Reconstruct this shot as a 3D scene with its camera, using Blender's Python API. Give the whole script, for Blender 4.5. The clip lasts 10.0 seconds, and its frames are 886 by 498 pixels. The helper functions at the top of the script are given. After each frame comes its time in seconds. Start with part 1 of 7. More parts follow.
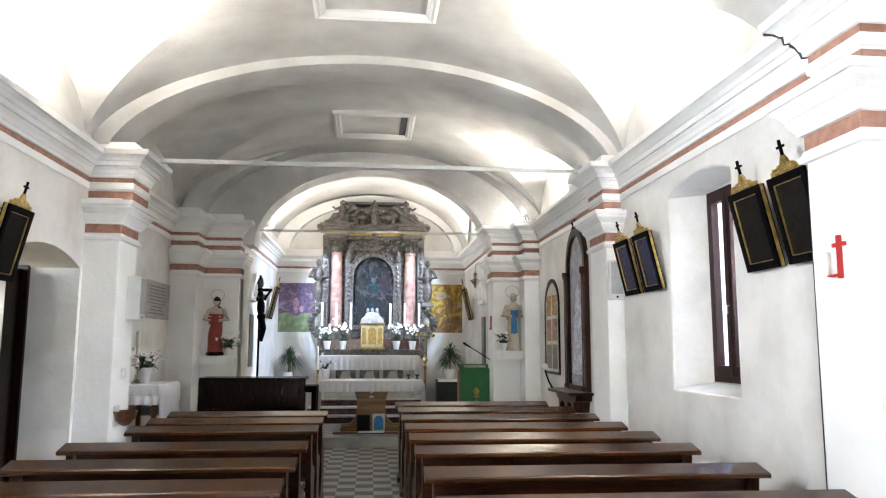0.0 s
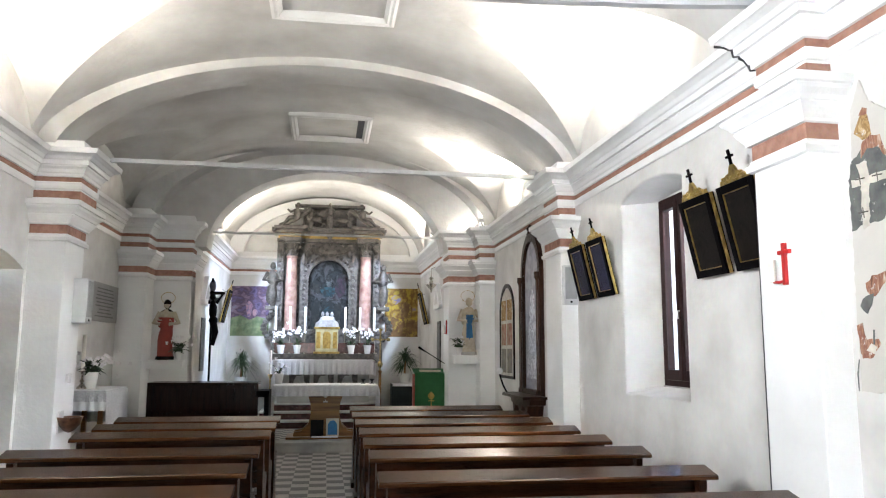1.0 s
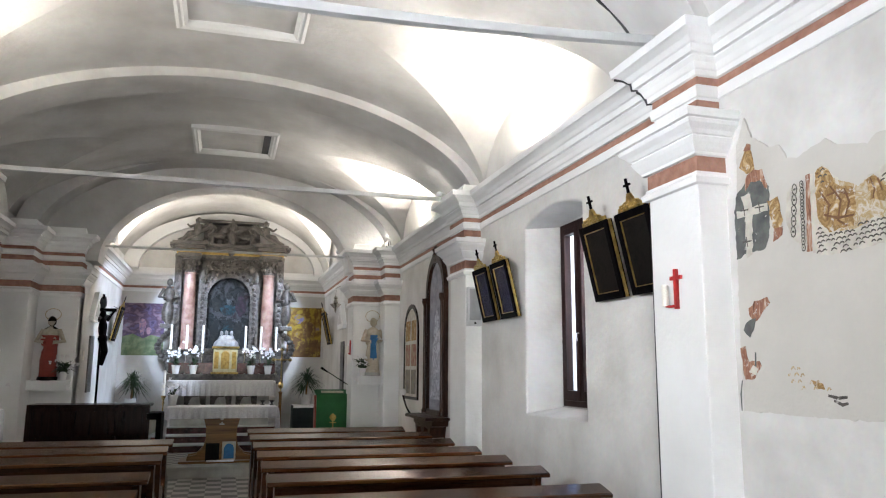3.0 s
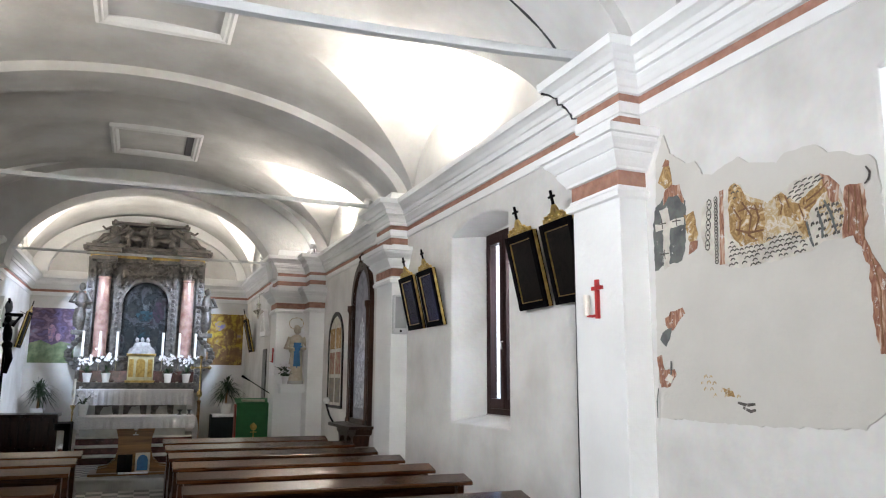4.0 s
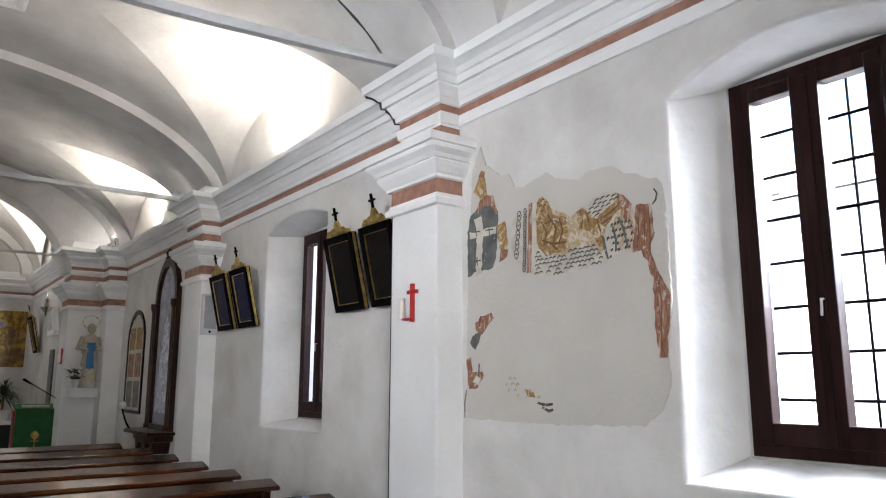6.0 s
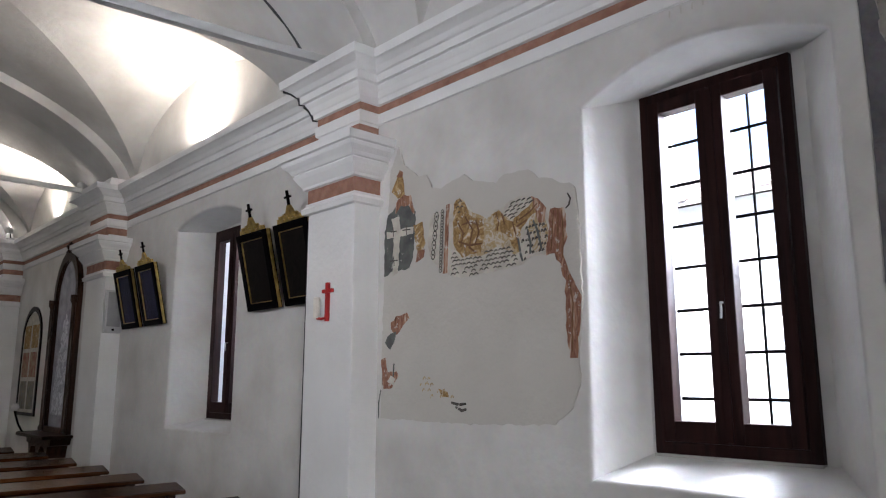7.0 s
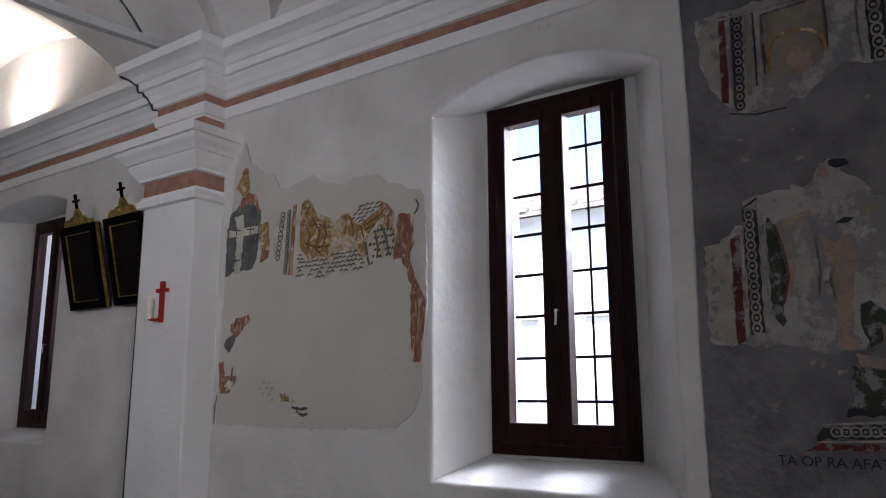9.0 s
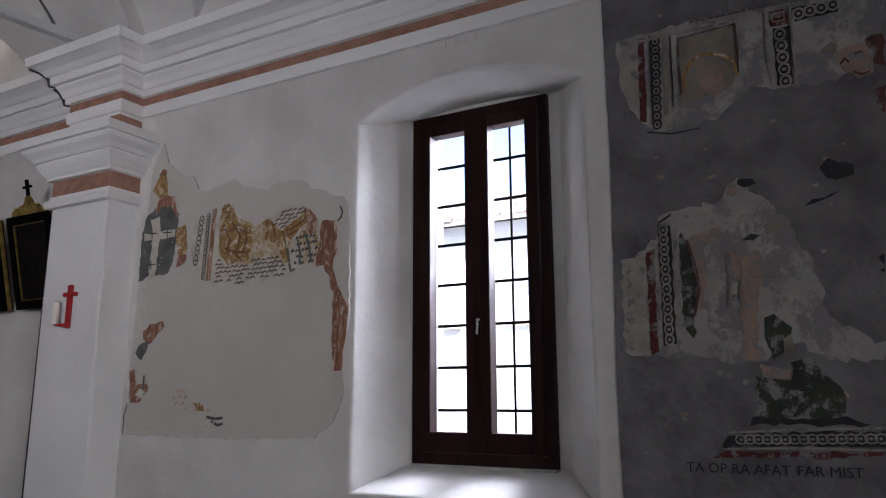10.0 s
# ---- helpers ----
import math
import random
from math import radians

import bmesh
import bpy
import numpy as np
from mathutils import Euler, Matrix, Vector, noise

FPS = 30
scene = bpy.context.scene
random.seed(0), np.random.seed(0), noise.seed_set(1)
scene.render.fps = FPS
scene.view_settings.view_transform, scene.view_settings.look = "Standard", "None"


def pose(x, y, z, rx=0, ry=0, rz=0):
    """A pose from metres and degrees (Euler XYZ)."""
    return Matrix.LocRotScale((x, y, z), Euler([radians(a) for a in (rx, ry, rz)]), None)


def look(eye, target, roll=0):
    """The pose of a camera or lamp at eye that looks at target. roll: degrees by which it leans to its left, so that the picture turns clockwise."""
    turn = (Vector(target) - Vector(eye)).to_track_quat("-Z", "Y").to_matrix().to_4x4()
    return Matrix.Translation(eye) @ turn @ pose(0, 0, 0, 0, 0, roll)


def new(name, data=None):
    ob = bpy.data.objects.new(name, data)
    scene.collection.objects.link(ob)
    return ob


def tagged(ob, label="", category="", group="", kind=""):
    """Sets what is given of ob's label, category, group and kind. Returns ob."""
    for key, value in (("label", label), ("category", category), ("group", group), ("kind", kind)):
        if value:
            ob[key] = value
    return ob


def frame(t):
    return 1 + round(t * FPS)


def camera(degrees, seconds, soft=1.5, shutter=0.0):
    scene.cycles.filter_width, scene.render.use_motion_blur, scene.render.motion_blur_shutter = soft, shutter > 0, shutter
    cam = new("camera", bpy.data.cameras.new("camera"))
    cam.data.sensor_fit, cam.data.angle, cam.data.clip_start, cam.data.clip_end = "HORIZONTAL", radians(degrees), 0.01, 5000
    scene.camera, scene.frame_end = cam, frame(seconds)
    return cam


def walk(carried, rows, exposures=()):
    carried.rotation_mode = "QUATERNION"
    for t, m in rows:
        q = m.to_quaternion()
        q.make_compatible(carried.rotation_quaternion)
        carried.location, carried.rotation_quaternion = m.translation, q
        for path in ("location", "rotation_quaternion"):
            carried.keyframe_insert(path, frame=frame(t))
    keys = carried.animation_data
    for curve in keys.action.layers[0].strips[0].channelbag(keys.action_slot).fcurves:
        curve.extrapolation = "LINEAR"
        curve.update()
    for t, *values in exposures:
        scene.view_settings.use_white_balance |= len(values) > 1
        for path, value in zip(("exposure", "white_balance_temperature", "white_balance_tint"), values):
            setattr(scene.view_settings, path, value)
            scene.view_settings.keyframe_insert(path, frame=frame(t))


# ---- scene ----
import itertools

EXPOSURES = [(t, e + 3.5, 6500, tint) for t, e, tint in (
    (0.0, 0.72, 12), (1.0, 0.58, 12), (2.0, 0.33, 13), (3.5, 0.10, 13), (5.5, -0.16, 14), (7.0, -1.1, 17), (8.0, -1.65, 19), (9.0, -1.82, 20), (10.0, -1.75, 21))]
# ================= camera and walk =================
cam = camera(62.07, 10.0, soft=1.15)
EYE = (0.0, 0.0, 1.55)
TURN = [
    (0, -5.54, 7.47, -0.16), (0.5, -7.26, 7.56, -0.15), (1, -8.99, 7.81, -0.22), (1.5, -10.63, 8.10, -0.17),
    (2, -12.25, 8.46, -0.24), (2.75, -15.22, 9.20, -0.31), (3.5, -18.90, 9.82, -0.39), (4, -22.16, 10.08, -0.33),
    (4.5, -25.82, 10.24, -0.28), (5, -29.50, 10.31, -0.22), (5.5, -33.08, 10.31, -0.14), (6.25, -38.14, 10.31, -0.07),
    (7, -42.96, 10.31, -0.01), (7.5, -46.18, 10.29, -0.00), (8, -49.27, 10.31, 0.12), (8.5, -52.15, 10.33, 0.24),
    (9, -54.96, 10.58, 0.23), (9.5, -57.95, 10.98, 0.21), (10, -61.00, 11.24, 0.18)]
walk(cam, [(t, pose(*EYE, 90 + pitch, roll, yaw)) for t, yaw, pitch, roll in TURN],
     exposures=EXPOSURES)

# ================= world and light =================
world = bpy.data.worlds.new("sky")
scene.world = world
world.use_nodes = True
wn = world.node_tree.nodes
sky = wn.new("ShaderNodeTexSky")
sky.sky_type = "NISHITA"
sky.sun_disc = False
sky.sun_elevation = radians(48)
sky.sun_rotation = radians(245)
world.node_tree.links.new(sky.outputs[0], wn["Background"].inputs[0])
wn["Background"].inputs[1].default_value = 0.15


def lamp(name, kind, m, energy, colour, size=0.1, size_y=None, spread=None, spot=None):
    data = bpy.data.lights.new(name, kind)
    data.energy, data.color = energy, colour
    if kind == "AREA":
        data.size = size
        if size_y:
            data.shape, data.size_y = "RECTANGLE", size_y
        if spread:
            data.spread = radians(spread)
    elif kind == "SUN":
        data.angle = radians(size)
    else:
        data.shadow_soft_size = size
        if spot:
            data.spot_size, data.spot_blend = radians(spot), 0.6
    ob = new(name, data)
    ob.matrix_world = m
    return ob


DAY, WARM, COOL, SPOT = (0.90, 0.95, 1.0), (1.0, 0.94, 0.83), (0.80, 0.89, 1.0), (0.62, 0.77, 1.0)
lamp("sun", "SUN", look((-9, -4.2, 11), (0, 0, 0)), 4.5, (1.0, 0.95, 0.86), 0.5)
# sky light falling through the two nave windows
lamp("window_daylight", "AREA", look((4.1, 1.0, 3.1), (-0.4, 2.0, 1.4)), 95, COOL, 1.2, 1.6)
lamp("window_daylight", "AREA", look((4.3, 5.1, 3.1), (-2.6, 5.6, 1.4)), 9, COOL, 1.0, 1.6, spread=70)
# the open entrance behind
lamp("doorway_daylight", "AREA", look((-1.0, -3.05, 1.45), (2.3, 3.5, 2.2)), 3.6, DAY, 1.0, 2.1, spread=90)
# added fill lamp high on the windowless west wall, to brighten the east wall
lamp("unseen_west_fill", "AREA", look((-2.76, 1.3, 2.7), (2.6, 4.4, 3.2)), 7.4, DAY, 0.9, 1.0, spread=80)
# short lamps lying on the cornices, shining up into the lunettes
for x, y, side, power, wide in ((2.50, 5.70, 1, 7.2, 165), (2.50, 9.85, 1, 5.5, 125), (-2.69, 5.70, -1, 7.2, 165)):
    lamp("cornice_lamp", "AREA", look((x, y, 3.485), (x - side * 0.25, y, 5.0)), power, WARM, 0.06, 0.5, spread=wide)
for side in (1, -1):
    lamp("cornice_lamp", "AREA", look((side * 1.86, 13.6, 3.50), (side * 1.0, 13.7, 5.0)), 4.5, (1.0, 0.93, 0.8), 0.06, 0.8)
    lamp("altar_spot", "SPOT", look((side * 1.70, 12.75, 3.72), (side * 0.65, 15.1, 2.5)), 62, SPOT, 0.04, spot=44)
lamp("wall_spot", "SPOT", look((1.72, 12.65, 3.74), (-1.95, 14.0, 1.9)), 64, SPOT, 0.04, spot=50)

# ================= materials =================
def material(name, colour, rough=0.8, metal=0.0, vary=0.12, scale=3.0, grain=60.0, bump=0.15, spec=0.4, tint=None, dist=0.01):
    """A plain surface with stains at one scale and grain at another."""
    mat = bpy.data.materials.new(name)
    mat.use_nodes = True
    nt = mat.node_tree
    n, l = nt.nodes, nt.links
    bsdf = n["Principled BSDF"]
    bsdf.inputs["Metallic"].default_value = metal
    bsdf.inputs["Specular IOR Level"].default_value = spec
    co = n.new("ShaderNodeTexCoord")
    big = n.new("ShaderNodeTexNoise")
    big.inputs["Scale"].default_value, big.inputs["Detail"].default_value = scale, 6
    fine = n.new("ShaderNodeTexNoise")
    fine.inputs["Scale"].default_value, fine.inputs["Detail"].default_value = grain, 4
    l.new(co.outputs["Object"], big.inputs["Vector"])
    l.new(co.outputs["Object"], fine.inputs["Vector"])
    ramp = n.new("ShaderNodeValToRGB")
    other = tint or tuple(c * (1 - vary * 2) for c in colour)
    ramp.color_ramp.elements[0].color, ramp.color_ramp.elements[1].color = (*other, 1), (*colour, 1)
    ramp.color_ramp.elements[0].position, ramp.color_ramp.elements[1].position = 0.28, 0.62
    l.new(big.outputs["Fac"], ramp.inputs["Fac"])
    mix = n.new("ShaderNodeMix")
    mix.data_type, mix.blend_type = "RGBA", "MULTIPLY"
    mix.inputs["Factor"].default_value = vary
    l.new(ramp.outputs["Color"], mix.inputs[6])
    l.new(fine.outputs["Color"], mix.inputs[7])
    l.new(mix.outputs[2], bsdf.inputs["Base Color"])
    rr = n.new("ShaderNodeMapRange")
    rr.inputs[3].default_value, rr.inputs[4].default_value = max(0.02, rough - 0.12), min(1, rough + 0.1)
    l.new(fine.outputs["Fac"], rr.inputs[0])
    l.new(rr.outputs[0], bsdf.inputs["Roughness"])
    if bump:
        add = n.new("ShaderNodeMath")
        add.operation = "MULTIPLY_ADD"
        add.inputs[1].default_value = 2.0
        l.new(big.outputs["Fac"], add.inputs[0])
        l.new(fine.outputs["Fac"], add.inputs[2])
        bp = n.new("ShaderNodeBump")
        bp.inputs["Strength"].default_value, bp.inputs["Distance"].default_value = bump, dist
        l.new(add.outputs[0], bp.inputs["Height"])
        l.new(bp.outputs["Normal"], bsdf.inputs["Normal"])
    return mat


def wood(name, dark, light, rough=0.35, axis=0, scale=1.0, coat=0.0, spec=0.28):
    """Varnished wood with grain drawn out along one axis."""
    mat = material(name, light, rough, vary=0.1, scale=3, grain=40, bump=0.025, tint=dark, spec=0.28)
    n, l = mat.node_tree.nodes, mat.node_tree.links
    co = n["Texture Coordinate"]
    mp = n.new("ShaderNodeMapping")
    stretch = [9.0 * scale] * 3
    stretch[axis] = 0.7 * scale
    mp.inputs["Scale"].default_value = stretch
    info = n.new("ShaderNodeObjectInfo")
    shift = n.new("ShaderNodeVectorMath")
    shift.operation = "ADD"
    mul = n.new("ShaderNodeMath")
    mul.operation = "MULTIPLY"
    mul.inputs[1].default_value = 20
    l.new(info.outputs["Random"], mul.inputs[0])
    l.new(co.outputs["Object"], shift.inputs[0])
    l.new(mul.outputs[0], shift.inputs[1])
    l.new(shift.outputs[0], mp.inputs["Vector"])
    for key in ("Noise Texture", "Noise Texture.001"):
        l.new(mp.outputs[0], n[key].inputs["Vector"])
    n["Noise Texture"].inputs["Distortion"].default_value = 0.6
    n["Principled BSDF"].inputs["Coat Weight"].default_value = coat
    n["Principled BSDF"].inputs["Coat Roughness"].default_value = 0.15
    n["Principled BSDF"].inputs["Specular IOR Level"].default_value = spec
    return mat


def glow(name, colour, strength):
    mat = bpy.data.materials.new(name)
    mat.use_nodes = True
    b = mat.node_tree.nodes["Principled BSDF"]
    b.inputs["Base Color"].default_value = (*colour, 1)
    b.inputs["Emission Color"].default_value = (*colour, 1)
    b.inputs["Emission Strength"].default_value = strength
    return mat


def glass(name):
    mat = bpy.data.materials.new(name)
    mat.use_nodes = True
    b = mat.node_tree.nodes["Principled BSDF"]
    b.inputs["Base Color"].default_value = (0.97, 0.98, 1, 1)
    b.inputs["Transmission Weight"].default_value = 1.0
    b.inputs["Roughness"].default_value = 0.02
    b.inputs["IOR"].default_value = 1.02
    return mat


M_WALL = material("lime_plaster", (0.73, 0.715, 0.69), 0.9, vary=0.12, scale=2.2, grain=26, bump=0.2, spec=0.2, tint=(0.575, 0.555, 0.525), dist=0.012)
M_VAULT = material("vault_plaster", (0.68, 0.67, 0.65), 0.9, vary=0.12, scale=1.6, grain=18, bump=0.3, spec=0.2, tint=(0.50, 0.485, 0.465), dist=0.012)
M_WHITE = material("white_limewash", (0.83, 0.83, 0.82), 0.85, vary=0.05, scale=2.0, grain=30, bump=0.3, spec=0.25, tint=(0.76, 0.755, 0.74), dist=0.01)
M_RED = material("red_marbled_paint", (0.43, 0.235, 0.17), 0.85, vary=0.25, scale=14, grain=60, bump=0.1, tint=(0.29, 0.14, 0.10))
M_OLD = material("old_grey_plaster", (0.235, 0.227, 0.236), 0.95, vary=0.3, scale=5, grain=34, bump=0.6, spec=0.1, tint=(0.13, 0.124, 0.135), dist=0.02)
M_PATCH = material("patched_plaster", (0.57, 0.545, 0.50), 0.92, vary=0.06, scale=2.5, grain=40, bump=0.3, spec=0.15, tint=(0.52, 0.497, 0.455))
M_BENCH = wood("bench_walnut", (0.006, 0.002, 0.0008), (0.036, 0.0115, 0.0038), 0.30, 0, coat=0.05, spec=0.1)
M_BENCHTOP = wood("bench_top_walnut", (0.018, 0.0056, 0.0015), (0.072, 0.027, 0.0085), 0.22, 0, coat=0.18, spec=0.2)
M_DARK = wood("dark_walnut", (0.003, 0.0012, 0.001), (0.012, 0.0042, 0.0026), 0.24, 2, spec=0.1)
M_FRAME = wood("window_frame_wood", (0.008, 0.0025, 0.0022), (0.022, 0.0065, 0.0055), 0.5, 2, spec=0.12)
M_HONEY = wood("honey_wood", (0.10, 0.042, 0.010), (0.24, 0.115, 0.030), 0.35, 0)
M_BLACK = material("black_paint", (0.0025, 0.002, 0.0024), 0.55, vary=0.2, bump=0.05, spec=0.03)
M_IRON = material("iron", (0.09, 0.09, 0.095), 0.45, 0.9, bump=0.1)
M_STEEL = material("painted_steel", (0.60, 0.61, 0.61), 0.4, vary=0.05, bump=0.03)
M_GOLD = material("old_gilding", (0.58, 0.40, 0.12), 0.35, 0.9, vary=0.25, scale=20, grain=90, bump=0.3, tint=(0.30, 0.19, 0.06))
M_BRASS = material("brass", (0.72, 0.55, 0.24), 0.25, 1.0, vary=0.1, bump=0.05)
M_STUCCO = material("grey_stucco", (0.115, 0.102, 0.088), 0.36, vary=0.25, scale=16, grain=60, bump=0.5, tint=(0.012, 0.010, 0.009), spec=0.55)
M_MARBLE = material("red_marble", (0.44, 0.29, 0.25), 0.16, vary=0.3, scale=7, grain=30, bump=0.02, tint=(0.22, 0.10, 0.08), spec=0.6)
M_DARKMARBLE = material("dark_red_marble", (0.11, 0.042, 0.036), 0.25, vary=0.3, scale=10, grain=40, bump=0.02, tint=(0.03, 0.014, 0.014))
M_STONE = material("grey_stone", (0.44, 0.43, 0.40), 0.7, vary=0.15, scale=5, grain=50, bump=0.2)
M_CLOTH = material("white_linen", (0.82, 0.82, 0.83), 0.9, vary=0.05, scale=12, grain=250, bump=0.15, spec=0.15)
M_LACE = material("white_lace", (0.74, 0.74, 0.76), 0.95, vary=0.3, scale=70, grain=160, bump=0.5, spec=0.1, tint=(0.52, 0.52, 0.55))
M_WAX = material("candle_wax", (0.85, 0.82, 0.74), 0.45, vary=0.03, bump=0.03)
M_LEAF = material("leaves", (0.022, 0.055, 0.015), 0.5, vary=0.3, scale=14, bump=0.1, tint=(0.011, 0.03, 0.009))
M_PETAL = material("white_petals", (0.82, 0.80, 0.80), 0.6, vary=0.08, scale=20, bump=0.05)
M_POT = material("white_ceramic", (0.80, 0.79, 0.77), 0.25, vary=0.04, bump=0.02)
M_GREEN = material("green_cloth", (0.025, 0.13, 0.045), 0.85, vary=0.1, scale=9, grain=200, bump=0.1)
M_GLASS = glass("window_glass")


def painted(name, colours, scale=4.0, distort=1.5, rough=0.6, stretch=(1, 1, 1)):
    """A picture seen only as patches of colour."""
    mat = material(name, colours[0], rough, vary=0.1, bump=0.05, spec=0.12)
    n, l = mat.node_tree.nodes, mat.node_tree.links
    b = n["Principled BSDF"]
    mp = n.new("ShaderNodeMapping")
    mp.inputs["Scale"].default_value = stretch
    l.new(n["Texture Coordinate"].outputs["Object"], mp.inputs["Vector"])
    t = n.new("ShaderNodeTexNoise")
    t.inputs["Scale"].default_value, t.inputs["Distortion"].default_value, t.inputs["Detail"].default_value = scale, distort, 5
    l.new(mp.outputs[0], t.inputs["Vector"])
    r = n.new("ShaderNodeValToRGB")
    cr = r.color_ramp
    while len(cr.elements) < len(colours):
        cr.elements.new(0.5)
    for i, c in enumerate(colours):
        cr.elements[i].position = 0.30 + 0.40 * i / (len(colours) - 1)
        cr.elements[i].color = (*c, 1)
    l.new(t.outputs["Fac"], r.inputs["Fac"])
    l.new(r.outputs["Color"], b.inputs["Base Color"])
    return mat


def worn(mat, ground, amount=0.5, scale=9.0, seed=0.0):
    """Paint lost in spots and scratches, baring the plaster under it."""
    n, l = mat.node_tree.nodes, mat.node_tree.links
    b = n["Principled BSDF"]
    src = b.inputs["Base Color"].links[0].from_socket
    t = n.new("ShaderNodeTexNoise")
    t.inputs["Scale"].default_value, t.inputs["Detail"].default_value, t.inputs["Roughness"].default_value = scale, 9, 0.72
    l.new(n["Texture Coordinate"].outputs["Object"], t.inputs["Vector"])
    r = n.new("ShaderNodeValToRGB")
    r.color_ramp.elements[0].position, r.color_ramp.elements[1].position = amount, amount + 0.07
    l.new(t.outputs["Fac"], r.inputs["Fac"])
    mix = n.new("ShaderNodeMix")
    mix.data_type = "RGBA"
    l.new(r.outputs["Color"], mix.inputs["Factor"])
    l.new(src, mix.inputs[6])
    mix.inputs[7].default_value = (*ground, 1)
    l.new(mix.outputs[2], b.inputs["Base Color"])
    return mat


FRESCO = {
    "slate": material("fresco_slate", (0.15, 0.155, 0.145), 0.9, vary=0.25, scale=14, grain=60, tint=(0.08, 0.085, 0.085)),
    "cream": material("fresco_cream", (0.66, 0.62, 0.54), 0.9, vary=0.2, scale=14, grain=60, tint=(0.48, 0.44, 0.38)),
    "ochre": painted("fresco_ochre", [(0.17, 0.095, 0.045), (0.40, 0.255, 0.11), (0.25, 0.15, 0.065), (0.48, 0.33, 0.16), (0.60, 0.54, 0.45)], 17, 1.2, 0.9),
    "russet": painted("fresco_russet", [(0.15, 0.072, 0.05), (0.34, 0.175, 0.11), (0.22, 0.10, 0.07), (0.42, 0.25, 0.17), (0.55, 0.46, 0.39)], 9, 0.6, 0.9, (1, 5, 1)),
    "maroon": material("fresco_maroon", (0.13, 0.026, 0.026), 0.9, vary=0.25, scale=12, grain=50, tint=(0.06, 0.018, 0.02)),
    "sand": material("fresco_sand", (0.30, 0.26, 0.19), 0.9, vary=0.2, scale=9, grain=50, tint=(0.16, 0.14, 0.12)),
    "skin": material("fresco_pale_red", (0.40, 0.28, 0.22), 0.9, vary=0.2, scale=9, grain=50, tint=(0.25, 0.20, 0.18)),
    "ink": material("fresco_ink", (0.12, 0.107, 0.095), 0.9, vary=0.25, scale=20, grain=60),
    "wheat": painted("fresco_wheat", [(0.30, 0.20, 0.10), (0.52, 0.46, 0.37), (0.40, 0.28, 0.13), (0.58, 0.53, 0.46), (0.34, 0.22, 0.10)], 19, 0.9, 0.9),
    "umber": material("fresco_umber", (0.17, 0.085, 0.04), 0.9, vary=0.25, scale=20, grain=60, tint=(0.26, 0.14, 0.07)),
    "moss": material("fresco_moss", (0.05, 0.062, 0.042), 0.9, vary=0.3, scale=9, grain=50, tint=(0.028, 0.034, 0.028)),
}
for key in ("slate", "cream", "ochre", "russet", "ink", "umber", "wheat"):
    worn(FRESCO[key], (0.58, 0.555, 0.51), 0.58 if key in ("ochre", "russet") else 0.61, 22)
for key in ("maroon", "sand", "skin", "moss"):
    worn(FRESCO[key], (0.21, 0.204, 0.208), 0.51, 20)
# darker pigment copies for the lower wall, its weak light partly in their colour
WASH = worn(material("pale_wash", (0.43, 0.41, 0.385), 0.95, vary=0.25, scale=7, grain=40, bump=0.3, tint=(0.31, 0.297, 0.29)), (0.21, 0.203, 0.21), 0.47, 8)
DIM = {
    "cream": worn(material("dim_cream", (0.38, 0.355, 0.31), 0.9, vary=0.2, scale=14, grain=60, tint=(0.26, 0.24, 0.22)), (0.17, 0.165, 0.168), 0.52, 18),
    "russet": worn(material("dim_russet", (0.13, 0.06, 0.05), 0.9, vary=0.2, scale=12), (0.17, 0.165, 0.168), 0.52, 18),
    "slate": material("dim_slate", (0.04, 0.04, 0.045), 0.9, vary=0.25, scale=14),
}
M_CANVAS = painted("darkened_canvas", [(0.003, 0.0025, 0.0025), (0.008, 0.006, 0.005), (0.004, 0.003, 0.003), (0.02, 0.013, 0.009)], 5, rough=0.5)
M_CANVAS.node_tree.nodes["Principled BSDF"].inputs["Specular IOR Level"].default_value = 0.08
M_BLUECANVAS = painted("blue_glazed_canvas", [(0.005, 0.004, 0.018), (0.010, 0.008, 0.045), (0.006, 0.005, 0.028)], 4, rough=0.25)
M_ALTARPIECE = painted("altar_painting", [(0.006, 0.007, 0.007), (0.018, 0.022, 0.024), (0.010, 0.011, 0.012), (0.040, 0.044, 0.048), (0.020, 0.015, 0.018)], 4.5, 0.4, rough=0.3)
ALTAR_TINTS = {k: worn(material("altar_" + k, c, 0.4, vary=0.3, scale=14, grain=50, bump=0.03, spec=0.15), (0.012, 0.014, 0.015), 0.46, 9) for k, c in (("azure", (0.016, 0.046, 0.060)), ("pale", (0.075, 0.085, 0.09)), ("rose", (0.036, 0.022, 0.034)), ("ash", (0.028, 0.029, 0.028)))}
M_MURAL_L = painted("mural_meadow", [(0.05, 0.04, 0.075), (0.14, 0.11, 0.19), (0.09, 0.06, 0.09), (0.22, 0.15, 0.20), (0.22, 0.23, 0.30)], 4.5, 0.1, rough=0.85, stretch=(1, 1, 1.6))
M_MURAL_R = painted("mural_ochre", [(0.28, 0.19, 0.03), (0.42, 0.30, 0.05), (0.16, 0.08, 0.03), (0.36, 0.25, 0.06), (0.20, 0.16, 0.26)], 4.5, 0.1, rough=0.85)
M_RELIQUARY = painted("white_lace_figure", [(0.65, 0.65, 0.67), (0.30, 0.30, 0.33), (0.72, 0.72, 0.74), (0.18, 0.18, 0.2)], 11, 1.0, rough=0.6)
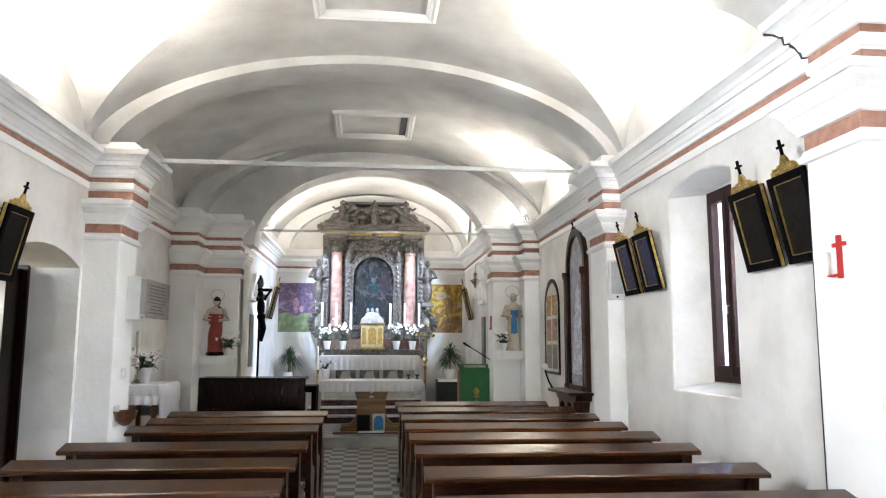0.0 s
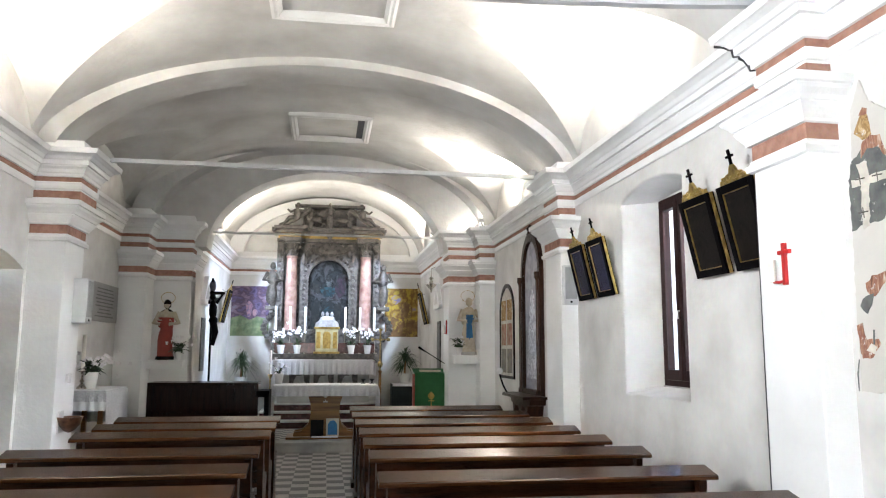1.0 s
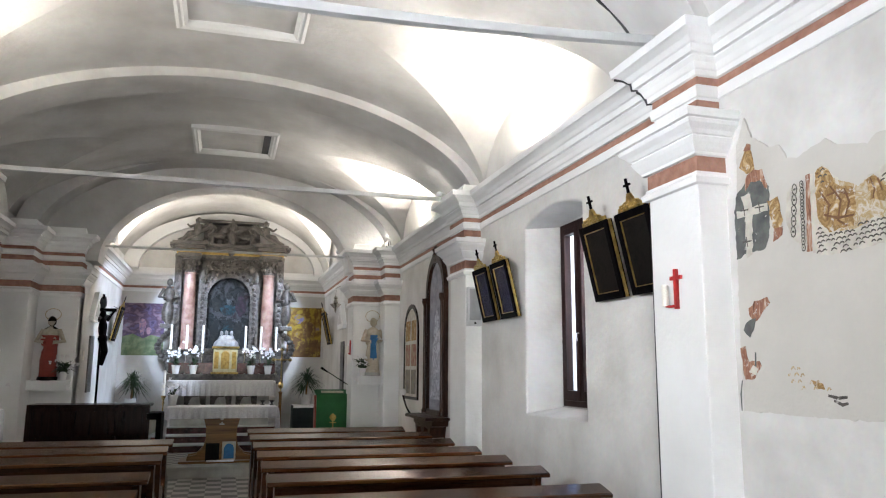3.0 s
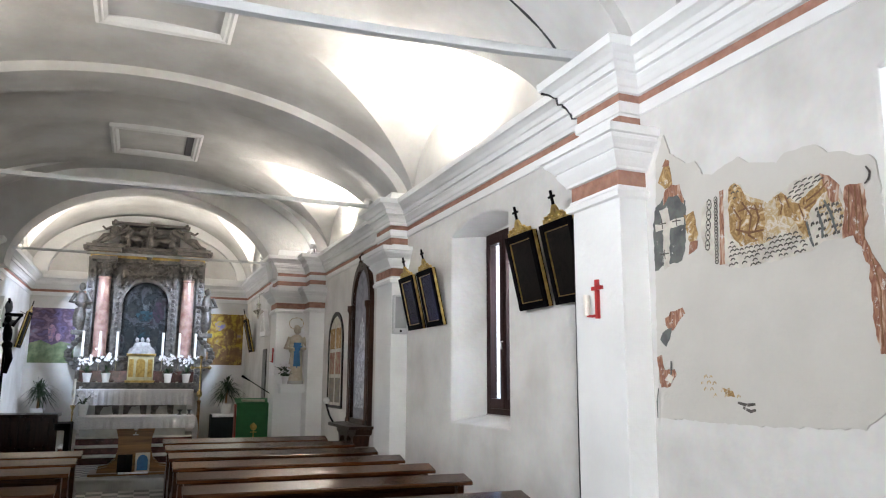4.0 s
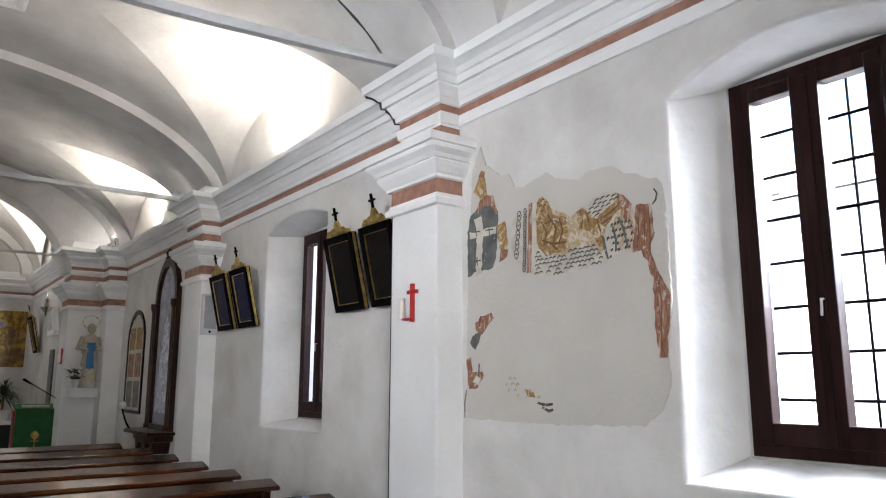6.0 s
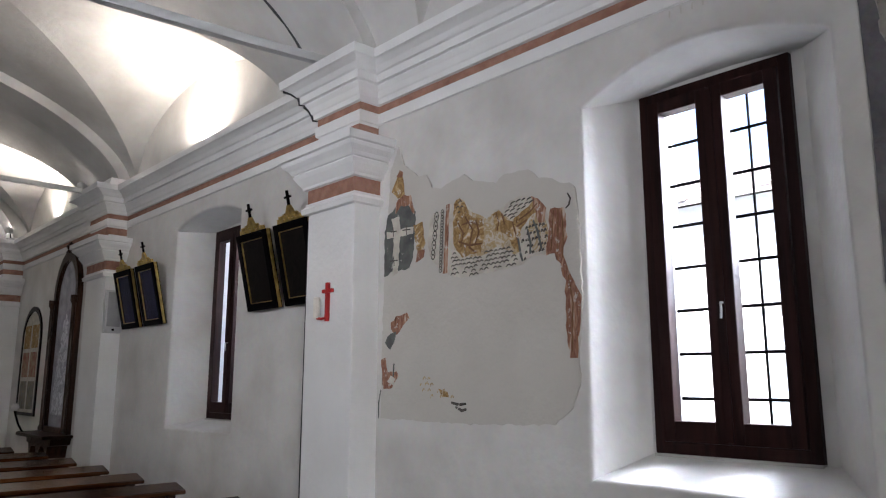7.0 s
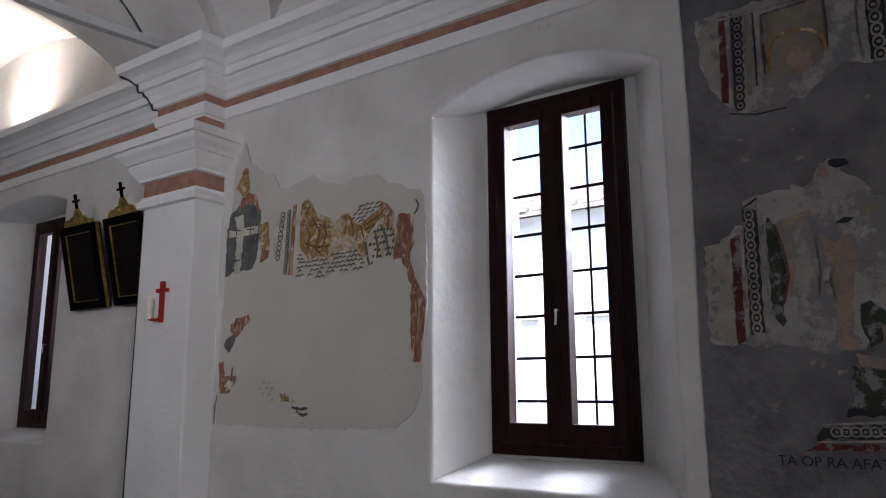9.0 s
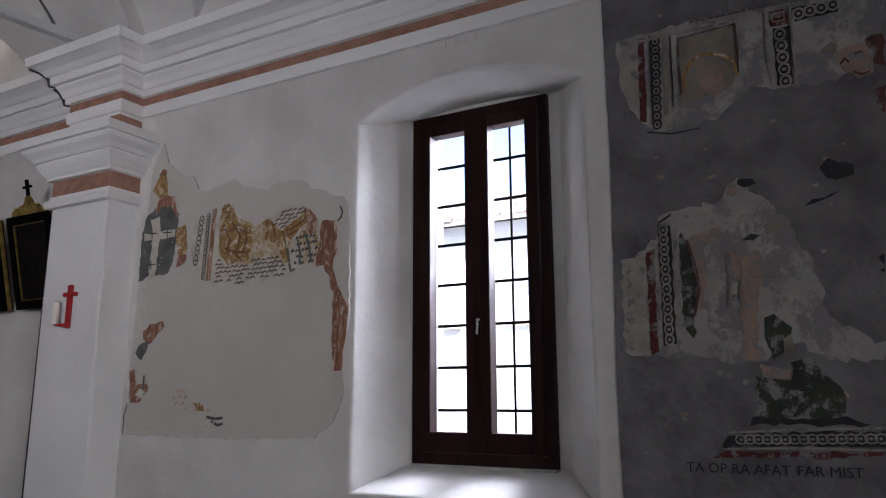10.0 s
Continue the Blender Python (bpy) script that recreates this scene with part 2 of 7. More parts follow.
M_ROBE = material("red_robe", (0.30, 0.045, 0.03), 0.6, vary=0.15, scale=20, bump=0.1, tint=(0.25, 0.04, 0.03))
M_IVORY = material("ivory_paint", (0.52, 0.46, 0.36), 0.55, vary=0.12, scale=20, bump=0.1, tint=(0.42, 0.35, 0.26))
M_BLUE = material("blue_sash", (0.03, 0.16, 0.38), 0.5, vary=0.15, scale=20, bump=0.1)
M_CRIMSON = material("red_lacquer", (0.45, 0.02, 0.02), 0.35, vary=0.05, bump=0.02)
M_PLAQUE = material("marble_plaque", (0.30, 0.29, 0.275), 0.4, vary=0.12, scale=5, bump=0.02)
M_INK = material("faded_letters", (0.16, 0.15, 0.145), 0.6, vary=0.1, bump=0)
M_FLAME = glow("candle_flame", (1.0, 0.72, 0.3), 4.0)
M_BULB = glow("lamp_lens", (1.0, 0.97, 0.9), 9.0)
M_MIRROR = material("glazing", (0.05, 0.05, 0.055), 0.06, vary=0.02, bump=0, spec=0.7)

# ================= helpers for building =================
def obj(name, bm, mat, smooth=None):
    me = bpy.data.meshes.new(name)
    bmesh.ops.recalc_face_normals(bm, faces=bm.faces)
    bm.to_mesh(me)
    bm.free()
    for m in mat if isinstance(mat, (list, tuple)) else (mat,):
        me.materials.append(m)
    if smooth is not None:
        me.shade_smooth()
        me.set_sharp_from_angle(angle=radians(smooth))
    return new(name, me)


def part(name, bm, mat, parent, label="", smooth=None):
    ob = obj(name, bm, mat, smooth)
    ob.parent = parent
    if label:
        ob["label"] = label
    return ob


def thing(name, at=(0, 0, 0), rz=0.0, label="", category="", group="", kind=""):
    e = new(name)
    e.empty_display_size = 0.1
    e.matrix_world = pose(*at, 0, 0, rz)
    return tagged(e, label, category, group, kind)


def box(bm, x0, x1, y0, y1, z0, z1, bevel=0.0, mat=0):
    g = bmesh.ops.create_cube(bm, size=1.0, matrix=Matrix.LocRotScale(((x0 + x1) / 2, (y0 + y1) / 2, (z0 + z1) / 2), None, (abs(x1 - x0), abs(y1 - y0), abs(z1 - z0))))
    vs = g["verts"]
    fs = {f for v in vs for f in v.link_faces}
    for f in fs:
        f.material_index = mat
    if bevel:
        es = list({e for v in vs for e in v.link_edges})
        bmesh.ops.bevel(bm, geom=es, offset=bevel, segments=2, affect="EDGES", profile=0.7)
    return bm


def bx(*a, bevel=0.0):
    return box(bmesh.new(), *a, bevel=bevel)


def lathe(profile, seg=20, bm=None, at=(0, 0, 0), m=None):
    """A turned shape from (radius, height) pairs."""
    bm = bm or bmesh.new()
    m = m or Matrix.Translation(at)
    rings = []
    for r, z in profile:
        if r < 1e-5:
            rings.append([bm.verts.new(m @ Vector((0, 0, z)))])
        else:
            rings.append([bm.verts.new(m @ Vector((r * math.cos(2 * math.pi * i / seg), r * math.sin(2 * math.pi * i / seg), z))) for i in range(seg)])
    for a, b in zip(rings, rings[1:]):
        for i in range(seg):
            j = (i + 1) % seg
            if len(a) == 1 and len(b) == 1:
                continue
            if len(a) == 1:
                bm.faces.new((a[0], b[i], b[j]))
            elif len(b) == 1:
                bm.faces.new((a[i], a[j], b[0]))
            else:
                bm.faces.new((a[i], a[j], b[j], b[i]))
    for ring in (rings[0], rings[-1]):
        if len(ring) > 2:
            bm.faces.new(ring)
    return bm


def tube(points, radius, seg=8, bm=None, ends=True):
    """A round bar along points; radius is a number or one per point."""
    bm = bm or bmesh.new()
    pts = [Vector(p) for p in points]
    rad = radius if isinstance(radius, (list, tuple)) else [radius] * len(pts)
    rings = []
    side = None
    for i, p in enumerate(pts):
        way = (pts[min(i + 1, len(pts) - 1)] - pts[max(i - 1, 0)]).normalized()
        if side is None:
            side = way.orthogonal().normalized()
        side = (side - way * side.dot(way)).normalized()
        up = way.cross(side)
        rings.append([bm.verts.new(p + (side * math.cos(2 * math.pi * k / seg) + up * math.sin(2 * math.pi * k / seg)) * rad[i]) for k in range(seg)])
    for a, b in zip(rings, rings[1:]):
        for k in range(seg):
            bm.faces.new((a[k], a[(k + 1) % seg], b[(k + 1) % seg], b[k]))
    if ends:
        bm.faces.new(rings[0])
        bm.faces.new(rings[-1])
    return bm


def slab(outline, depth, m=None, bm=None, bevel=0.0):
    """A board with an outline in its own x, z plane, depth along y."""
    bm = bm or bmesh.new()
    m = m or Matrix()
    a = [bm.verts.new(m @ Vector((x, 0, z))) for x, z in outline]
    b = [bm.verts.new(m @ Vector((x, depth, z))) for x, z in outline]
    bm.faces.new(a)
    bm.faces.new(b[::-1])
    n = len(a)
    es = []
    for i in range(n):
        j = (i + 1) % n
        bm.faces.new((a[i], b[i], b[j], a[j]))
    return bm


def blob(bm, at, r, seed=0, rough=0.25, sub=2, m=None):
    """An uneven rounded lump; r is one radius or three."""
    g = bmesh.ops.create_icosphere(bm, subdivisions=sub, radius=1.0)
    r = (r, r, r) if isinstance(r, (int, float)) else r
    for v in g["verts"]:
        k = 1 + rough * noise.noise(v.co * 1.7 + Vector((seed * 3.1, seed * 1.7, seed)))
        p = Vector((v.co.x * r[0] * k, v.co.y * r[1] * k, v.co.z * r[2] * k))
        v.co = (m @ p if m else p) + Vector(at)
    return bm


def sweep(path, profile, closed=False):
    """A moulding: a profile of (outward, height) pairs carried along a plan path, mitred. Outward is to the left of the path's way."""
    bm = bmesh.new()
    n = len(path)
    P = [Vector((x, y)) for x, y in path]
    rows = []
    for i, p in enumerate(P):
        a = (p - P[i - 1]).normalized() if i or closed else None
        b = (P[(i + 1) % n] - p).normalized() if i < n - 1 or closed else None
        a, b = a or b, b or a
        na, nb = Vector((-a.y, a.x)), Vector((-b.y, b.x))
        mid = na + nb
        mid = mid / max(0.2, mid.dot(na)) if mid.length > 1e-6 else na
        rows.append([bm.verts.new((p.x + mid.x * o, p.y + mid.y * o, z)) for o, z in profile])
    m = len(profile)
    for i in range(n if closed else n - 1):
        for k in range(m - 1):
            bm.faces.new((rows[i][k], rows[(i + 1) % n][k], rows[(i + 1) % n][k + 1], rows[i][k + 1]))
    if not closed:
        bm.faces.new(rows[0])
        bm.faces.new(rows[-1][::-1])
    return bm


def holed(bm, plane, outer, holes, mat=0):
    """A flat face with openings; plane maps (u, v) to a point. Returns the loops of the openings."""
    edges, loops = [], []
    for k, loop in enumerate((outer, *holes)):
        vs = [bm.verts.new(plane(u, v)) for u, v in loop]
        edges += [bm.edges.new((vs[i], vs[(i + 1) % len(vs)])) for i in range(len(vs))]
        if k:
            loops.append(vs)
    got = bmesh.ops.triangle_fill(bm, edges=edges, use_beauty=True)
    for f in got["geom"]:
        if isinstance(f, bmesh.types.BMFace):
            f.material_index = mat
    return loops


def bridge(bm, a, b, mat=0):
    for i in range(len(a)):
        j = (i + 1) % len(a)
        f = bm.faces.new((a[i], a[j], b[j], b[i]))
        f.material_index = mat


def arched(u0, u1, v0, spring, crown, n=12):
    """The outline of an opening with a flat-arched head."""
    c, h = (u0 + u1) / 2, (u1 - u0) / 2
    top = [(c + h * (1 - 2 * i / n), spring + (crown - spring) * (1 - (1 - 2 * i / n) ** 2)) for i in range(n + 1)]
    return [(u0, v0), (u1, v0)] + top


# ================= the shell =================
XR, XL = 2.60, -2.80          # nave walls
TOP = 5.2
Y0, Y3 = -3.0, 11.6           # back wall, chancel step
ZC = 3.56                     # top of the cornice
MID = -0.07                   # middle of the nave


def wall_right():
    bm = bmesh.new()
    o1 = arched(0.83, 1.885, 1.16, 2.77, 2.91)
    o2 = arched(5.06, 6.20, 1.19, 2.85, 2.95)
    i1 = arched(1.03, 1.79, 1.25, 2.865, 2.885)
    i2 = arched(5.25, 6.08, 1.25, 2.865, 2.895)
    n1 = arched(1.081, 1.770, 1.25, 2.862, 2.866)
    n2 = arched(5.358, 6.077, 1.25, 2.868, 2.872)

    def grown(loop, d):
        """The loop moved outward, for the rounded arris of the plaster."""
        c = (sum(p[0] for p in loop) / len(loop), sum(p[1] for p in loop) / len(loop))
        return [(u + math.copysign(d, u - c[0]), v + math.copysign(d, v - c[1])) for u, v in loop]
    rim = [grown(o, 0.022) for o in (o1, o2)]
    inner = holed(bm, lambda u, v: (XR, u, v), [(Y0, -0.02), (11.9, -0.02), (11.9, TOP), (Y0, TOP)], rim)
    outer = holed(bm, lambda u, v: (3.2, u, v), [(Y0, -0.02), (11.9, -0.02), (11.9, TOP), (Y0, TOP)], [n1, n2])
    for a, b, near, prof, hole in zip(inner, outer, (o1, o2), (i1, i2), (n1, n2)):
        last = a
        for x, d in ((XR + 0.003, 0.013), (XR + 0.010, 0.004), (XR + 0.022, 0.0)):
            ring = [bm.verts.new((x, u, v)) for u, v in grown(near, d)]
            bridge(bm, last, ring)
            last = ring
        back = [bm.verts.new((2.915, u, v)) for u, v in prof]
        bridge(bm, last, back)
        stop = [bm.verts.new((2.925, u, v)) for u, v in hole]
        bridge(bm, back, stop)
        bridge(bm, stop, b)
    ob = obj("wall_east", bm, M_WALL, smooth=38)
    tagged(ob, "cream lime-plastered nave wall with two splayed window openings", "wall", kind="structure")


def wall_left():
    bm = bmesh.new()
    door = arched(5.94, 7.36, 0.0, 2.28, 2.42)
    a = holed(bm, lambda u, v: (XL, u, v), [(Y0, -0.02), (7.6, -0.02), (7.6, TOP), (Y0, TOP)], [door])
    b = holed(bm, lambda u, v: (-3.6, u, v), [(Y0, -0.02), (7.6, -0.02), (7.6, TOP), (Y0, TOP)], [door])
    bridge(bm, a[0], b[0])
    ob = obj("wall_west", bm, M_WALL)
    tagged(ob, "cream lime-plastered nave wall with a deep doorway", "wall", kind="structure")
    bm = bx(-3.6, -2.93, 7.6, 11.9, -0.02, TOP)
    tagged(obj("wall_west_bay", bm, M_WALL), "cream plaster wall of the side bay, set back in shade", "wall", kind="structure")
    bm = bmesh.new()
    door = [(-1.6, 0.0), (-0.4, 0.0), (-0.4, 2.55), (-1.6, 2.55)]
    face = [(-3.6, -0.02), (3.2, -0.02), (3.2, TOP), (-3.6, TOP)]
    a = holed(bm, lambda u, v: (u, -3.0, v), face, [door])
    b = holed(bm, lambda u, v: (u, -3.3, v), face, [door])
    bridge(bm, a[0], b[0])
    tagged(obj("wall_south", bm, M_WALL), "plain plaster wall with the open entrance", "wall", kind="structure")


def walls_chancel():
    for side, name in ((1, "wall_chancel_east"), (-1, "wall_chancel_west")):
        bm = bmesh.new()
        win = arched(13.1, 14.1, 3.66, 4.05, 4.3)
        a = holed(bm, lambda u, v: (side * 1.98, u, v), [(11.62, -0.02), (15.6, -0.02), (15.6, TOP), (11.62, TOP)], [win])
        b = holed(bm, lambda u, v: (side * 3.2, u, v), [(11.62, -0.02), (15.6, -0.02), (15.6, TOP), (11.62, TOP)], [win])
        bridge(bm, a[0], b[0])
        tagged(obj(name, bm, M_WALL), "white plaster side wall of the chancel with a high window", "wall", kind="structure")
    tagged(obj("wall_north", bx(-3.2, 3.2, 15.6, 15.9, -0.02, TOP), M_WALL), "cream plaster wall behind the high altar", "wall", kind="structure")


wall_right()
wall_left()
walls_chancel()

# pilasters: x of the face, y range, side
PIL = [(2.42, 3.34, 3.82, 1, 0.14), (2.42, 7.40, 7.95, 1, 0.19), (-2.47, 7.42, 7.97, -1, 0.42), (-2.56, 3.34, 3.82, -1, 0.30)]
CAPITAL = [(0.0036, 2.563), (0.03, 2.568), (0.036, 2.598), (0.0144, 2.618), (0.0144, 2.633), (0.0048, 2.635), (0.0048, 2.721), (0.0288, 2.724), (0.0312, 2.739), (0.0432, 2.753), (0.0648, 2.785),
           (0.0768, 2.809), (0.0684, 2.812), (0.0684, 2.82), (0.0816, 2.823), (0.096, 2.843), (0.1248, 2.868), (0.132, 2.885), (0.1248, 2.888), (0.1248, 2.894), (0.1464, 2.897), (0.1488, 2.943), (0, 2.948)]


def paint_bands(bm, bands):
    """Second material on upright faces that lie in one of the height bands."""
    for f in bm.faces:
        z = [v.co.z for v in f.verts]
        if abs(f.normal.z) < 0.3 and any(min(z) >= a - 0.003 and max(z) <= b + 0.003 for a, b in bands):
            f.material_index = 1


def pilaster(xf, y0, y1, side, out):
    wallx = XR if side > 0 else XL
    bm = bx(min(xf, wallx + side * 0.02), max(xf, wallx + side * 0.02), y0, y1, -0.01, 2.985, bevel=0.012)
    ob = tagged(obj("pilaster", bm, M_WHITE), "whitewashed plaster pilaster against the nave wall", "pilaster", "nave pilasters", "structure")
    path = [(wallx, y0), (xf, y0), (xf, y1), (wallx, y1)]
    bm = sweep(path if side > 0 else path[::-1], CAPITAL)
    bm.normal_update()
    paint_bands(bm, [(2.635, 2.721)])
    part("capital", bm, [M_WHITE, M_RED], ob, "moulded white capital with a red marbled band")
    x = wallx - side * out
    bm = bmesh.new()
    box(bm, min(x, wallx), max(x, wallx), y0 + 0.025, y1 - 0.025, 2.94, 3.10)
    bm.normal_update()
    box(bm, min(x - side * 0.004, wallx), max(x - side * 0.004, wallx), y0 + 0.021, y1 - 0.021, 2.975, 3.055, mat=1)
    part("frieze_block", bm, [M_WHITE, M_RED], ob, "white block with a red marbled band")


for p in PIL:
    pilaster(*p)

# the entablature runs round nave and chancel and breaks forward over the pilasters
ENTAB = [(0.002, 3.07), (0.012, 3.075), (0.016, 3.10), (0.016, 3.135), (0.004, 3.145), (0.004, 3.190), (0.024, 3.193), (0.028, 3.222), (0.036, 3.230), (0.048, 3.262), (0.066, 3.285),
         (0.066, 3.295), (0.088, 3.298), (0.092, 3.342), (0.106, 3.347), (0.128, 3.372), (0.165, 3.392), (0.182, 3.395), (0.190, 3.445), (0.03, 3.465), (0.0, ZC)]


def entablature():
    def breaks(side, wallx, pil, ys):
        for y0, y1, out in pil:
            x = wallx - side * out
            ys += [(wallx, y0 + 0.02), (x, y0 + 0.02), (x, y1 - 0.02), (wallx, y1 - 0.02)]
        return ys
    right = breaks(1, XR, [(3.34, 3.82, 0.14), (7.40, 7.95, 0.19)], [(XR, Y0)])
    right += [(XR, 11.26), (2.36, 11.26), (2.36, 11.6), (1.92, 11.6), (1.92, 12.1), (1.98, 12.1), (1.98, 15.6)]
    left = breaks(-1, XL, [(3.34, 3.82, 0.30), (7.42, 7.97, 0.42)], [(XL, Y0)])
    left[-1] = (-2.93, 7.95)
    left += [(-2.93, 11.0), (-2.55, 11.0), (-2.55, 11.5), (-2.02, 11.5), (-2.02, 12.1), (-1.98, 12.1), (-1.98, 15.6)]
    path = right + left[::-1]
    bm = sweep(path, ENTAB)
    bm.normal_update()
    paint_bands(bm, [(3.145, 3.190)])
    tagged(obj("cornice", bm, [M_WHITE, M_RED]), "white moulded plaster cornice with a thin red marbled stripe", "cornice", kind="structure")


entablature()


def chancel_piers():
    """Stepped piers that carry the chancel arch."""
    for side in (1, -1):
        if side > 0:
            blocks = [(2.36, 2.62, 11.26, 11.62), (1.92, 3.2, 11.6, 12.1)]
            path = [(2.60, 11.26), (2.36, 11.26), (2.36, 11.6), (1.92, 11.6), (1.92, 12.1), (1.98, 12.1)]
        else:
            blocks = [(-2.95, -2.55, 11.0, 11.52), (-3.2, -2.02, 11.5, 12.1)]
            path = [(-1.98, 12.1), (-2.02, 12.1), (-2.02, 11.5), (-2.55, 11.5), (-2.55, 11.0), (-2.93, 11.0)]
        bm = bmesh.new()
        for b in blocks:
            box(bm, *b, -0.01, 3.10, bevel=0.01)
        ob = tagged(obj("chancel_pier", bm, M_WHITE), "stepped whitewashed pier carrying the chancel arch", "pier", "chancel piers", "structure")
        cap = sweep(path, CAPITAL)
        cap.normal_update()
        paint_bands(cap, [(2.635, 2.721)])
        part("capital", cap, [M_WHITE, M_RED], ob, "moulded white capital with a red marbled band")
        band = sweep(path, [(0, 3.0), (0.004, 3.005), (0.004, 3.06), (0, 3.065)])
        part("band", band, M_RED, ob, "red marbled band")


chancel_piers()


def profile_z(u, spring, rise, power=0.6):
    return spring + rise * max(0.0, 1 - u * u) ** power


def vault_bay(name, y0, y1, ym, hb, tip, zwall, half=2.68, spring=3.50, rise=1.13, cells=(1, -1), half_west=None):
    """A barrel bay; on each side named in cells a lunette cell cuts into it from the wall."""
    bm = bmesh.new()
    N, K = 60, 16
    us = [math.sin(-math.pi / 2 + math.pi * i / N) for i in range(N + 1)]

    def strip(rows):
        vs = [[bm.verts.new(p) for p in r] for r in rows]
        for a, b in zip(vs, vs[1:]):
            for i in range(len(a) - 1):
                bm.faces.new((a[i], a[i + 1], b[i + 1], b[i]))
    low, cell_l, cell_r, high = [], [], [], []
    for u in us:
        side = 1 if u > 0 else -1
        span = half_west if half_west and side < 0 else half
        x = MID + u * span
        zb = profile_z(u, spring, rise)
        g = 0.0
        if side in cells and tip - 0.145 < abs(x) <= tip:
            (cell_r if side > 0 else cell_l).append([(x, ym, zb)] * (K + 1))
        if side in cells and abs(x) > tip:
            k = (abs(x) - tip) / (abs(MID + side * span) - tip)
            zt = profile_z((tip * side - MID) / span, spring, rise)
            zr = zt + (zwall - zt) * k
            q = (zb - spring + 0.02) / (zr - spring + 0.02)
            g = hb * math.sqrt(max(0.0, 1 - min(1.0, q) ** 2))
            row = []
            for j in range(K + 1):
                y = ym - g + 2 * g * j / K
                z = spring - 0.02 + (zr - spring + 0.02) * math.sqrt(max(0.0, 1 - ((y - ym) / hb) ** 2))
                row.append((x, y, max(z, zb)))
            (cell_r if side > 0 else cell_l).append(row)
        low.append([(x, y0 + (ym - g - y0) * j / 6, zb) for j in range(7)])
        high.append([(x, ym + g + (y1 - ym - g) * j / 6, zb) for j in range(7)])
    for rows in (low, high, cell_l, cell_r):
        if rows:
            strip(rows)
    me = bpy.data.meshes.new(name)
    bmesh.ops.recalc_face_normals(bm, faces=bm.faces)
    bm.to_mesh(me)
    bm.free()
    me.materials.append(M_VAULT)
    me.shade_smooth()
    me.set_sharp_from_angle(angle=radians(35))
    ob = new(name, me)
    tagged(ob, "grey-white plastered vault bay with pointed lunette cells", "ceiling", "vault bays", "structure")
    return ob


def arch_rib(name, y0, y1, half, spring, crown, outer=0.45, mid=MID, power=0.6, mat=None, base=None):
    """A transverse arch: soffit, both faces, thick enough to meet the vault."""
    bm = bmesh.new()
    N = 48
    rows = []
    for i in range(N + 1):
        u = math.sin(-math.pi / 2 + math.pi * i / N)
        x, z = mid + u * half, profile_z(u, spring, crown - spring, power)
        xo, zo = mid + u * (half + 0.3), profile_z(u, spring, crown - spring + outer, power)
        rows.append([bm.verts.new(p) for p in ((xo, y0, zo), (x, y0, z), (x, y1, z), (xo, y1, zo))])
    for a, b in zip(rows, rows[1:]):
        for k in range(3):
            bm.faces.new((a[k], a[k + 1], b[k + 1], b[k]))
    ob = obj(name, bm, mat or M_VAULT, smooth=40)
    return tagged(ob, "plain plastered transverse arch of the vault", "arch", "vault arches", "structure")


vault_bay("ceiling_bay_1", Y0, 3.44, 1.3, 1.7, 0.72, 4.35, rise=1.05, half_west=2.76)
vault_bay("ceiling_bay_2", 3.90, 7.46, 5.87, 1.42, 0.72, 4.20, rise=1.06, half_west=2.76)
vault_bay("ceiling_bay_3", 7.90, 11.7, 9.95, 1.18, 0.72, 4.20, half_west=2.92)
arch_rib("vault_arch", 3.38, 3.94, 2.58, 3.48, 4.50)
arch_rib("vault_arch", 7.43, 7.96, 2.58, 3.46, 4.47)
arch_rib("vault_arch", 11.2, 11.62, 2.50, 3.50, 4.66)


def chancel_arch():
    bm = bmesh.new()
    N = 40
    half, spring, crown = 1.84, 3.10, 4.34
    pts = [(half * math.sin(-math.pi / 2 + math.pi * i / N), profile_z(math.sin(-math.pi / 2 + math.pi * i / N), spring, crown - spring, 0.52)) for i in range(N + 1)]
    outline = [(-3.2, 3.10)] + pts + [(3.2, 3.10), (3.2, TOP), (-3.2, TOP)]
    rows = []
    for y in (11.6, 12.1):
        rows.append([bm.verts.new((x, y, z)) for x, z in outline])
        es = [bm.edges.new((rows[-1][i], rows[-1][(i + 1) % len(outline)])) for i in range(len(outline))]
        bmesh.ops.triangle_fill(bm, edges=es, use_beauty=True)
    bridge(bm, rows[0], rows[1])
    tagged(obj("chancel_arch", bm, M_VAULT), "plastered wall over the round chancel arch", "arch", kind="structure")


chancel_arch()
arch_rib("chancel_wall_arch", 15.42, 15.61, 1.72, 3.52, 4.50, 0.2, 0.0, 0.52, M_WHITE)
vault = vault_bay("ceiling_chancel", 12.08, 15.62, 13.6, 1.0, 1.1, 4.35, half=1.98, spring=3.50, rise=1.25)
tagged(obj("roof", bx(-3.6, 3.2, -3.3, 15.9, TOP, TOP + 0.15), M_STONE), "closed roof above the vault", "roof", kind="structure")
floor = tagged(obj("floor", bx(-3.6, 3.2, -3.3, 11.62, -0.12, -0.012), M_STONE), "grey cement screed under the nave tiles", "floor", kind="structure")

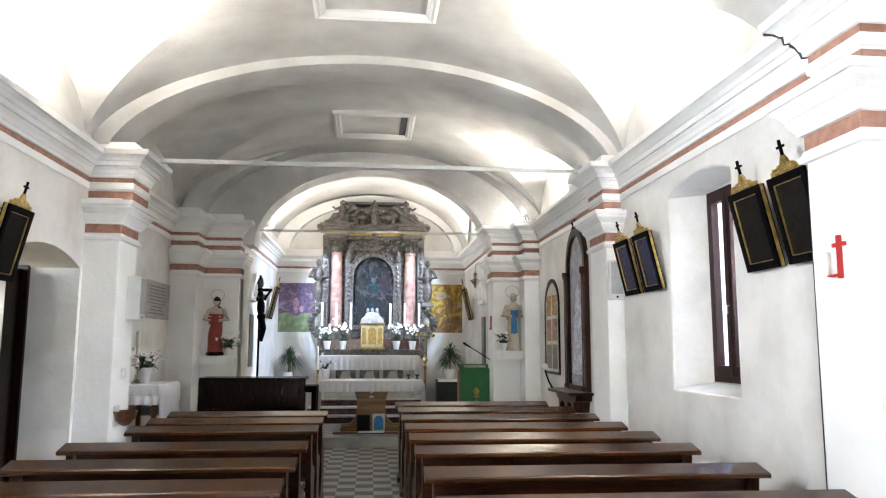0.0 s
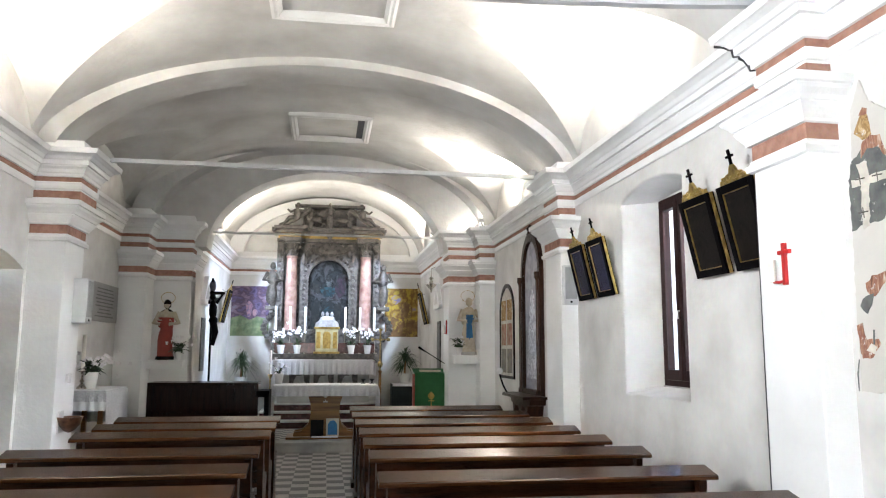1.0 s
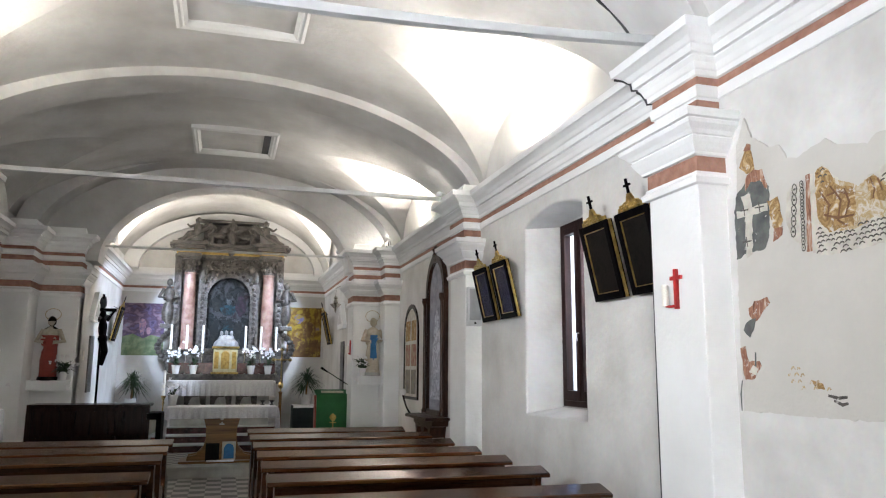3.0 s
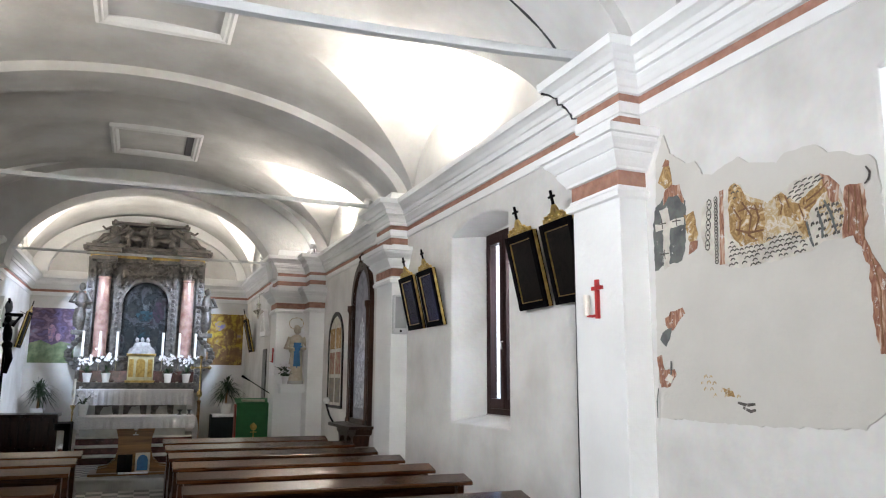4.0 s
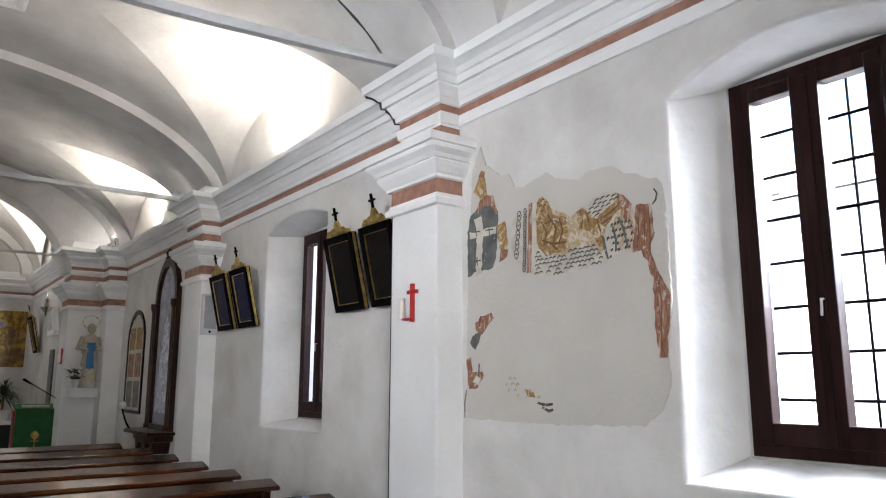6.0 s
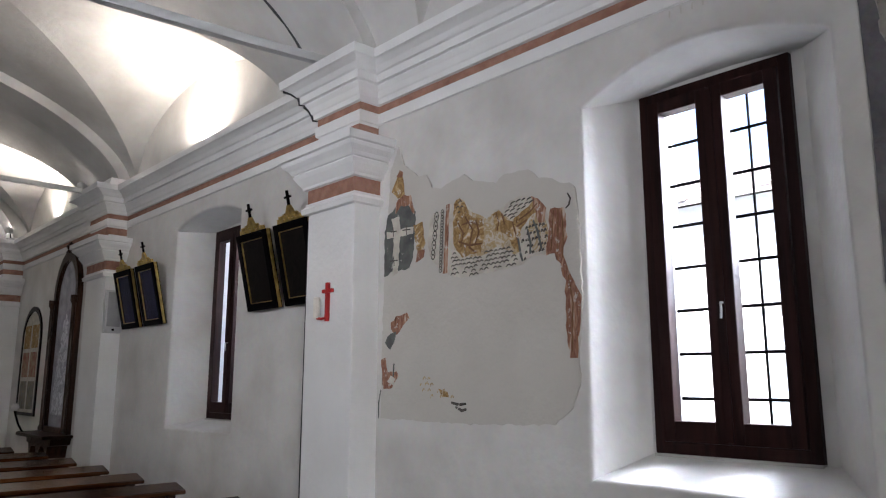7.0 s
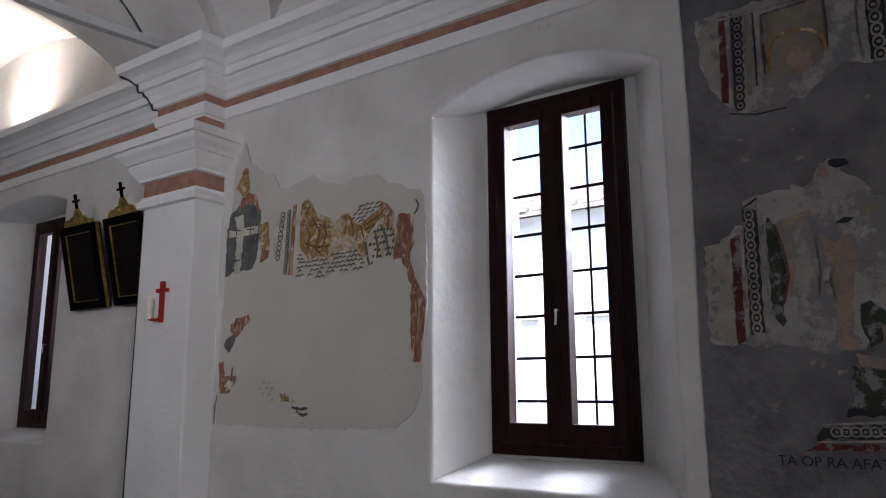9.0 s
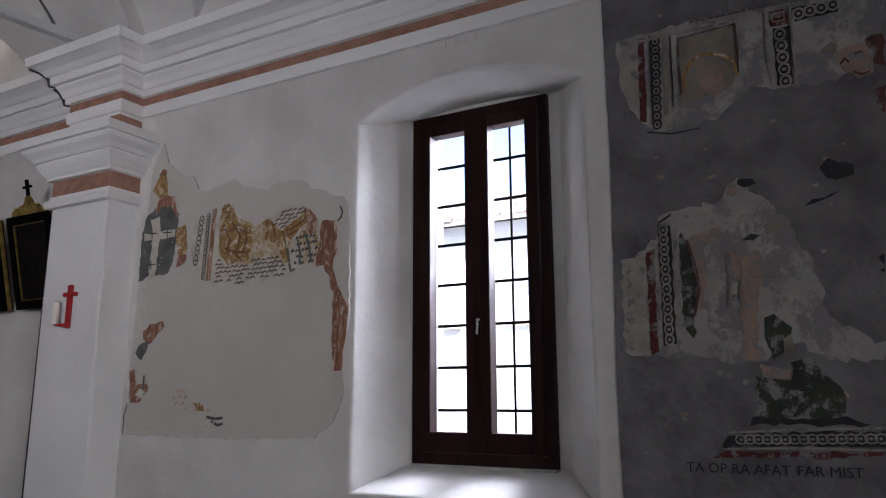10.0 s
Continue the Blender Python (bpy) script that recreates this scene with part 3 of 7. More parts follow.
# ================= windows =================
def window(name, y0, y1, z0, z1, label):
    """Two leaves of dark wood with clear panes, set in the splayed opening."""
    x = 2.92
    e = tagged(thing(name, (x, (y0 + y1) / 2, z0)), label, "window", "nave windows", "structure")
    w, h = y1 - y0, z1 - z0
    ym = 0.0
    bm = bmesh.new()
    for a, b, c, d2 in ((-w / 2, -w / 2 + 0.045, 0, h), (w / 2 - 0.045, w / 2, 0, h), (-w / 2 + 0.045, w / 2 - 0.045, 0, 0.05), (-w / 2 + 0.045, w / 2 - 0.045, h - 0.045, h)):
        box(bm, -0.02, 0.06, a, b, c, d2, bevel=0.004)
    part("window_frame", bm, M_FRAME, e)
    part("window_sill", bx(-0.03, 0.06, -w / 2, w / 2, -0.012, 0.0), M_STONE, e)
    for s in (-1, 1):
        a, b = (-w / 2 + 0.047, -0.004) if s < 0 else (0.004, w / 2 - 0.047)
        lo, hi = 0.052, h - 0.047
        bm = bmesh.new()
        st = 0.055
        for p, q, r, t in ((a, a + st, lo, hi), (b - st, b, lo, hi), (a + st, b - st, lo, lo + 0.085), (a + st, b - st, hi - 0.06, hi)):
            box(bm, -0.035, 0.03, p, q, r, t, bevel=0.005)
        leaf = part("leaf", bm, M_FRAME, e, "dark brown wooden casement leaf")
        ga, gb, gl, gh = a + st, b - st, lo + 0.085, hi - 0.06
        g = part("pane", bx(0.004, 0.007, ga, gb, gl, gh), M_GLASS, leaf)
        g.visible_shadow = False
    # added strip that stops light coming through the gap between the leaves
    part("meeting_strip", bx(-0.042, -0.036, -0.018, 0.018, 0.06, h - 0.06, bevel=0.002), M_FRAME, e)
    bm = tube([(-0.04, -0.01, h * 0.385), (-0.06, -0.01, h * 0.385), (-0.062, -0.012, h * 0.37), (-0.056, -0.006, h * 0.345)], 0.005)
    part("window_handle", bm, M_STEEL, e, "pale metal handle")
    return e


window("window_1", 1.083, 1.768, 1.255, 2.860, "tall two-leaf dark brown wooden window with clear panes")
window("window_2", 5.36, 6.075, 1.255, 2.868, "tall two-leaf dark brown wooden window in a splayed opening")


# ================= benches =================
def bench(x0, x1, y, top=0.88):
    """A church bench with its back to the south: seat, sloped book ledge, ends with feet and a kneeler."""
    w = x1 - x0
    e = thing("church_bench", ((x0 + x1) / 2, y, 0.0), 0.0, "varnished walnut church bench with a sloped book ledge", "bench", "nave benches")
    h = w / 2
    bm = slab([(-0.075, 0.0), (0.085, 0.035), (0.085, 0.060), (0.07, 0.066), (-0.075, 0.031), (-0.09, 0.024), (-0.09, 0.006)], w + 0.10,
              Matrix.Translation((h + 0.05, 0, top - 0.064)) @ pose(0, 0, 0, 0, 0, 90))
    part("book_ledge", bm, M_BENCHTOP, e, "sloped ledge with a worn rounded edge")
    part("backrest", bx(-h + 0.03, h - 0.03, 0.015, 0.045, 0.52, top - 0.045, bevel=0.004), M_BENCH, e)
    part("rail", bx(-h + 0.03, h - 0.03, 0.005, 0.055, 0.50, 0.56, bevel=0.006), M_BENCH, e)
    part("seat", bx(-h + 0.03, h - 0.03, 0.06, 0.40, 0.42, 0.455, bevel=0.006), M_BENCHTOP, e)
    part("kneeler", bx(-h + 0.03, h - 0.03, -0.26, -0.08, 0.14, 0.17, bevel=0.006), M_BENCH, e)
    outline = [(-0.05, 0.0), (0.42, 0.0), (0.42, 0.05), (0.36, 0.10), (0.34, 0.20), (0.37, 0.34), (0.41, 0.42), (0.41, 0.46), (0.36, 0.50), (0.20, 0.52), (0.10, 0.60),
               (0.07, 0.72), (0.09, top - 0.03), (-0.05, top - 0.07), (-0.03, 0.62), (-0.02, 0.45), (0.03, 0.30), (0.02, 0.16), (-0.05, 0.06)]
    for s in (-1, 1):
        bm = slab(outline, 0.045, Matrix.Translation((s * h + (0.0 if s > 0 else 0.045), 0, 0)) @ pose(0, 0, 0, 0, 0, 90))
        part("bench_end", bm, M_BENCH, e)
        part("foot", bx(s * h - 0.03, s * h + 0.03, -0.28, 0.02, 0.0, 0.06, bevel=0.008), M_BENCH, e)
    return e


for y in (3.33, 4.14, 5.02, 5.73, 6.46, 7.27, 8.12, 8.92):
    bench(0.35, 2.19 if y < 8.5 else 2.08, y)
for y, a in ((3.84, -2.02), (4.55, -2.02), (5.33, -2.02), (6.38, -1.92), (7.05, -1.95), (7.75, -1.95)):
    bench(a, -0.48, y)

# ================= wall paintings on the east wall =================


def flake(outline, x, thick, seed, rough=0.008, steps=5):
    """A thin raised layer of plaster or paint on the east wall with broken edges."""
    rng = random.Random(seed)
    pts = []
    for i, (a, b) in enumerate(outline):
        c, d2 = outline[(i + 1) % len(outline)]
        n = max(1, min(40, int(math.hypot(c - a, d2 - b) / 0.022)))
        for k in range(n):
            f = k / n
            pts.append((a + (c - a) * f + rng.uniform(-rough, rough), b + (d2 - b) * f + rng.uniform(-rough, rough)))
    bm = bmesh.new()
    back = [bm.verts.new((x, u, v)) for u, v in pts]
    front = [bm.verts.new((x - thick, u, v)) for u, v in pts]
    es = [bm.edges.new((front[i], front[(i + 1) % len(front)])) for i in range(len(front))]
    bmesh.ops.triangle_fill(bm, edges=es, use_beauty=True)
    for i in range(len(pts)):
        j = (i + 1) % len(pts)
        bm.faces.new((back[i], back[j], front[j], front[i]))
    return bm


mural = thing("wall_painting", (XR, 2.6, 2.0), label="fragment of a medieval fresco on patched grey plaster", category="fresco")
mural_low = thing("wall_painting", (XR, 0.2, 2.0), label="worn medieval fresco fragments on dark grey plaster", category="fresco")
tagged(obj("wall_old_plaster", flake([(-2.9, 0.0), (0.73, 0.0), (0.73, 0.8), (0.74, 1.6), (0.725, 2.4), (0.73, 3.06), (-2.9, 3.06)], XR, 0.006, 3, 0.0012), M_OLD), "dark grey weathered old plaster beside the window", "plaster", kind="structure")
count = itertools.count()


def put(parent, name, bm, mat, label=""):
    """A layer of the wall painting, kept in world places under its painting."""
    o = part(name, bm, mat, parent, label)
    o.matrix_parent_inverse = parent.matrix_world.inverted()
    return o


def paint(parent, kind, outline):
    """One field of colour with broken edges."""
    k = next(count)
    x = XR - (0.006 if parent is mural_low else 0.010)
    bm = flake(outline, x, 0.0020 + 0.0003 * (k % 9), k, 0.006 if len(outline) > 4 else 0.0025)
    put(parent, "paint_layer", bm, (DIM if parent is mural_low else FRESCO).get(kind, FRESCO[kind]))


def ribbon(bm, pts, width, x):
    """A brush stroke on the east wall through (y, z) points, thinning at its ends."""
    left, right = [], []
    for i, (a, b) in enumerate(pts):
        c, d2 = pts[min(i + 1, len(pts) - 1)]
        e0, e1 = pts[max(i - 1, 0)]
        n = math.hypot(c - e0, d2 - e1) or 1.0
        w = width * (0.35 if i in (0, len(pts) - 1) and len(pts) > 2 else 0.5)
        u, v = -(d2 - e1) / n * w, (c - e0) / n * w
        left.append(bm.verts.new((x, a + u, b + v)))
        right.append(bm.verts.new((x, a - u, b - v)))
    for i in range(len(pts) - 1):
        bm.faces.new((left[i], left[i + 1], right[i + 1], right[i]))
    return bm


def stroke(parent, mat, width, *lines):
    for line in lines:
        bm = ribbon(bmesh.new(), line, width, XR - (0.0125 if parent is mural_low else 0.0165) - 0.00002 * (next(count) % 40))
        put(parent, "brush_stroke", bm, mat)


def within(p, poly):
    odd = False
    for (a, b), (c, d2) in zip(poly, poly[1:] + poly[:1]):
        if (b > p[1]) != (d2 > p[1]) and p[0] < (c - a) * (p[1] - b) / (d2 - b) + a:
            odd = not odd
    return odd


def dash_rows(parent, mat, poly, step_y, step_z, length, width, curl=0.3, lean=0.0):
    """Rows of short hooked brush marks filling a field."""
    k = next(count)
    rng = random.Random(k)
    bm = bmesh.new()
    z0, z1 = min(p[1] for p in poly), max(p[1] for p in poly)
    y0, y1 = min(p[0] for p in poly), max(p[0] for p in poly)
    for j in range(int((z1 - z0) / step_z) + 1):
        for i in range(int((y1 - y0) / step_y) + 1):
            y = y0 + (i + 0.5 * (j % 2)) * step_y + rng.uniform(-0.004, 0.004)
            z = z0 + j * step_z + rng.uniform(-0.003, 0.003)
            if rng.random() < 0.12 or not within((y, z), poly):
                continue
            h = length / 2 * rng.uniform(0.7, 1.15)
            ribbon(bm, [(y - h, z - lean * h), (y - h * 0.2, z + curl * h), (y + h * 0.5, z + curl * h * 0.7 + lean * h * 0.5), (y + h, z + lean * h - curl * h * 0.4)], width, XR - (0.0125 if parent is mural_low else 0.0163) - 0.00001 * (k % 30))
    put(parent, "dashed_pattern", bm, mat)["kind"] = "stuff"


def chain(parent, mat, a, b, r, width, squash=1.0):
    """A column or row of linked rings along a painted border."""
    n = max(2, int(math.hypot(b[0] - a[0], b[1] - a[1]) / (r * 1.8)))
    bm = bmesh.new()
    x = XR - (0.0128 if parent is mural_low else 0.0168)
    for k in range(n + 1):
        y, z = a[0] + (b[0] - a[0]) * k / n, a[1] + (b[1] - a[1]) * k / n
        ribbon(bm, [(y + r * squash * math.cos(q * math.pi / 4), z + r * math.sin(q * math.pi / 4)) for q in range(9)], width, x)
        ribbon(bm, [(y - 0.3 * r, z), (y + 0.3 * r, z)], width * 1.4, x - 0.0001)
    put(parent, "ring_border", bm, mat)["kind"] = "stuff"


put(mural, "plaster_patch", flake([(3.154, 2.890), (3.107, 2.771), (2.992, 2.684), (2.916, 2.670), (2.873, 2.597), (2.806, 2.572), (2.690, 2.600), (2.626, 2.612), (2.558, 2.567), (2.472, 2.546), (2.398, 2.524), (2.346, 2.551), (2.276, 2.552), (2.190, 2.547), (2.131, 2.498), (2.055, 2.473), (2.006, 2.448), (1.954, 2.433), (1.919, 2.402), (1.905, 2.112), (1.902, 1.888), (1.930, 1.695), (1.928, 1.540), (1.973, 1.445), (2.071, 1.370), (2.590, 1.353), (3.288, 1.358), (3.281, 1.963), (3.228, 2.758)], XR, 0.010, 0, 0.0045), M_PATCH, "grey patched plaster with a broken upper edge")
paint(mural, "slate", [(3.271, 2.142), (3.270, 2.402), (3.244, 2.492), (3.162, 2.544), (3.085, 2.549), (3.007, 2.484), (3.002, 2.387), (3.026, 2.211), (3.047, 2.169), (3.208, 2.161)])
paint(mural, "cream", [(3.196, 2.136), (3.189, 2.393), (3.216, 2.473), (3.142, 2.480), (3.125, 2.395), (3.151, 2.156)])
paint(mural, "cream", [(3.252, 2.400), (3.020, 2.401), (3.020, 2.359), (3.252, 2.359)])
paint(mural, "ochre", [(3.215, 2.629), (3.166, 2.710), (3.139, 2.744), (3.113, 2.702), (3.094, 2.597), (3.153, 2.583)])
paint(mural, "russet", [(3.179, 2.499), (3.172, 2.561), (3.102, 2.598), (3.045, 2.575), (3.018, 2.516), (3.009, 2.463), (3.062, 2.531), (3.126, 2.530)])
paint(mural, "russet", [(3.170, 2.711), (3.139, 2.744), (3.116, 2.731), (3.117, 2.703)])
paint(mural, "ochre", [(3.016, 2.404), (2.946, 2.411), (2.923, 2.290), (2.939, 2.247), (2.985, 2.252)])
paint(mural, "russet", [(2.981, 2.260), (2.924, 2.261), (2.936, 2.218), (2.996, 2.194)])
paint(mural, "cream", [(2.884, 2.404), (2.860, 2.445), (2.780, 2.450), (2.777, 2.118), (2.865, 2.182), (2.902, 2.288)])
chain(mural, FRESCO["ink"], *[(2.825, 2.421), (2.852, 2.219)], 0.026, 0.007, 0.6)
chain(mural, FRESCO["ink"], *[(2.779, 2.436), (2.794, 2.133)], 0.016, 0.006, 0.7)
paint(mural, "russet", [(2.755, 2.474), (2.731, 2.474), (2.749, 2.107), (2.780, 2.113)])
paint(mural, "cream", [(2.727, 2.473), (2.708, 2.471), (2.717, 2.099), (2.744, 2.101)])
field = [(2.704, 2.470), (2.656, 2.499), (2.620, 2.474), (2.594, 2.433), (2.554, 2.394), (2.516, 2.375), (2.460, 2.355), (2.436, 2.366), (2.409, 2.391), (2.373, 2.386), (2.304, 2.414), (2.229, 2.424), (2.168, 2.413), (2.126, 2.375), (2.092, 2.339), (2.075, 2.311), (2.063, 2.257), (2.077, 2.179), (2.107, 2.130), (2.189, 2.124), (2.228, 2.101), (2.288, 2.088), (2.391, 2.082), (2.497, 2.082), (2.540, 2.077), (2.644, 2.074), (2.729, 2.094)]
paint(mural, "cream", field)
paint(mural, "wheat", [(2.696, 2.425), (2.629, 2.445), (2.543, 2.386), (2.457, 2.354), (2.397, 2.380), (2.296, 2.322), (2.228, 2.327), (2.240, 2.221), (2.270, 2.144), (2.394, 2.204), (2.463, 2.175), (2.572, 2.165), (2.697, 2.232)])
paint(mural, "wheat", [(2.162, 2.341), (2.095, 2.312), (2.072, 2.231), (2.101, 2.150), (2.169, 2.135), (2.197, 2.244)])
paint(mural, "ochre", [(2.699, 2.464), (2.655, 2.493), (2.619, 2.465), (2.576, 2.382), (2.486, 2.352), (2.473, 2.273), (2.504, 2.187), (2.633, 2.182), (2.699, 2.253)])
paint(mural, "ochre", [(2.415, 2.372), (2.373, 2.386), (2.335, 2.327), (2.289, 2.313), (2.150, 2.394), (2.113, 2.363), (2.229, 2.274), (2.255, 2.245), (2.240, 2.142), (2.275, 2.172), (2.331, 2.258), (2.402, 2.279)])
paint(mural, "russet", [(2.175, 2.414), (2.134, 2.392), (2.092, 2.344), (2.090, 2.273), (2.129, 2.269), (2.148, 2.332)])
dash_rows(mural, FRESCO["ink"], [(2.712, 2.226), (2.632, 2.176), (2.539, 2.168), (2.485, 2.177), (2.433, 2.200), (2.328, 2.198), (2.274, 2.145), (2.238, 2.102), (2.391, 2.082), (2.644, 2.077), (2.721, 2.100)], 0.030, 0.021, 0.030, 0.0075, 0.5)
dash_rows(mural, FRESCO["ink"], [(2.364, 2.349), (2.304, 2.408), (2.185, 2.415), (2.150, 2.386), (2.283, 2.326)], 0.034, 0.019, 0.030, 0.0075, 0.2, -0.3)
dash_rows(mural, FRESCO["ink"], [(2.243, 2.222), (2.195, 2.271), (2.097, 2.281), (2.072, 2.231), (2.091, 2.142), (2.215, 2.113)], 0.020, 0.030, 0.013, 0.010, 1.6)
dash_rows(mural, FRESCO["ink"], [(2.700, 2.470), (2.656, 2.499), (2.611, 2.453), (2.593, 2.413), (2.699, 2.411)], 0.028, 0.030, 0.024, 0.007, 0.6)
stroke(mural, FRESCO["umber"], 0.012, [(2.674, 2.380), (2.623, 2.302), (2.640, 2.233)], [(2.610, 2.386), (2.556, 2.309), (2.580, 2.222), (2.533, 2.190)], [(2.533, 2.358), (2.511, 2.291), (2.537, 2.237)], [(2.658, 2.263), (2.581, 2.233), (2.489, 2.230)], [(2.633, 2.346), (2.570, 2.353), (2.513, 2.327)])
stroke(mural, FRESCO["umber"], 0.009, [(2.393, 2.369), (2.376, 2.318), (2.388, 2.280)], [(2.357, 2.360), (2.337, 2.300)], [(2.289, 2.308), (2.268, 2.246), (2.244, 2.163)], [(2.248, 2.309), (2.181, 2.336), (2.133, 2.371)], [(2.263, 2.278), (2.197, 2.303)])
stroke(mural, FRESCO["slate"], 0.014, [(2.160, 2.294), (2.134, 2.238), (2.114, 2.152)], [(2.195, 2.257), (2.178, 2.189), (2.183, 2.137)], [(2.254, 2.223), (2.240, 2.142), (2.228, 2.109)])
paint(mural, "russet", [(2.059, 2.330), (1.979, 2.326), (1.975, 2.195), (1.995, 2.120), (1.971, 2.042), (1.941, 1.990), (1.906, 1.925), (1.909, 1.815), (1.934, 1.743), (1.935, 1.659), (1.968, 1.657), (1.989, 1.745), (1.988, 1.893), (1.985, 1.993), (2.012, 2.071), (2.043, 2.124), (2.071, 2.127), (2.090, 2.116), (2.078, 2.206)])
stroke(mural, FRESCO["umber"], 0.007, [(2.040, 2.320), (2.049, 2.229), (2.059, 2.139)], [(2.014, 2.319), (2.017, 2.226), (2.021, 2.135)], [(1.992, 2.314), (1.988, 2.197), (1.994, 2.095)], [(1.967, 2.017), (1.945, 1.890), (1.954, 1.792), (1.957, 1.683)])
stroke(mural, FRESCO["ink"], 0.010, [(1.959, 2.386), (1.943, 2.360), (1.951, 2.333), (1.970, 2.317)])
paint(mural, "russet", [(3.207, 1.876), (3.155, 1.912), (3.072, 1.922), (3.053, 1.893), (3.099, 1.860), (3.145, 1.816), (3.188, 1.823)])
paint(mural, "slate", [(3.233, 1.808), (3.154, 1.828), (3.173, 1.768), (3.212, 1.735), (3.251, 1.770)])
paint(mural, "russet", [(3.284, 1.684), (3.250, 1.692), (3.228, 1.612), (3.148, 1.611), (3.140, 1.583), (3.171, 1.555), (3.188, 1.521), (3.265, 1.521)])
paint(mural, "cream", [(3.234, 1.555), (3.196, 1.589), (3.160, 1.572), (3.182, 1.538)])
stroke(mural, FRESCO["slate"], 0.012, [(3.169, 1.654), (3.174, 1.583)], [(3.281, 1.513), (3.298, 1.442), (3.297, 1.357)])
dash_rows(mural, FRESCO["wheat"], [(2.949, 1.582), (2.870, 1.576), (2.790, 1.541), (2.652, 1.454), (2.725, 1.448), (2.861, 1.479), (2.949, 1.505)], 0.038, 0.030, 0.026, 0.010, 0.9)
paint(mural, "ochre", [(2.815, 1.522), (2.749, 1.506), (2.739, 1.480), (2.784, 1.479)])
stroke(mural, FRESCO["ink"], 0.016, [(2.715, 1.454), (2.662, 1.444), (2.608, 1.450)], [(2.684, 1.433), (2.638, 1.416), (2.606, 1.424)])
stroke(mural, FRESCO["ink"], 0.007, [(3.225, 2.397), (3.155, 2.392)], [(3.192, 2.421), (3.186, 2.365)])
stroke(mural, FRESCO["ink"], 0.007, [(3.107, 2.390), (3.039, 2.385)], [(3.076, 2.414), (3.070, 2.359)])
stroke(mural, FRESCO["ink"], 0.007, [(3.215, 2.228), (3.146, 2.225)], [(3.183, 2.252), (3.177, 2.197)])
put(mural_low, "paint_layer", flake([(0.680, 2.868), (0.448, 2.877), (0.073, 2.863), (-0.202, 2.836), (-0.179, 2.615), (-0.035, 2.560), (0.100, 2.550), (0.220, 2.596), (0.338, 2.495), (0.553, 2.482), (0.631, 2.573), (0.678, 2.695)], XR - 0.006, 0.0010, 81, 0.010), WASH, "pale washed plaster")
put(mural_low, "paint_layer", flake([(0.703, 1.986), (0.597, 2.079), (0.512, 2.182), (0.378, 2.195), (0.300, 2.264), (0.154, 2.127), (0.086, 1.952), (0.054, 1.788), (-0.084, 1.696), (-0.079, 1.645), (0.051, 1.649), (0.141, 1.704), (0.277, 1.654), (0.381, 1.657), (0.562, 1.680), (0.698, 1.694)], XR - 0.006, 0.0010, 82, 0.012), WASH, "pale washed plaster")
paint(mural_low, "cream", [(0.663, 2.864), (0.605, 2.861), (0.600, 2.567), (0.640, 2.597), (0.671, 2.694)])
paint(mural_low, "maroon", [(0.599, 2.855), (0.573, 2.857), (0.580, 2.524), (0.606, 2.536)])
paint(mural_low, "cream", [(0.552, 2.857), (0.470, 2.860), (0.493, 2.482), (0.562, 2.512)])
chain(mural_low, DIM["slate"], *[(0.533, 2.831), (0.544, 2.509)], 0.017, 0.007, 0.9)
stroke(mural_low, FRESCO["sand"], 0.022, [(0.499, 2.845), (0.502, 2.657), (0.510, 2.539)])
stroke(mural_low, DIM["slate"], 0.006, [(0.552, 2.857), (0.555, 2.668), (0.560, 2.512)], [(0.480, 2.852), (0.481, 2.674), (0.484, 2.566)], [(0.582, 2.487), (0.494, 2.465), (0.397, 2.469)])
paint(mural_low, "sand", [(0.456, 2.823), (0.257, 2.827), (0.257, 2.709), (0.274, 2.608), (0.389, 2.579), (0.462, 2.573)])
stroke(mural_low, DIM["russet"], 0.008, [(0.452, 2.822), (0.454, 2.690), (0.454, 2.603)], [(0.452, 2.822), (0.353, 2.826), (0.257, 2.829), (0.255, 2.730), (0.258, 2.646)])
stroke(mural_low, FRESCO["ochre"], 0.012, [(0.436, 2.610), (0.442, 2.666), (0.415, 2.721), (0.368, 2.740), (0.312, 2.729), (0.271, 2.691), (0.262, 2.637)])
stroke(mural_low, FRESCO["sand"], 0.010, [(0.411, 2.605), (0.407, 2.658), (0.371, 2.698), (0.324, 2.693), (0.289, 2.653)])
paint(mural_low, "skin", [(0.386, 2.632), (0.353, 2.678), (0.308, 2.657), (0.302, 2.603), (0.347, 2.577)])
stroke(mural_low, DIM["cream"], 0.011, [(0.669, 2.863), (0.449, 2.866), (0.217, 2.860), (0.073, 2.857)], [(0.670, 2.845), (0.450, 2.844), (0.201, 2.838)])
dash_rows(mural_low, DIM["russet"], [(0.408, 2.874), (0.253, 2.885), (0.170, 2.883), (0.172, 2.858), (0.255, 2.855), (0.406, 2.846)], 0.022, 0.022, 0.016, 0.006, 0.8)
paint(mural_low, "slate", [(0.140, 2.782), (0.084, 2.780), (0.091, 2.572), (0.140, 2.574)])
chain(mural_low, DIM["cream"], *[(0.117, 2.755), (0.113, 2.583)], 0.021, 0.008, 0.8)
paint(mural_low, "maroon", [(0.149, 2.848), (0.087, 2.845), (0.090, 2.790), (0.146, 2.792)])
stroke(mural_low, DIM["cream"], 0.007, [(0.159, 2.855), (0.159, 2.787), (0.162, 2.687), (0.157, 2.578)], [(0.078, 2.849), (0.080, 2.781), (0.081, 2.688), (0.081, 2.566)])
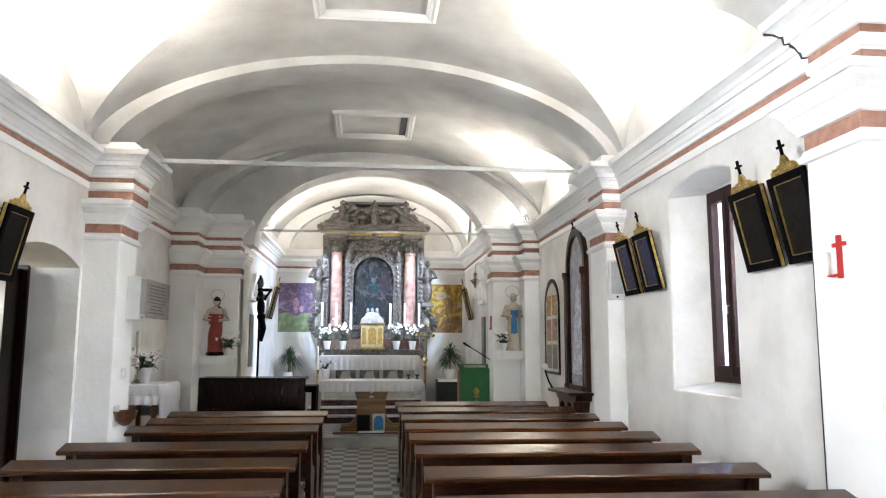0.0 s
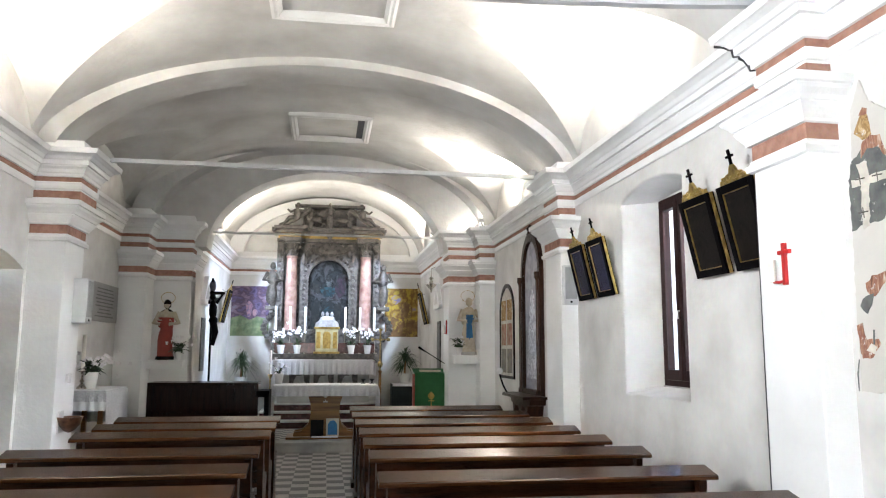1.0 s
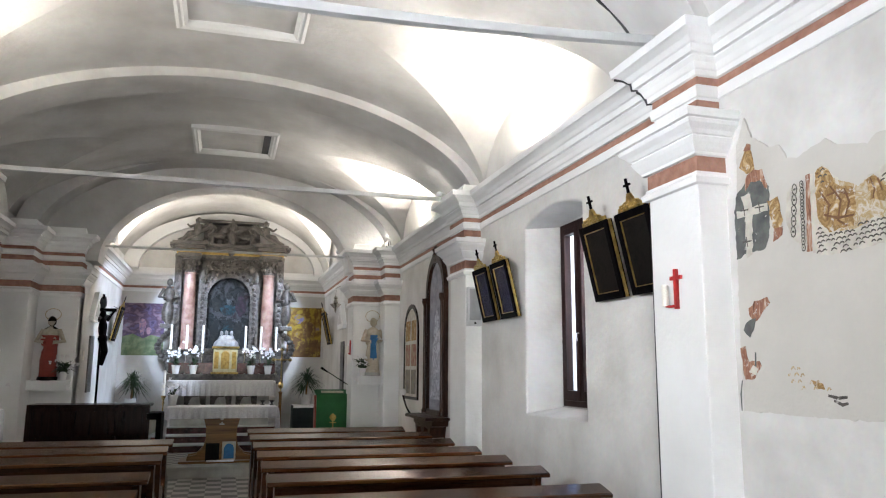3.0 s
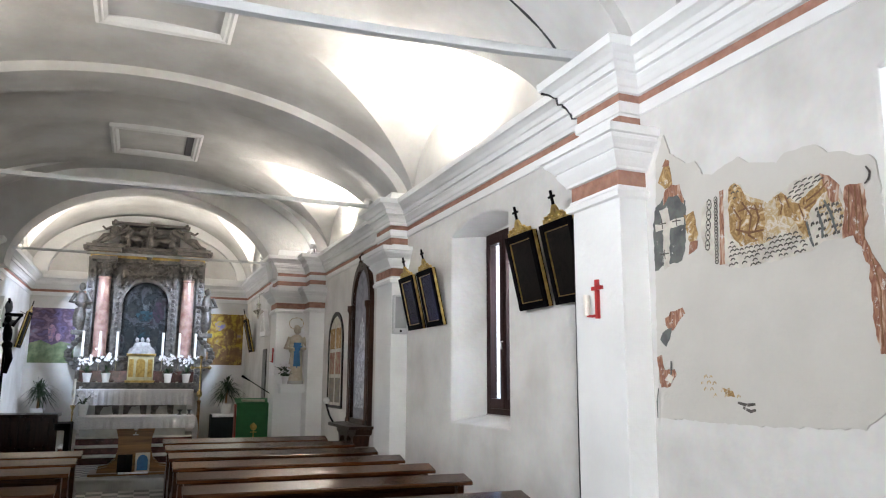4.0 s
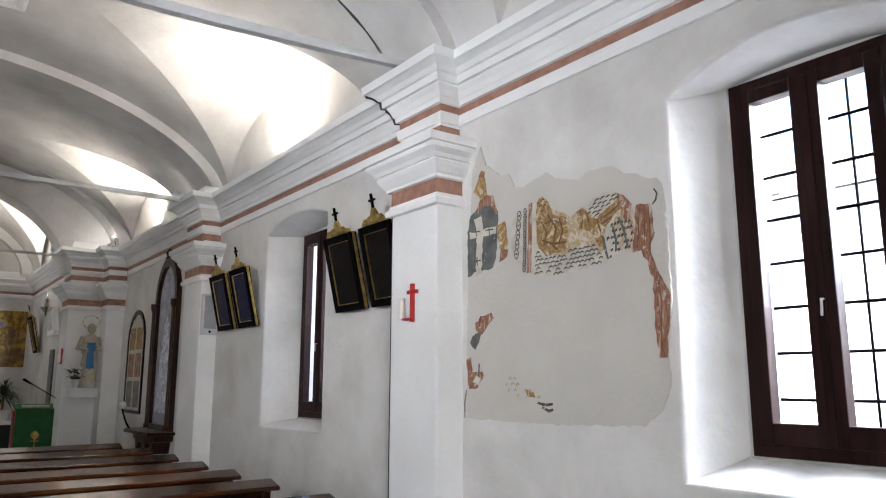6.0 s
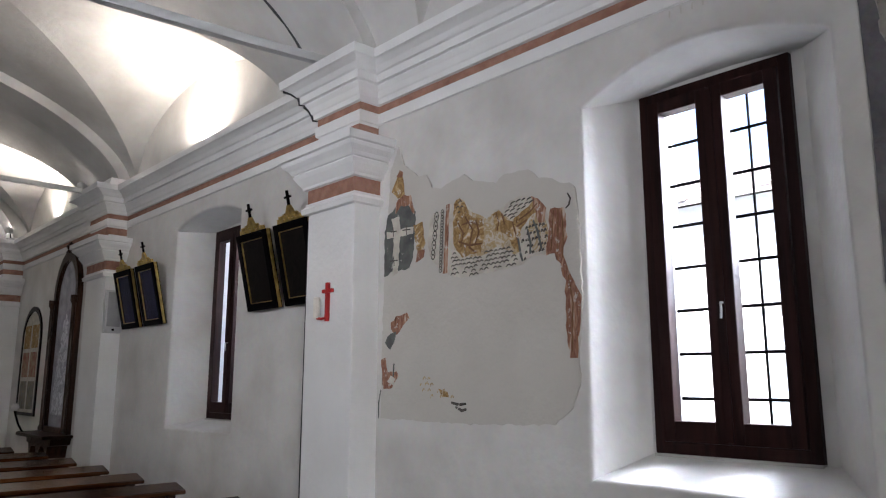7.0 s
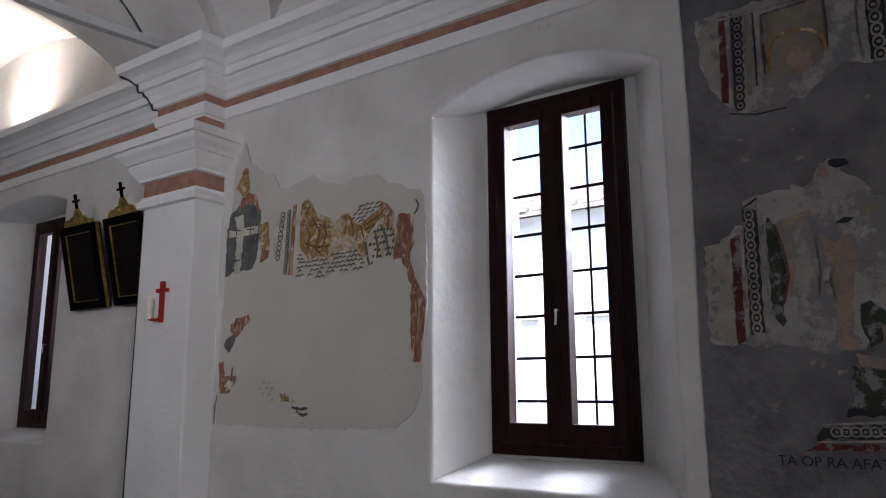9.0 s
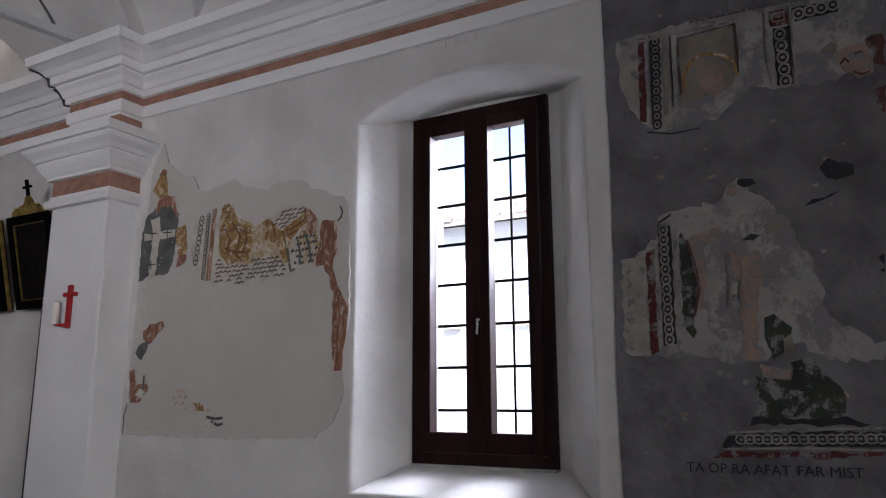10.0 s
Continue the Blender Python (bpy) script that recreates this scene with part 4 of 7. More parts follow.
stroke(mural_low, DIM["cream"], 0.005, [(0.136, 2.833), (0.098, 2.834), (0.099, 2.803), (0.135, 2.804), (0.136, 2.833)])
paint(mural_low, "slate", [(0.070, 2.841), (-0.065, 2.834), (-0.061, 2.791), (0.070, 2.793)])
chain(mural_low, DIM["cream"], *[(0.054, 2.814), (-0.050, 2.818)], 0.019, 0.008, 0.9)
paint(mural_low, "skin", [(-0.046, 2.637), (-0.077, 2.659), (-0.118, 2.663), (-0.142, 2.614), (-0.140, 2.560), (-0.099, 2.550), (-0.062, 2.584)])
paint(mural_low, "sand", [(0.004, 2.669), (-0.031, 2.691), (-0.050, 2.680), (-0.040, 2.646)])
paint(mural_low, "russet", [(-0.127, 2.677), (-0.176, 2.684), (-0.183, 2.653), (-0.175, 2.572), (-0.148, 2.593), (-0.144, 2.633)])
stroke(mural_low, DIM["russet"], 0.009, [(-0.050, 2.606), (-0.066, 2.622), (-0.077, 2.606)], [(-0.094, 2.630), (-0.111, 2.637), (-0.123, 2.629)], [(-0.085, 2.573), (-0.108, 2.558), (-0.132, 2.562)])
paint(mural_low, "russet", [(-0.133, 2.500), (-0.169, 2.511), (-0.159, 2.419), (-0.143, 2.441)])
paint(mural_low, "slate", [(0.044, 2.268), (0.019, 2.295), (-0.009, 2.279), (-0.058, 2.264), (-0.054, 2.227), (-0.003, 2.223), (0.024, 2.239)])
paint(mural_low, "slate", [(0.091, 2.154), (0.067, 2.169), (-0.012, 2.181), (0.026, 2.164), (0.068, 2.151)])
paint(mural_low, "slate", [(0.296, 2.268), (0.246, 2.264), (0.233, 2.246), (0.269, 2.240), (0.294, 2.251)])
paint(mural_low, "slate", [(0.292, 2.057), (0.261, 2.073), (0.236, 2.066), (0.254, 2.053)])
paint(mural_low, "slate", [(-0.094, 1.963), (-0.113, 1.973), (-0.109, 1.939)])
paint(mural_low, "slate", [(-0.090, 1.923), (-0.108, 1.928), (-0.107, 1.914)])
paint(mural_low, "skin", [(0.334, 2.219), (0.315, 2.262), (0.294, 2.243), (0.304, 2.215)])
paint(mural_low, "sand", [(0.223, 2.074), (0.204, 2.095), (0.153, 2.095), (0.174, 2.082), (0.207, 2.061)])
paint(mural_low, "cream", [(0.701, 2.027), (0.619, 2.036), (0.620, 1.682), (0.694, 1.700), (0.701, 1.823)])
paint(mural_low, "maroon", [(0.613, 2.043), (0.584, 2.057), (0.588, 1.696), (0.614, 1.686)])
paint(mural_low, "cream", [(0.580, 2.057), (0.572, 2.060), (0.575, 1.715), (0.586, 1.704)])
paint(mural_low, "slate", [(0.566, 2.133), (0.521, 2.132), (0.526, 1.721), (0.568, 1.715)])
paint(mural_low, "cream", [(0.566, 2.162), (0.536, 2.174), (0.512, 2.182), (0.520, 2.142), (0.562, 2.140)])
chain(mural_low, DIM["cream"], *[(0.547, 2.118), (0.548, 1.734)], 0.018, 0.007, 0.8)
stroke(mural_low, DIM["slate"], 0.008, [(0.563, 2.145), (0.537, 2.158), (0.517, 2.172)])
paint(mural_low, "cream", [(0.516, 2.121), (0.501, 2.119), (0.505, 1.759), (0.520, 1.752)])
paint(mural_low, "moss", [(0.494, 2.104), (0.476, 2.090), (0.449, 1.925), (0.466, 1.734), (0.497, 1.764)])
stroke(mural_low, DIM["russet"], 0.012, [(0.469, 2.075), (0.449, 1.984), (0.439, 1.905), (0.460, 1.810)])
paint(mural_low, "skin", [(0.465, 2.081), (0.357, 2.113), (0.354, 2.073), (0.415, 2.040), (0.413, 1.962), (0.437, 1.809), (0.442, 1.925)])
paint(mural_low, "skin", [(0.344, 2.033), (0.302, 2.000), (0.239, 2.023), (0.245, 1.910), (0.266, 1.800), (0.268, 1.663), (0.311, 1.655), (0.314, 1.802), (0.317, 1.915)])
paint(mural_low, "skin", [(0.270, 1.645), (0.180, 1.625), (0.186, 1.595), (0.261, 1.604)])
stroke(mural_low, FRESCO["sand"], 0.006, [(0.346, 2.014), (0.340, 1.917), (0.350, 1.833)], [(0.311, 2.001), (0.295, 1.952), (0.315, 1.877), (0.303, 1.802)], [(0.264, 1.926), (0.238, 1.932), (0.201, 1.921)])
paint(mural_low, "moss", [(0.249, 1.790), (0.211, 1.806), (0.169, 1.755), (0.188, 1.688), (0.223, 1.662), (0.246, 1.726)])
paint(mural_low, "sand", [(0.196, 1.724), (0.170, 1.741), (0.162, 1.683), (0.193, 1.666)])
paint(mural_low, "moss", [(0.281, 1.609), (0.183, 1.595), (0.175, 1.652), (0.113, 1.664), (0.093, 1.615), (0.043, 1.572), (0.029, 1.538), (0.038, 1.476), (0.293, 1.462)])
paint(mural_low, "slate", [(0.310, 1.455), (0.300, 1.479), (0.161, 1.474), (0.037, 1.482), (-0.009, 1.466), (-0.020, 1.455)])
stroke(mural_low, DIM["cream"], 0.008, [(0.380, 1.429), (0.164, 1.443), (-0.059, 1.451)], [(0.398, 1.377), (0.169, 1.387), (-0.052, 1.387)])
paint(mural_low, "slate", [(0.404, 1.394), (0.381, 1.422), (0.165, 1.433), (-0.058, 1.441), (-0.053, 1.399), (0.169, 1.392), (0.398, 1.382)])
chain(mural_low, DIM["cream"], *[(0.344, 1.408), (-0.045, 1.420)], 0.014, 0.006, 1.2)
paint(mural_low, "maroon", [(0.438, 1.349), (0.411, 1.368), (0.170, 1.374), (-0.051, 1.378), (-0.050, 1.370), (0.172, 1.355)])


def lettering(text, m, size, mat, parent, name="lettering"):
    cu = bpy.data.curves.new(name, "FONT")
    cu.body, cu.size, cu.extrude = text, size, 0.0006
    cu.resolution_u = 3
    tmp = bpy.data.objects.new(name, cu)
    me = bpy.data.meshes.new_from_object(tmp)
    bpy.data.objects.remove(tmp)
    me.materials.append(mat)
    ob = new(name, me)
    ob.parent = parent
    ob.matrix_world = m
    if parent:
        ob.matrix_parent_inverse = parent.matrix_world.inverted()
        ob.matrix_basis = m
    return ob


ON_EAST = Matrix(((0, 0, -1, 0), (-1, 0, 0, 0), (0, 1, 0, 0), (0, 0, 0, 1)))
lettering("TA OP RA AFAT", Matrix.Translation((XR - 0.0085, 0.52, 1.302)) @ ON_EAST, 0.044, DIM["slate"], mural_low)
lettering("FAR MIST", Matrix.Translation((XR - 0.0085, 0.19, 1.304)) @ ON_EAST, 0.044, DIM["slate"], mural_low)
# chips and scars in the old plaster
rng = random.Random(12)
for k in range(60):
    y, z, r = rng.uniform(-0.12, 0.66), rng.uniform(1.35, 2.95), rng.uniform(0.004, 0.015)
    ring = [(y + r * rng.uniform(0.5, 1.3) * math.cos(a), z + r * rng.uniform(0.3, 0.9) * math.sin(a)) for a in (0, 0.9, 1.8, 2.7, 3.6, 4.5, 5.4)]
    o = part("paint_layer", flake(ring, XR - 0.006, 0.0012 + 0.0001 * (k % 5), k, 0.002), (DIM["cream"], FRESCO["sand"], FRESCO["skin"])[k % 3], mural_low)
    o.matrix_parent_inverse = mural_low.matrix_world.inverted()


# ================= stations of the cross =================
def station(at, side, w=0.40, h=0.56, canvas=None, tilt=13.0):
    """A framed picture hung leaning forward, with a gilded crest and small cross. Local x runs along the wall, y out of it."""
    e = new("station_picture")
    tagged(e, "black and gilt framed devotional picture leaning from the wall", "picture", "stations on the walls")
    e.matrix_world = Matrix.Translation(at) @ pose(0, 0, 0, 0, 0, 90 if side > 0 else -90) @ pose(0, 0, 0, -tilt, 0, 0)
    f = 0.05
    bm = bmesh.new()
    for a, b, c, d2 in ((-w / 2, -w / 2 + f, 0, h), (w / 2 - f, w / 2, 0, h), (-w / 2 + f, w / 2 - f, 0, f), (-w / 2 + f, w / 2 - f, h - f, h)):
        box(bm, a, b, 0.0, 0.05, c, d2, bevel=0.006)
    part("picture_frame", bm, M_BLACK, e, "black lacquered frame")
    for a, b in ((-w / 2 - 0.008, -w / 2 - 0.0005), (w / 2 + 0.0005, w / 2 + 0.008)):
        bm = bmesh.new()
        box(bm, a, b, 0.014, 0.036, 0, h, bevel=0.003)
        for k in range(9):
            blob(bm, ((a + b) / 2, 0.027, h * (k + 0.5) / 9), (0.008, 0.011, 0.02), k, 0.1, 1)
        part("gilt_edge", bm, M_GOLD, e, "gilded edge moulding")
    g = 0.006
    bm = bmesh.new()
    for a, b, c, d2 in ((-w / 2 + f, -w / 2 + f + g, f, h - f), (w / 2 - f - g, w / 2 - f, f, h - f), (-w / 2 + f + g, w / 2 - f - g, f, f + g), (-w / 2 + f + g, w / 2 - f - g, h - f - g, h - f)):
        box(bm, a, b, 0.02, 0.044, c, d2, bevel=0.002)
    part("inner_slip", bm, M_GOLD, e, "thin gilded slip")
    part("canvas", bx(-w / 2 + f, w / 2 - f, 0.02, 0.034, f, h - f), canvas or M_CANVAS, e, "darkened painting")
    bm = slab([(-0.16, 0), (0.16, 0), (0.155, 0.03), (0.10, 0.035), (0.075, 0.055), (0.04, 0.06), (0.03, 0.08), (0.012, 0.105), (-0.012, 0.105), (-0.03, 0.08), (-0.04, 0.06), (-0.075, 0.055), (-0.10, 0.035), (-0.155, 0.03)],
              0.02, Matrix.Translation((0, 0.015, h)))
    rng = random.Random(4)
    for k in range(16):
        blob(bm, (rng.uniform(-0.14, 0.14), 0.03, h + rng.uniform(0.005, 0.045)), (0.018, 0.014, 0.014), k, 0.2, 1)
    part("crest", bm, M_GOLD, e, "gilded leafy crest")
    bm = bmesh.new()
    box(bm, -0.009, 0.009, 0.018, 0.032, h + 0.10, h + 0.20, bevel=0.002)
    box(bm, -0.038, 0.038, 0.019, 0.031, h + 0.150, h + 0.165, bevel=0.002)
    part("cross", bm, M_BLACK, e)
    part("hook", tube([(w / 2 - 0.02, 0.02, h - 0.06), (w / 2 - 0.02, -0.09, h - 0.03)], 0.005, 6), M_IRON, e)
    return e


for y, c in ((4.56, M_CANVAS), (4.055, M_CANVAS), (6.99, M_BLUECANVAS), (6.46, M_BLUECANVAS)):
    station((XR - 0.012, y, 2.055), 1, h=0.54, canvas=c)
for y in (5.72, 5.10):
    station((XL + 0.012, y, 2.03), -1)

# consecration cross with its candle on the pilaster
def consecration_cross(x, y, z, rz):
    e = thing("consecration_cross", (x, y, z), rz, "small red cross with a white candle on a bracket", "cross", "consecration crosses")
    bm = bmesh.new()
    box(bm, -0.012, 0.012, 0.001, 0.022, 0.0, 0.225, bevel=0.003)
    box(bm, -0.05, 0.05, 0.002, 0.020, 0.165, 0.187, bevel=0.003)
    part("cross", bm, M_CRIMSON, e, "red lacquered cross")
    part("bracket", tube([(0.0, 0.015, 0.02), (0.03, 0.03, 0.015), (0.075, 0.03, 0.02)], 0.008), M_CRIMSON, e)
    part("candle", lathe([(0.0, 0.0), (0.019, 0.0), (0.020, 0.002), (0.020, 0.118), (0.016, 0.122), (0.0, 0.121)], 14, at=(0.075, 0.035, 0.02)), M_WAX, e)


consecration_cross(2.42, 3.57, 1.90, 90)
consecration_cross(1.92, 11.72, 1.80, 90)
consecration_cross(-2.02, 11.98, 1.66, -90)

# faded date scratched over the window
for k, (a, b) in enumerate(((1.425, 0.030), (1.375, 0.034), (1.325, 0.026), (1.280, 0.032))):
    bm = flake([(a, 3.028), (a, 3.028 + b), (a - 0.008, 3.03 + b), (a - 0.008, 3.028)], XR, 0.002, k, 0.002)
    tagged(obj("faded_mark", bm, M_PATCH), "faded painted bar above the window", "mark", "faded marks over the window")


# cable along the pilaster's edge
tagged(obj("cable", tube([(2.432, 3.832, 0.0), (2.430, 3.830, 1.2), (2.434, 3.829, 2.55)], 0.008, 6), M_IRON), "dark grey cable running up beside the pilaster", "cable")


def speaker(at, rz, w, d2, h):
    e = thing("loudspeaker", at, rz, "slim pale grey wall loudspeaker on a pilaster", "loudspeaker", "nave loudspeakers")
    part("housing", bx(-w / 2, w / 2, 0.0, d2, 0, h, bevel=0.008), M_STEEL, e)
    part("grille", bx(-w / 2 + 0.015, w / 2 - 0.015, d2, d2 + 0.006, 0.06, h - 0.02, bevel=0.002), material("speaker_grille", (0.45, 0.46, 0.46), 0.5, vary=0.2, grain=400, bump=0.3), e)
    part("knob", lathe([(0.0, 0), (0.012, 0), (0.012, 0.006), (0.0, 0.007)], 10, m=Matrix.Translation((0.0, d2, 0.03)) @ pose(0, 0, 0, -90)), M_BLACK, e)
    return e


speaker((2.505, 7.40, 2.02), 180, 0.155, 0.07, 0.41)
speaker((-2.47, 7.83, 1.80), -90, 0.20, 0.13, 0.44)


# ================= glazed shrine and painted niche =================
def pointed(w, z0, spring, crown, n=10):
    h = w / 2
    return [(-h, z0), (h, z0)] + [(h * math.cos(math.pi * i / (2 * n)), spring + (crown - spring) * math.sin(math.pi * i / (2 * n))) for i in range(n + 1)] + \
           [(-h * math.sin(math.pi * i / (2 * n)), spring + (crown - spring) * math.cos(math.pi * i / (2 * n))) for i in range(1, n + 1)]


def ring_board(outer, inner, depth, m=None):
    bm = bmesh.new()
    m = m or Matrix()
    a = holed(bm, lambda u, v: m @ Vector((u, 0, v)), outer, [inner])
    b = holed(bm, lambda u, v: m @ Vector((u, depth, v)), outer, [inner])
    bridge(bm, a[0], b[0])
    bm.verts.index_update()
    vs = [v for v in bm.verts]
    n, k = len(outer), len(inner)
    bridge(bm, vs[0:n], vs[n + k:n + k + n])
    return bm


M_SHRINE = wood("shrine_walnut", (0.012, 0.0048, 0.0028), (0.050, 0.021, 0.011), 0.3, 2, spec=0.2)
LINING = material("shrine_lining", (0.42, 0.41, 0.45), 0.8, vary=0.2, scale=8, bump=0.05)
e = thing("glazed_shrine", (XR, 9.05, 0.80), 90, "dark walnut arched shrine with glazed front on a carved bracket", "shrine")
part("case_back", slab(pointed(0.80, 0.22, 1.72, 2.20), 0.015), LINING, e, "grey-violet lining")
part("case_frame", ring_board(pointed(0.86, 0.20, 1.72, 2.24), pointed(0.72, 0.27, 1.70, 2.14), 0.06), M_SHRINE, e, "moulded dark walnut frame")
part("glass", slab(pointed(0.72, 0.27, 1.70, 2.14), 0.004, Matrix.Translation((0, 0.05, 0))), M_GLASS, e).visible_shadow = False
bm = lathe([(0.0, 0.40), (0.22, 0.40), (0.20, 0.7), (0.13, 1.1), (0.10, 1.25), (0.06, 1.33), (0.075, 1.42), (0.0, 1.53)], 18, m=Matrix.Translation((0, 0.024, 0)) @ Matrix.Diagonal((1.2, 0.10, 1, 1)))
part("draped_figure", bm, M_RELIQUARY, e, "white lace draped figure", smooth=50)
part("finial", lathe([(0.0, 2.22), (0.05, 2.22), (0.03, 2.26), (0.05, 2.30), (0.0, 2.36)], 10, at=(0, 0.045, 0)), M_SHRINE, e)
part("shelf", bx(-0.52, 0.52, 0.0, 0.30, 0.17, 0.205, bevel=0.008), M_SHRINE, e)
bm = slab([(-0.46, 0.17), (0.46, 0.17), (0.44, 0.10), (0.36, 0.09), (0.32, -0.04), (0.24, 0.06), (0.10, 0.08), (0.0, -0.06), (-0.10, 0.08), (-0.24, 0.06), (-0.32, -0.04), (-0.36, 0.09), (-0.44, 0.10)], 0.20)
part("bracket", bm, M_SHRINE, e, "carved bracket board")
for s in (-1, 1):
    part("colonnette", lathe([(0.0, 0.22), (0.035, 0.22), (0.035, 0.26), (0.022, 0.28), (0.022, 1.60), (0.04, 1.64), (0.04, 1.70), (0.0, 1.70)], 12, at=(s * 0.40, 0.075, 0)), M_SHRINE, e)
e = thing("wall_lamp", (XR, 9.72, 0.98), 90, "black bent arm lamp with a white globe", "lamp")
part("arm", tube([(0, 0.20, 0.02), (0.03, 0.24, 0.10), (0.09, 0.26, 0.20), (0.16, 0.26, 0.26)], 0.012), M_BLACK, e)
part("globe", lathe([(0.0, -0.05), (0.03, -0.042), (0.05, 0.0), (0.035, 0.036), (0.0, 0.05)], 14, at=(0.16, 0.26, 0.29)), M_POT, e, smooth=60)
part("foot", bx(-0.05, 0.05, 0.0, 0.24, 0.0, 0.02, bevel=0.004), M_BLACK, e)

UMBRA = material("niche_red", (0.33, 0.13, 0.09), 0.85, vary=0.3, scale=12, tint=(0.45, 0.36, 0.25))
e = thing("painted_niche", (XR, 10.45, 1.15), 90, "shallow arched niche panel with faded painted saints' panels", "niche")
part("border", ring_board(pointed(0.84, 0.0, 0.95, 1.36), pointed(0.76, 0.04, 0.95, 1.30), 0.02), M_DARK, e, "thin dark wooden border")
part("field", slab(pointed(0.72, 0.04, 0.95, 1.28), 0.012), FRESCO["cream"], e)
for k, (z0, z1) in enumerate(((0.08, 0.42), (0.47, 0.78), (0.83, 1.12))):
    for s in (-1, 1):
        part("painted_panel", bx(s * 0.17 - 0.13, s * 0.17 + 0.13, 0.012, 0.018, z0, z1), (FRESCO["sand"], UMBRA, FRESCO["ochre"])[k], e)

# ================= chancel floor, steps and altars =================
CZ = 0.16
tagged(obj("chancel_floor", bx(-3.2, 3.2, 11.62, 15.7, -0.1, CZ - 0.012), M_STONE), "raised stone chancel floor", "floor", kind="structure")
e = thing("chancel_step", (0, 11.7, 0), label="worn grey stone step up to the chancel", category="step", kind="structure")
part("riser", bx(-1.92, 1.92, -0.095, -0.02, 0.0, CZ - 0.045), M_STONE, e)
part("tread", bx(-1.96, 1.96, -0.11, 0.24, CZ - 0.045, CZ, bevel=0.012), M_STONE, e)


def cloth_sheet(w, d2, z, drops, seed=0, wave=0.012, pitch=0.11):
    """A cloth over a top w by d2 at height z, hanging by drops (front, back, sides), with folds."""
    bm = bmesh.new()
    fr, bk, sd = drops
    nu, nv = 60, 30

    def prof(t, half, drop):
        s = abs(t) * (half + drop)
        over = max(0.0, s - half)
        return math.copysign(min(s, half) + 0.006 * min(1, over * 20), t), over
    grid = []
    for i in range(nu + 1):
        row = []
        for j in range(nv + 1):
            x, ox = prof(2 * i / nu - 1, w / 2, sd)
            tv = 2 * j / nv - 1
            y, oy = prof(tv, d2 / 2, fr if tv < 0 else bk)
            hang = max(ox, oy)
            k = wave * min(1, hang * 6)
            zz = z - hang
            if oy >= ox and oy > 0:
                y += math.copysign(k * (1 + math.sin(x / pitch * 6.28 + seed + 2 * math.sin(x * 3))), y)
            elif ox > 0:
                x += math.copysign(k * (1 + math.sin(y / pitch * 6.28 + seed)), x)
            row.append(bm.verts.new((x, y, zz + 0.002 * noise.noise(Vector((x * 9, y * 9, seed))))))
        grid.append(row)
    for i in range(nu):
        for j in range(nv):
            bm.faces.new((grid[i][j], grid[i + 1][j], grid[i + 1][j + 1], grid[i][j + 1]))
    return bm


# altar table towards the people
e = thing("altar_table", (0.02, 12.25, CZ), label="modern honey-coloured wooden altar table with a flared pedestal", category="altar")
side = [(-0.50, 0.0), (0.50, 0.0), (0.48, 0.10), (0.36, 0.12), (0.26, 0.22), (0.225, 0.36), (0.23, 0.52), (0.30, 0.78), (-0.30, 0.78), (-0.23, 0.52), (-0.225, 0.36), (-0.26, 0.22), (-0.36, 0.12), (-0.48, 0.10)]
for y in (-0.18, 0.12):
    part("pedestal_board", slab(side, 0.06, Matrix.Translation((0, y, 0))), M_HONEY, e)
part("foot_beam", bx(-0.60, 0.60, -0.30, 0.30, 0.0, 0.035, bevel=0.008), M_HONEY, e)
part("tabletop", bx(-0.80, 0.80, -0.30, 0.30, 0.78, 0.83, bevel=0.008), M_HONEY, e)
part("emblem", lathe([(0.0, 0), (0.032, 0), (0.032, 0.008), (0.0, 0.01)], 16, m=Matrix.Translation((0.0, -0.18, 0.66)) @ pose(0, 0, 0, 90)), M_IVORY, e, "pale carved host")
part("emblem_cup", slab([(-0.04, -0.02), (0.04, -0.02), (0.03, 0.0), (0.008, -0.005), (0.008, 0.02), (-0.008, 0.02), (-0.008, -0.005), (-0.03, 0.0)], 0.01, Matrix.Translation((0, -0.192, 0.58))), M_IVORY, e, "pale carved cup")
e = thing("altar_cloth", (0.02, 12.25, CZ), label="white linen altar cloth with lace border", category="cloth")
part("linen", cloth_sheet(1.64, 0.62, 0.838, (0.07, 0.07, 0.44), 1), M_CLOTH, e)
part("lace_border", cloth_sheet(1.66, 0.64, 0.834, (0.17, 0.17, 0.52), 2, 0.014), M_LACE, e, "hanging lace border")
for x, c, tall in ((-0.10, M_IVORY, 0.26), (0.14, M_BLUE, 0.28)):
    e = thing("leaning_card", (x, 11.98, CZ + 0.035), label="small devotional card leaning against the altar table", category="card", group="cards at the altar")
    part("card", bx(-0.10, 0.10, 0.0, 0.006, 0.0, tall), M_IVORY if c is M_BLUE else M_CANVAS, e)
    if c is M_BLUE:
        part("printed_arch", slab(pointed(0.15, 0.03, 0.16, 0.25), 0.004, Matrix.Translation((0, -0.005, 0))), M_BLUE, e, "blue arch")
e = thing("reading_stand", (0.02, 11.88, CZ + 0.035), label="open white missal leaflet at the foot of the altar", category="book")
part("page", bx(-0.20, 0.20, -0.04, 0.02, 0.0, 0.022, bevel=0.003), M_CLOTH, e)

